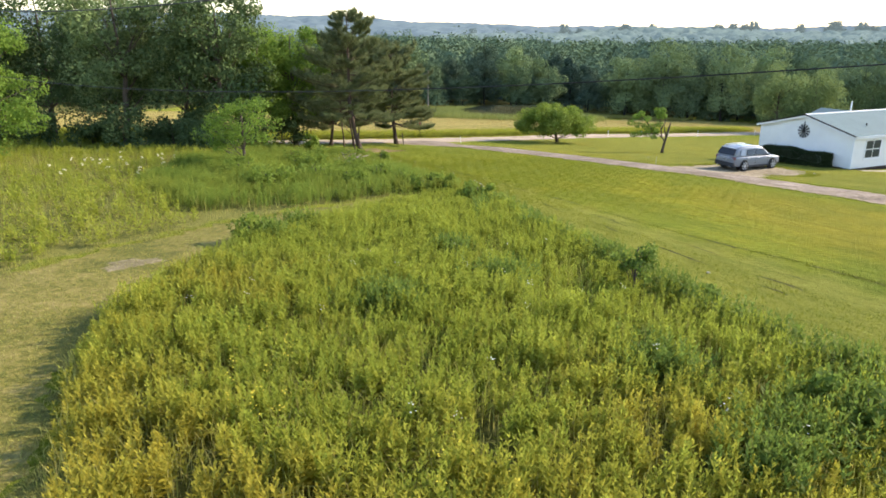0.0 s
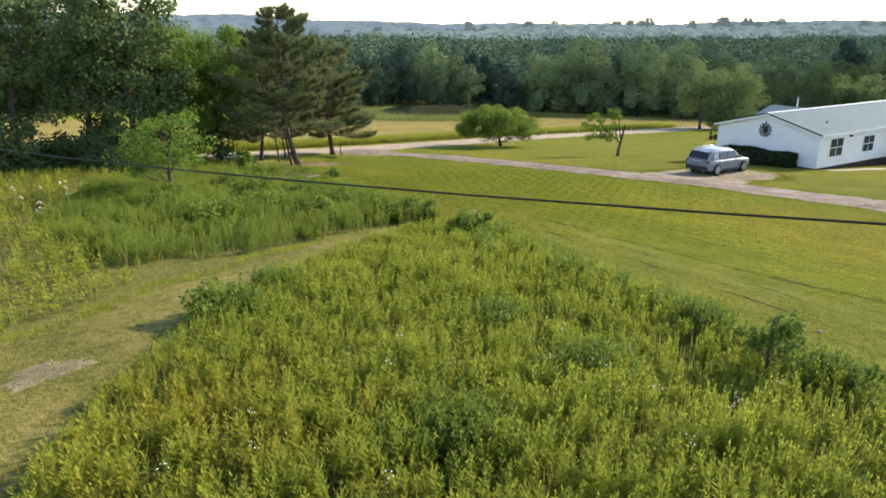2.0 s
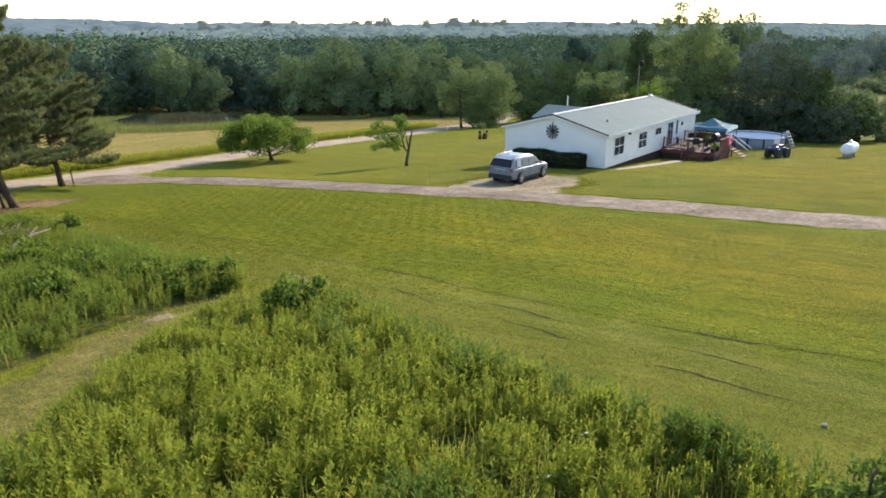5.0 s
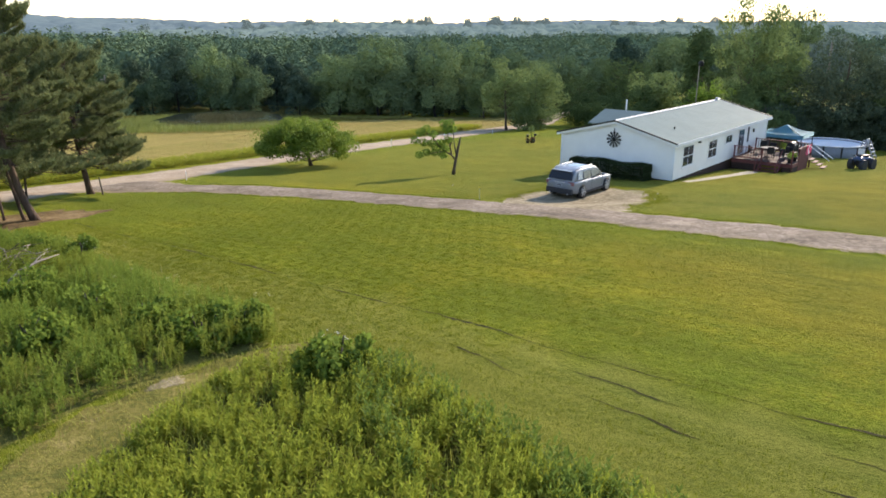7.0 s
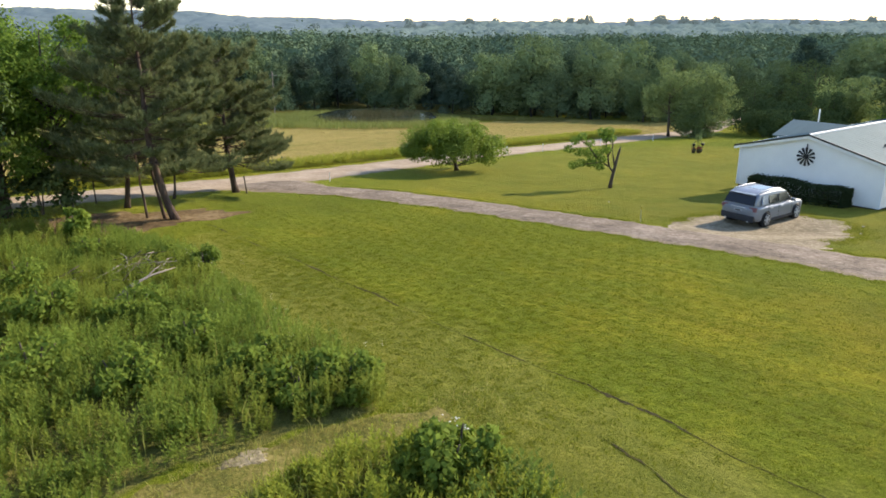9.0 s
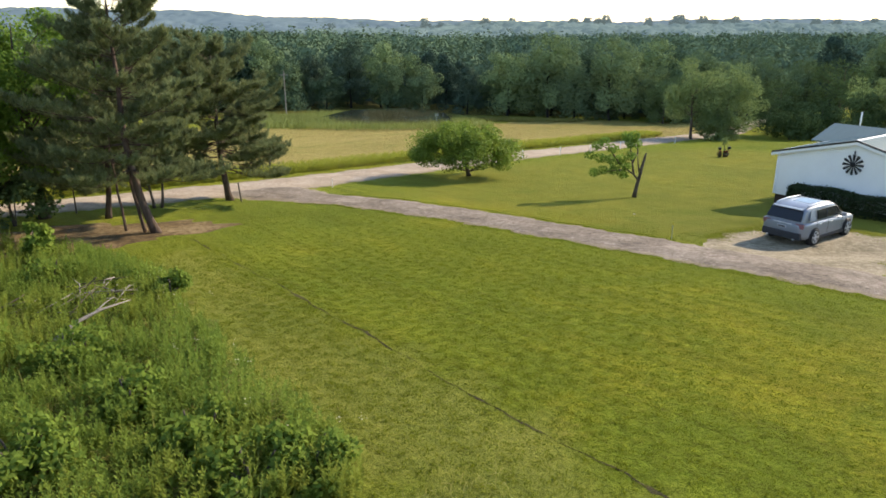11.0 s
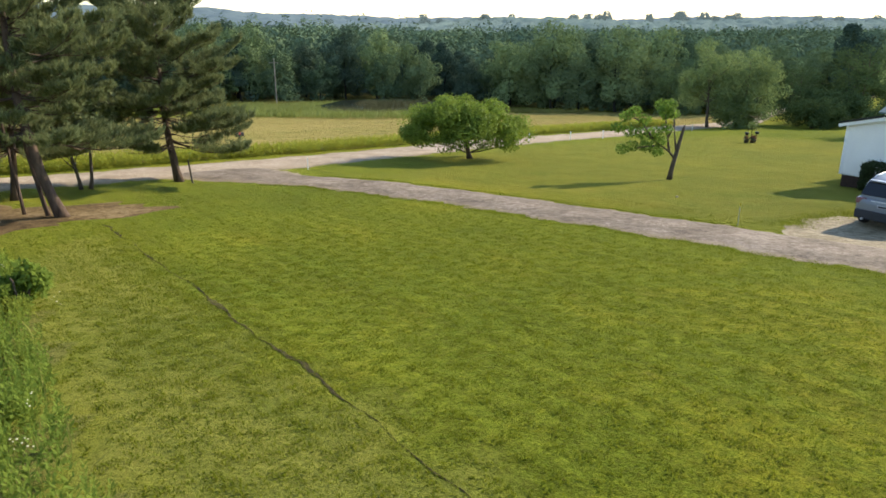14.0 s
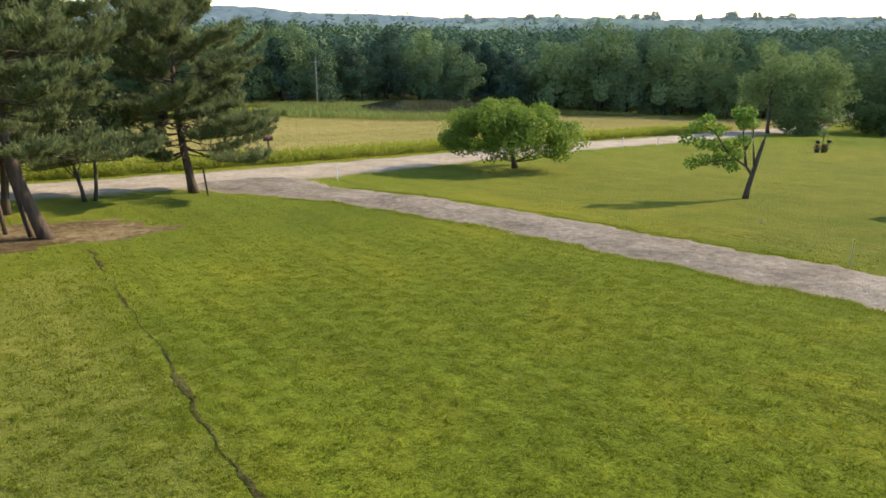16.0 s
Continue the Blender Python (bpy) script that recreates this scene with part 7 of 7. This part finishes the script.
up = post("utility_pole", -5.8, 184.5, 10.2, 0.11, M_pole, "weathered wooden utility pole at the field's far side", "utility pole")
part("crossarm", box((-1.0, -0.06, 9.3), (1.0, 0.06, 9.42)), M_pole, up)
post("utility_pole", 66.5, 72.0, 11.0, 0.13, M_pole, "weathered pole among the dark trees", "utility pole")

# roadside planter with a mailbox
mx, my = -3.3, 80.4
mb = thing("mailbox", pose(mx, my, on_land(mx, my) - 0.03, 0, 0, 40), "dark mailbox on a post standing in a barrel", "mailbox")
part("barrel", lathe([(0.0, 0.0), (0.42, 0.0), (0.5, 0.3), (0.48, 0.62), (0.42, 0.62), (0.4, 0.55), (0.0, 0.55)], 20), M_bark, mb, "half barrel", True)
part("post", box((-0.05, -0.05, 0.5), (0.05, 0.05, 1.35), 0.008), M_bark, mb)
bm = bmesh.new()
add_box(bm, (-0.28, -0.13, 1.35), (0.28, 0.13, 1.5))
add_lathe(bm, [(0.0, -0.28), (0.13, -0.28), (0.13, 0.28), (0.0, 0.28)], 16, pose(0, 0, 1.5, 0, 90, 0))
part("box", bm, M_black, mb, "round-topped black box")
part("flag", box((-0.1, -0.145, 1.5), (0.0, -0.132, 1.66)), M_redflower, mb)

# ornamental plant stand on the back lawn
wx, wy = 42.9, 93.0
ws = thing("plant_stand", pose(wx, wy, on_land(wx, wy)), "dark plant stand with hanging pots and red flowers", "plant stand")
part("pole", tube([(0, 0, 0), (0.02, 0, 0.9), (0, 0, 1.6)], 0.03, 8), M_black, ws)
part("arm", tube([(-0.5, 0, 1.15), (-0.25, 0, 1.35), (0, 0, 1.3), (0.3, 0, 1.4), (0.55, 0, 1.2)], 0.018, 6), M_black, ws)
for dx, dz in ((-0.5, 0.92), (0.58, 0.95)):
    part("hanging_pot", lathe([(0.0, -0.16), (0.12, -0.13), (0.19, 0.0), (0.17, 0.12), (0.0, 0.13)], 16), M_black, ws, "black hanging pot", True, m=pose(dx, 0, dz))
r = np.random.default_rng(77)
for dx, dy in ((-0.45, 0.0), (0.4, 0.1), (0.0, -0.25)):
    pot = part("pot", lathe([(0.0, 0.0), (0.16, 0.0), (0.24, 0.3), (0.26, 0.32), (0.2, 0.3), (0.0, 0.28)], 16), M_bark, ws, "clay pot", True, m=pose(dx, dy, 0))
    v, f = leaf_quads(r.normal(0, 0.12, (160, 3)) + [0, 0, 0.45], random_dirs(160, r), 0.12, 0.07, r)
    part("foliage", raw_mesh("foliage", v, f, M_dark), None, pot)
    v, f = leaf_quads(r.normal(0, 0.13, (50, 3)) + [0, 0, 0.52], random_dirs(50, r), 0.08, 0.07, r)
    part("flowers", raw_mesh("flowers", v, f, M_redflower), None, pot, "red flowers")
v, f = leaf_quads(r.normal(0, 0.16, (240, 3)) + [0, 0, 1.7], random_dirs(240, r), 0.13, 0.08, r)
part("foliage", raw_mesh("foliage", v, f, M_olive), None, ws)

# reflector stakes on the road's near side
for mx_, my_ in ((20.3, 91.6), (25.4, 95.0), (29.8, 97.7), (35.4, 102.4), (47.8, 112.6)):
    st = post("road_marker", mx_, my_, 0.9, 0.03, M_trim, "short white reflector stake beside the dirt road", "marker stake")
    part("reflector", box((-0.05, -0.02, 0.72), (0.05, 0.02, 0.9), 0.006), M_trim, st)

# sapling and dark shrubs along the meadow's lawn edge, seedling pine by the needle litter
broadleaf("sapling", 5.1, 18.05, 1.5, 0.55, 301, M_darkherb, "thin young sapling rising from the meadow", 16, 60, 0.1, 0.4, "egg", 0.02, category="sapling", limb_every=1)
for k, (bx, by, bh, br) in enumerate([(6.6, 17.4, 0.5, 0.3), (6.9, 11.2, 0.9, 0.7)]):
    bush("shrub", bx, by, bh, br, 310 + k, M_darkherb, "dark leafy shrub at the meadow's edge", 16, 110, 0.11)
bush("pine_seedling", -9.7, 51.0, 1.5, 0.5, 320, M_maple, "spiky pale green seedling beside the needle litter", 18, 70, 0.22)

broadleaf("broadleaf_tree", 41.6, 34.4, 7.0, 2.6, 330, M_broad, "leafy tree shading the end of the driveway", 50, 150, 0.22, 0.3, "round", 0.14)

# shed and log pile at the yard's far corner
sh = thing("shed", pose(70.6, 54.3, on_land(70.6, 54.3) - 0.1, 0, 0, -62), "low dark shed with a rust-red roof edge", "shed")
for lo, hi in (((-2.4, -1.5, 0), (2.4, -1.4, 2.0)), ((-2.4, 1.4, 0), (2.4, 1.5, 2.0)), ((-2.4, -1.397, 0), (-2.3, 1.397, 2.0)), ((2.3, -1.397, 0), (2.4, 1.397, 2.0))):
    part("wall", box(lo, hi, 0.01), M_skirt, sh, "dark board wall")
part("roof", box((-2.6, -1.75, 2.003), (2.6, 1.75, 2.13), 0.02), M_rust, sh, "rust-red sheet roof")
part("door", box((-0.5, -1.53, 0.05), (0.5, -1.503, 1.85), 0.01), M_black, sh)
lg = thing("log_pile", pose(59.6, 48.2, on_land(59.6, 48.2), 0, 0, 20), "low pile of brown logs on the grass", "log pile")
for k, (a, b) in enumerate([(0.16, 0.0), (0.15, 0.33), (0.16, -0.33), (0.42, 0.16), (0.42, -0.17), (0.66, 0.0)]):
    part("log", tube([(-0.9 - 0.06 * k, b, a), (0.0, b + 0.02, a + 0.01), (1.0 + 0.05 * (k % 3), b, a)], [0.15, 0.16, 0.14], 9), M_pinebark, lg)

# pale stones on the drive and lawn
q = np.random.default_rng(8)
for k, (x, y) in enumerate([(2.2, 64.5), (9.0, 57.2), (7.86, 20.5), (24.0, 47.8), (25.2, 49.0), (16.2, 57.6)]):
    bm = bmesh.new()
    bmesh.ops.create_icosphere(bm, subdivisions=2, radius=0.055)
    for vtx in bm.verts:
        vtx.co *= 0.8 + 0.4 * q.random()
        vtx.co.z *= 0.55
    me = bpy.data.meshes.new("stone")
    bm.to_mesh(me)
    bm.free()
    me.materials.append(M_slab)
    s = new("stone", me)
    s.location = (x, y, on_land(x, y) + 0.03)
    tagged(s, "small pale stone lying on the ground", "stone", "loose stones")

yl = post("yard_lamp", 61.9, 86.0, 2.7 - on_land(61.9, 86.0), 0.075, M_deadwood, "pale pole with a black yard lamp behind the house", "yard lamp")
part("lamp_head", lathe([(0.05, 0.0), (0.26, 0.05), (0.3, 0.4), (0.18, 0.62), (0.05, 0.66)], 14), M_black, yl, "black lamp housing", m=pose(0.18, -0.1, 2.45 - on_land(61.9, 86.0)))

# longer grass left standing along the lane edges
r = np.random.default_rng(71)


def lane_fringe(line, widths, count, height, label, spread=0.16, clear=0.0, avoid=None):
    pts = np.array(line, float)
    d = np.r_[0, np.cumsum(np.hypot(*np.diff(pts, axis=0).T))]
    s = r.random(count) * d[-1]
    cx, cy, wd = (np.interp(s, d, v) for v in (pts[:, 0], pts[:, 1], np.array(widths, float)))
    tx, ty = np.interp(s + 0.5, d, pts[:, 0]) - cx, np.interp(s + 0.5, d, pts[:, 1]) - cy
    ln = np.maximum(np.hypot(tx, ty), 1e-6)
    off = np.where(r.random(count) < 0.5, -1, 1) * (wd / 2 + 0.12 * np.sin(s * 2.1) + 0.1 * np.sin(s * 5.3) + r.normal(0.02, spread, count))
    xy = np.c_[cx - ty / ln * off, cy + tx / ln * off]
    if avoid:
        xy = xy[np.hypot((xy[:, 0] - avoid[0]) / avoid[2], (xy[:, 1] - avoid[1]) / avoid[3]) > 1]
        count = len(xy)
    if clear:  # none on the driveway itself
        lane = np.array([(10.8, 53.9), (13.9, 49.8), (16.9, 45.6), (19.6, 41.2)])
        dd = np.min([np.hypot(xy[:, 0] - a - (c - a) * u, xy[:, 1] - b - (d_ - b) * u) for (a, b), (c, d_) in zip(lane, lane[1:]) for u in np.linspace(0, 1, 12)], 0)
        xy = xy[dd > clear]
        count = len(xy)
    tagged(new("edge_grass", grass_blades("edge_grass", xy, height * (0.4 + 0.9 * r.random(count)), 0.02, r, np.zeros(count), M_grass, 0.7)), label, "grass", kind="stuff")


lane_fringe([(0.5, 65.6), (2.8, 63.8), (7.6, 58.8), (10.8, 53.9), (13.9, 49.8), (16.9, 45.6), (19.6, 41.2), (22.2, 37.2), (25.0, 32.9)], [4.2, 3.7, 3.5, 3.4, 3.5, 3.8, 3.9, 3.8, 3.8], 20000, 0.06, "ragged grass along the driveway edges", avoid=(19.6, 49.0, 5.2, 4.4))
a = np.linspace(0, 2 * np.pi, 40)
lane_fringe([(20.4 + 4.45 * math.cos(q) * math.cos(0.175) - 3.55 * math.sin(q) * math.sin(0.175), 49.4 + 4.45 * math.cos(q) * math.sin(0.175) + 3.55 * math.sin(q) * math.cos(0.175)) for q in a], [0.3] * 40, 9000, 0.08, "ragged grass round the parking patch", 0.3, 3.2)
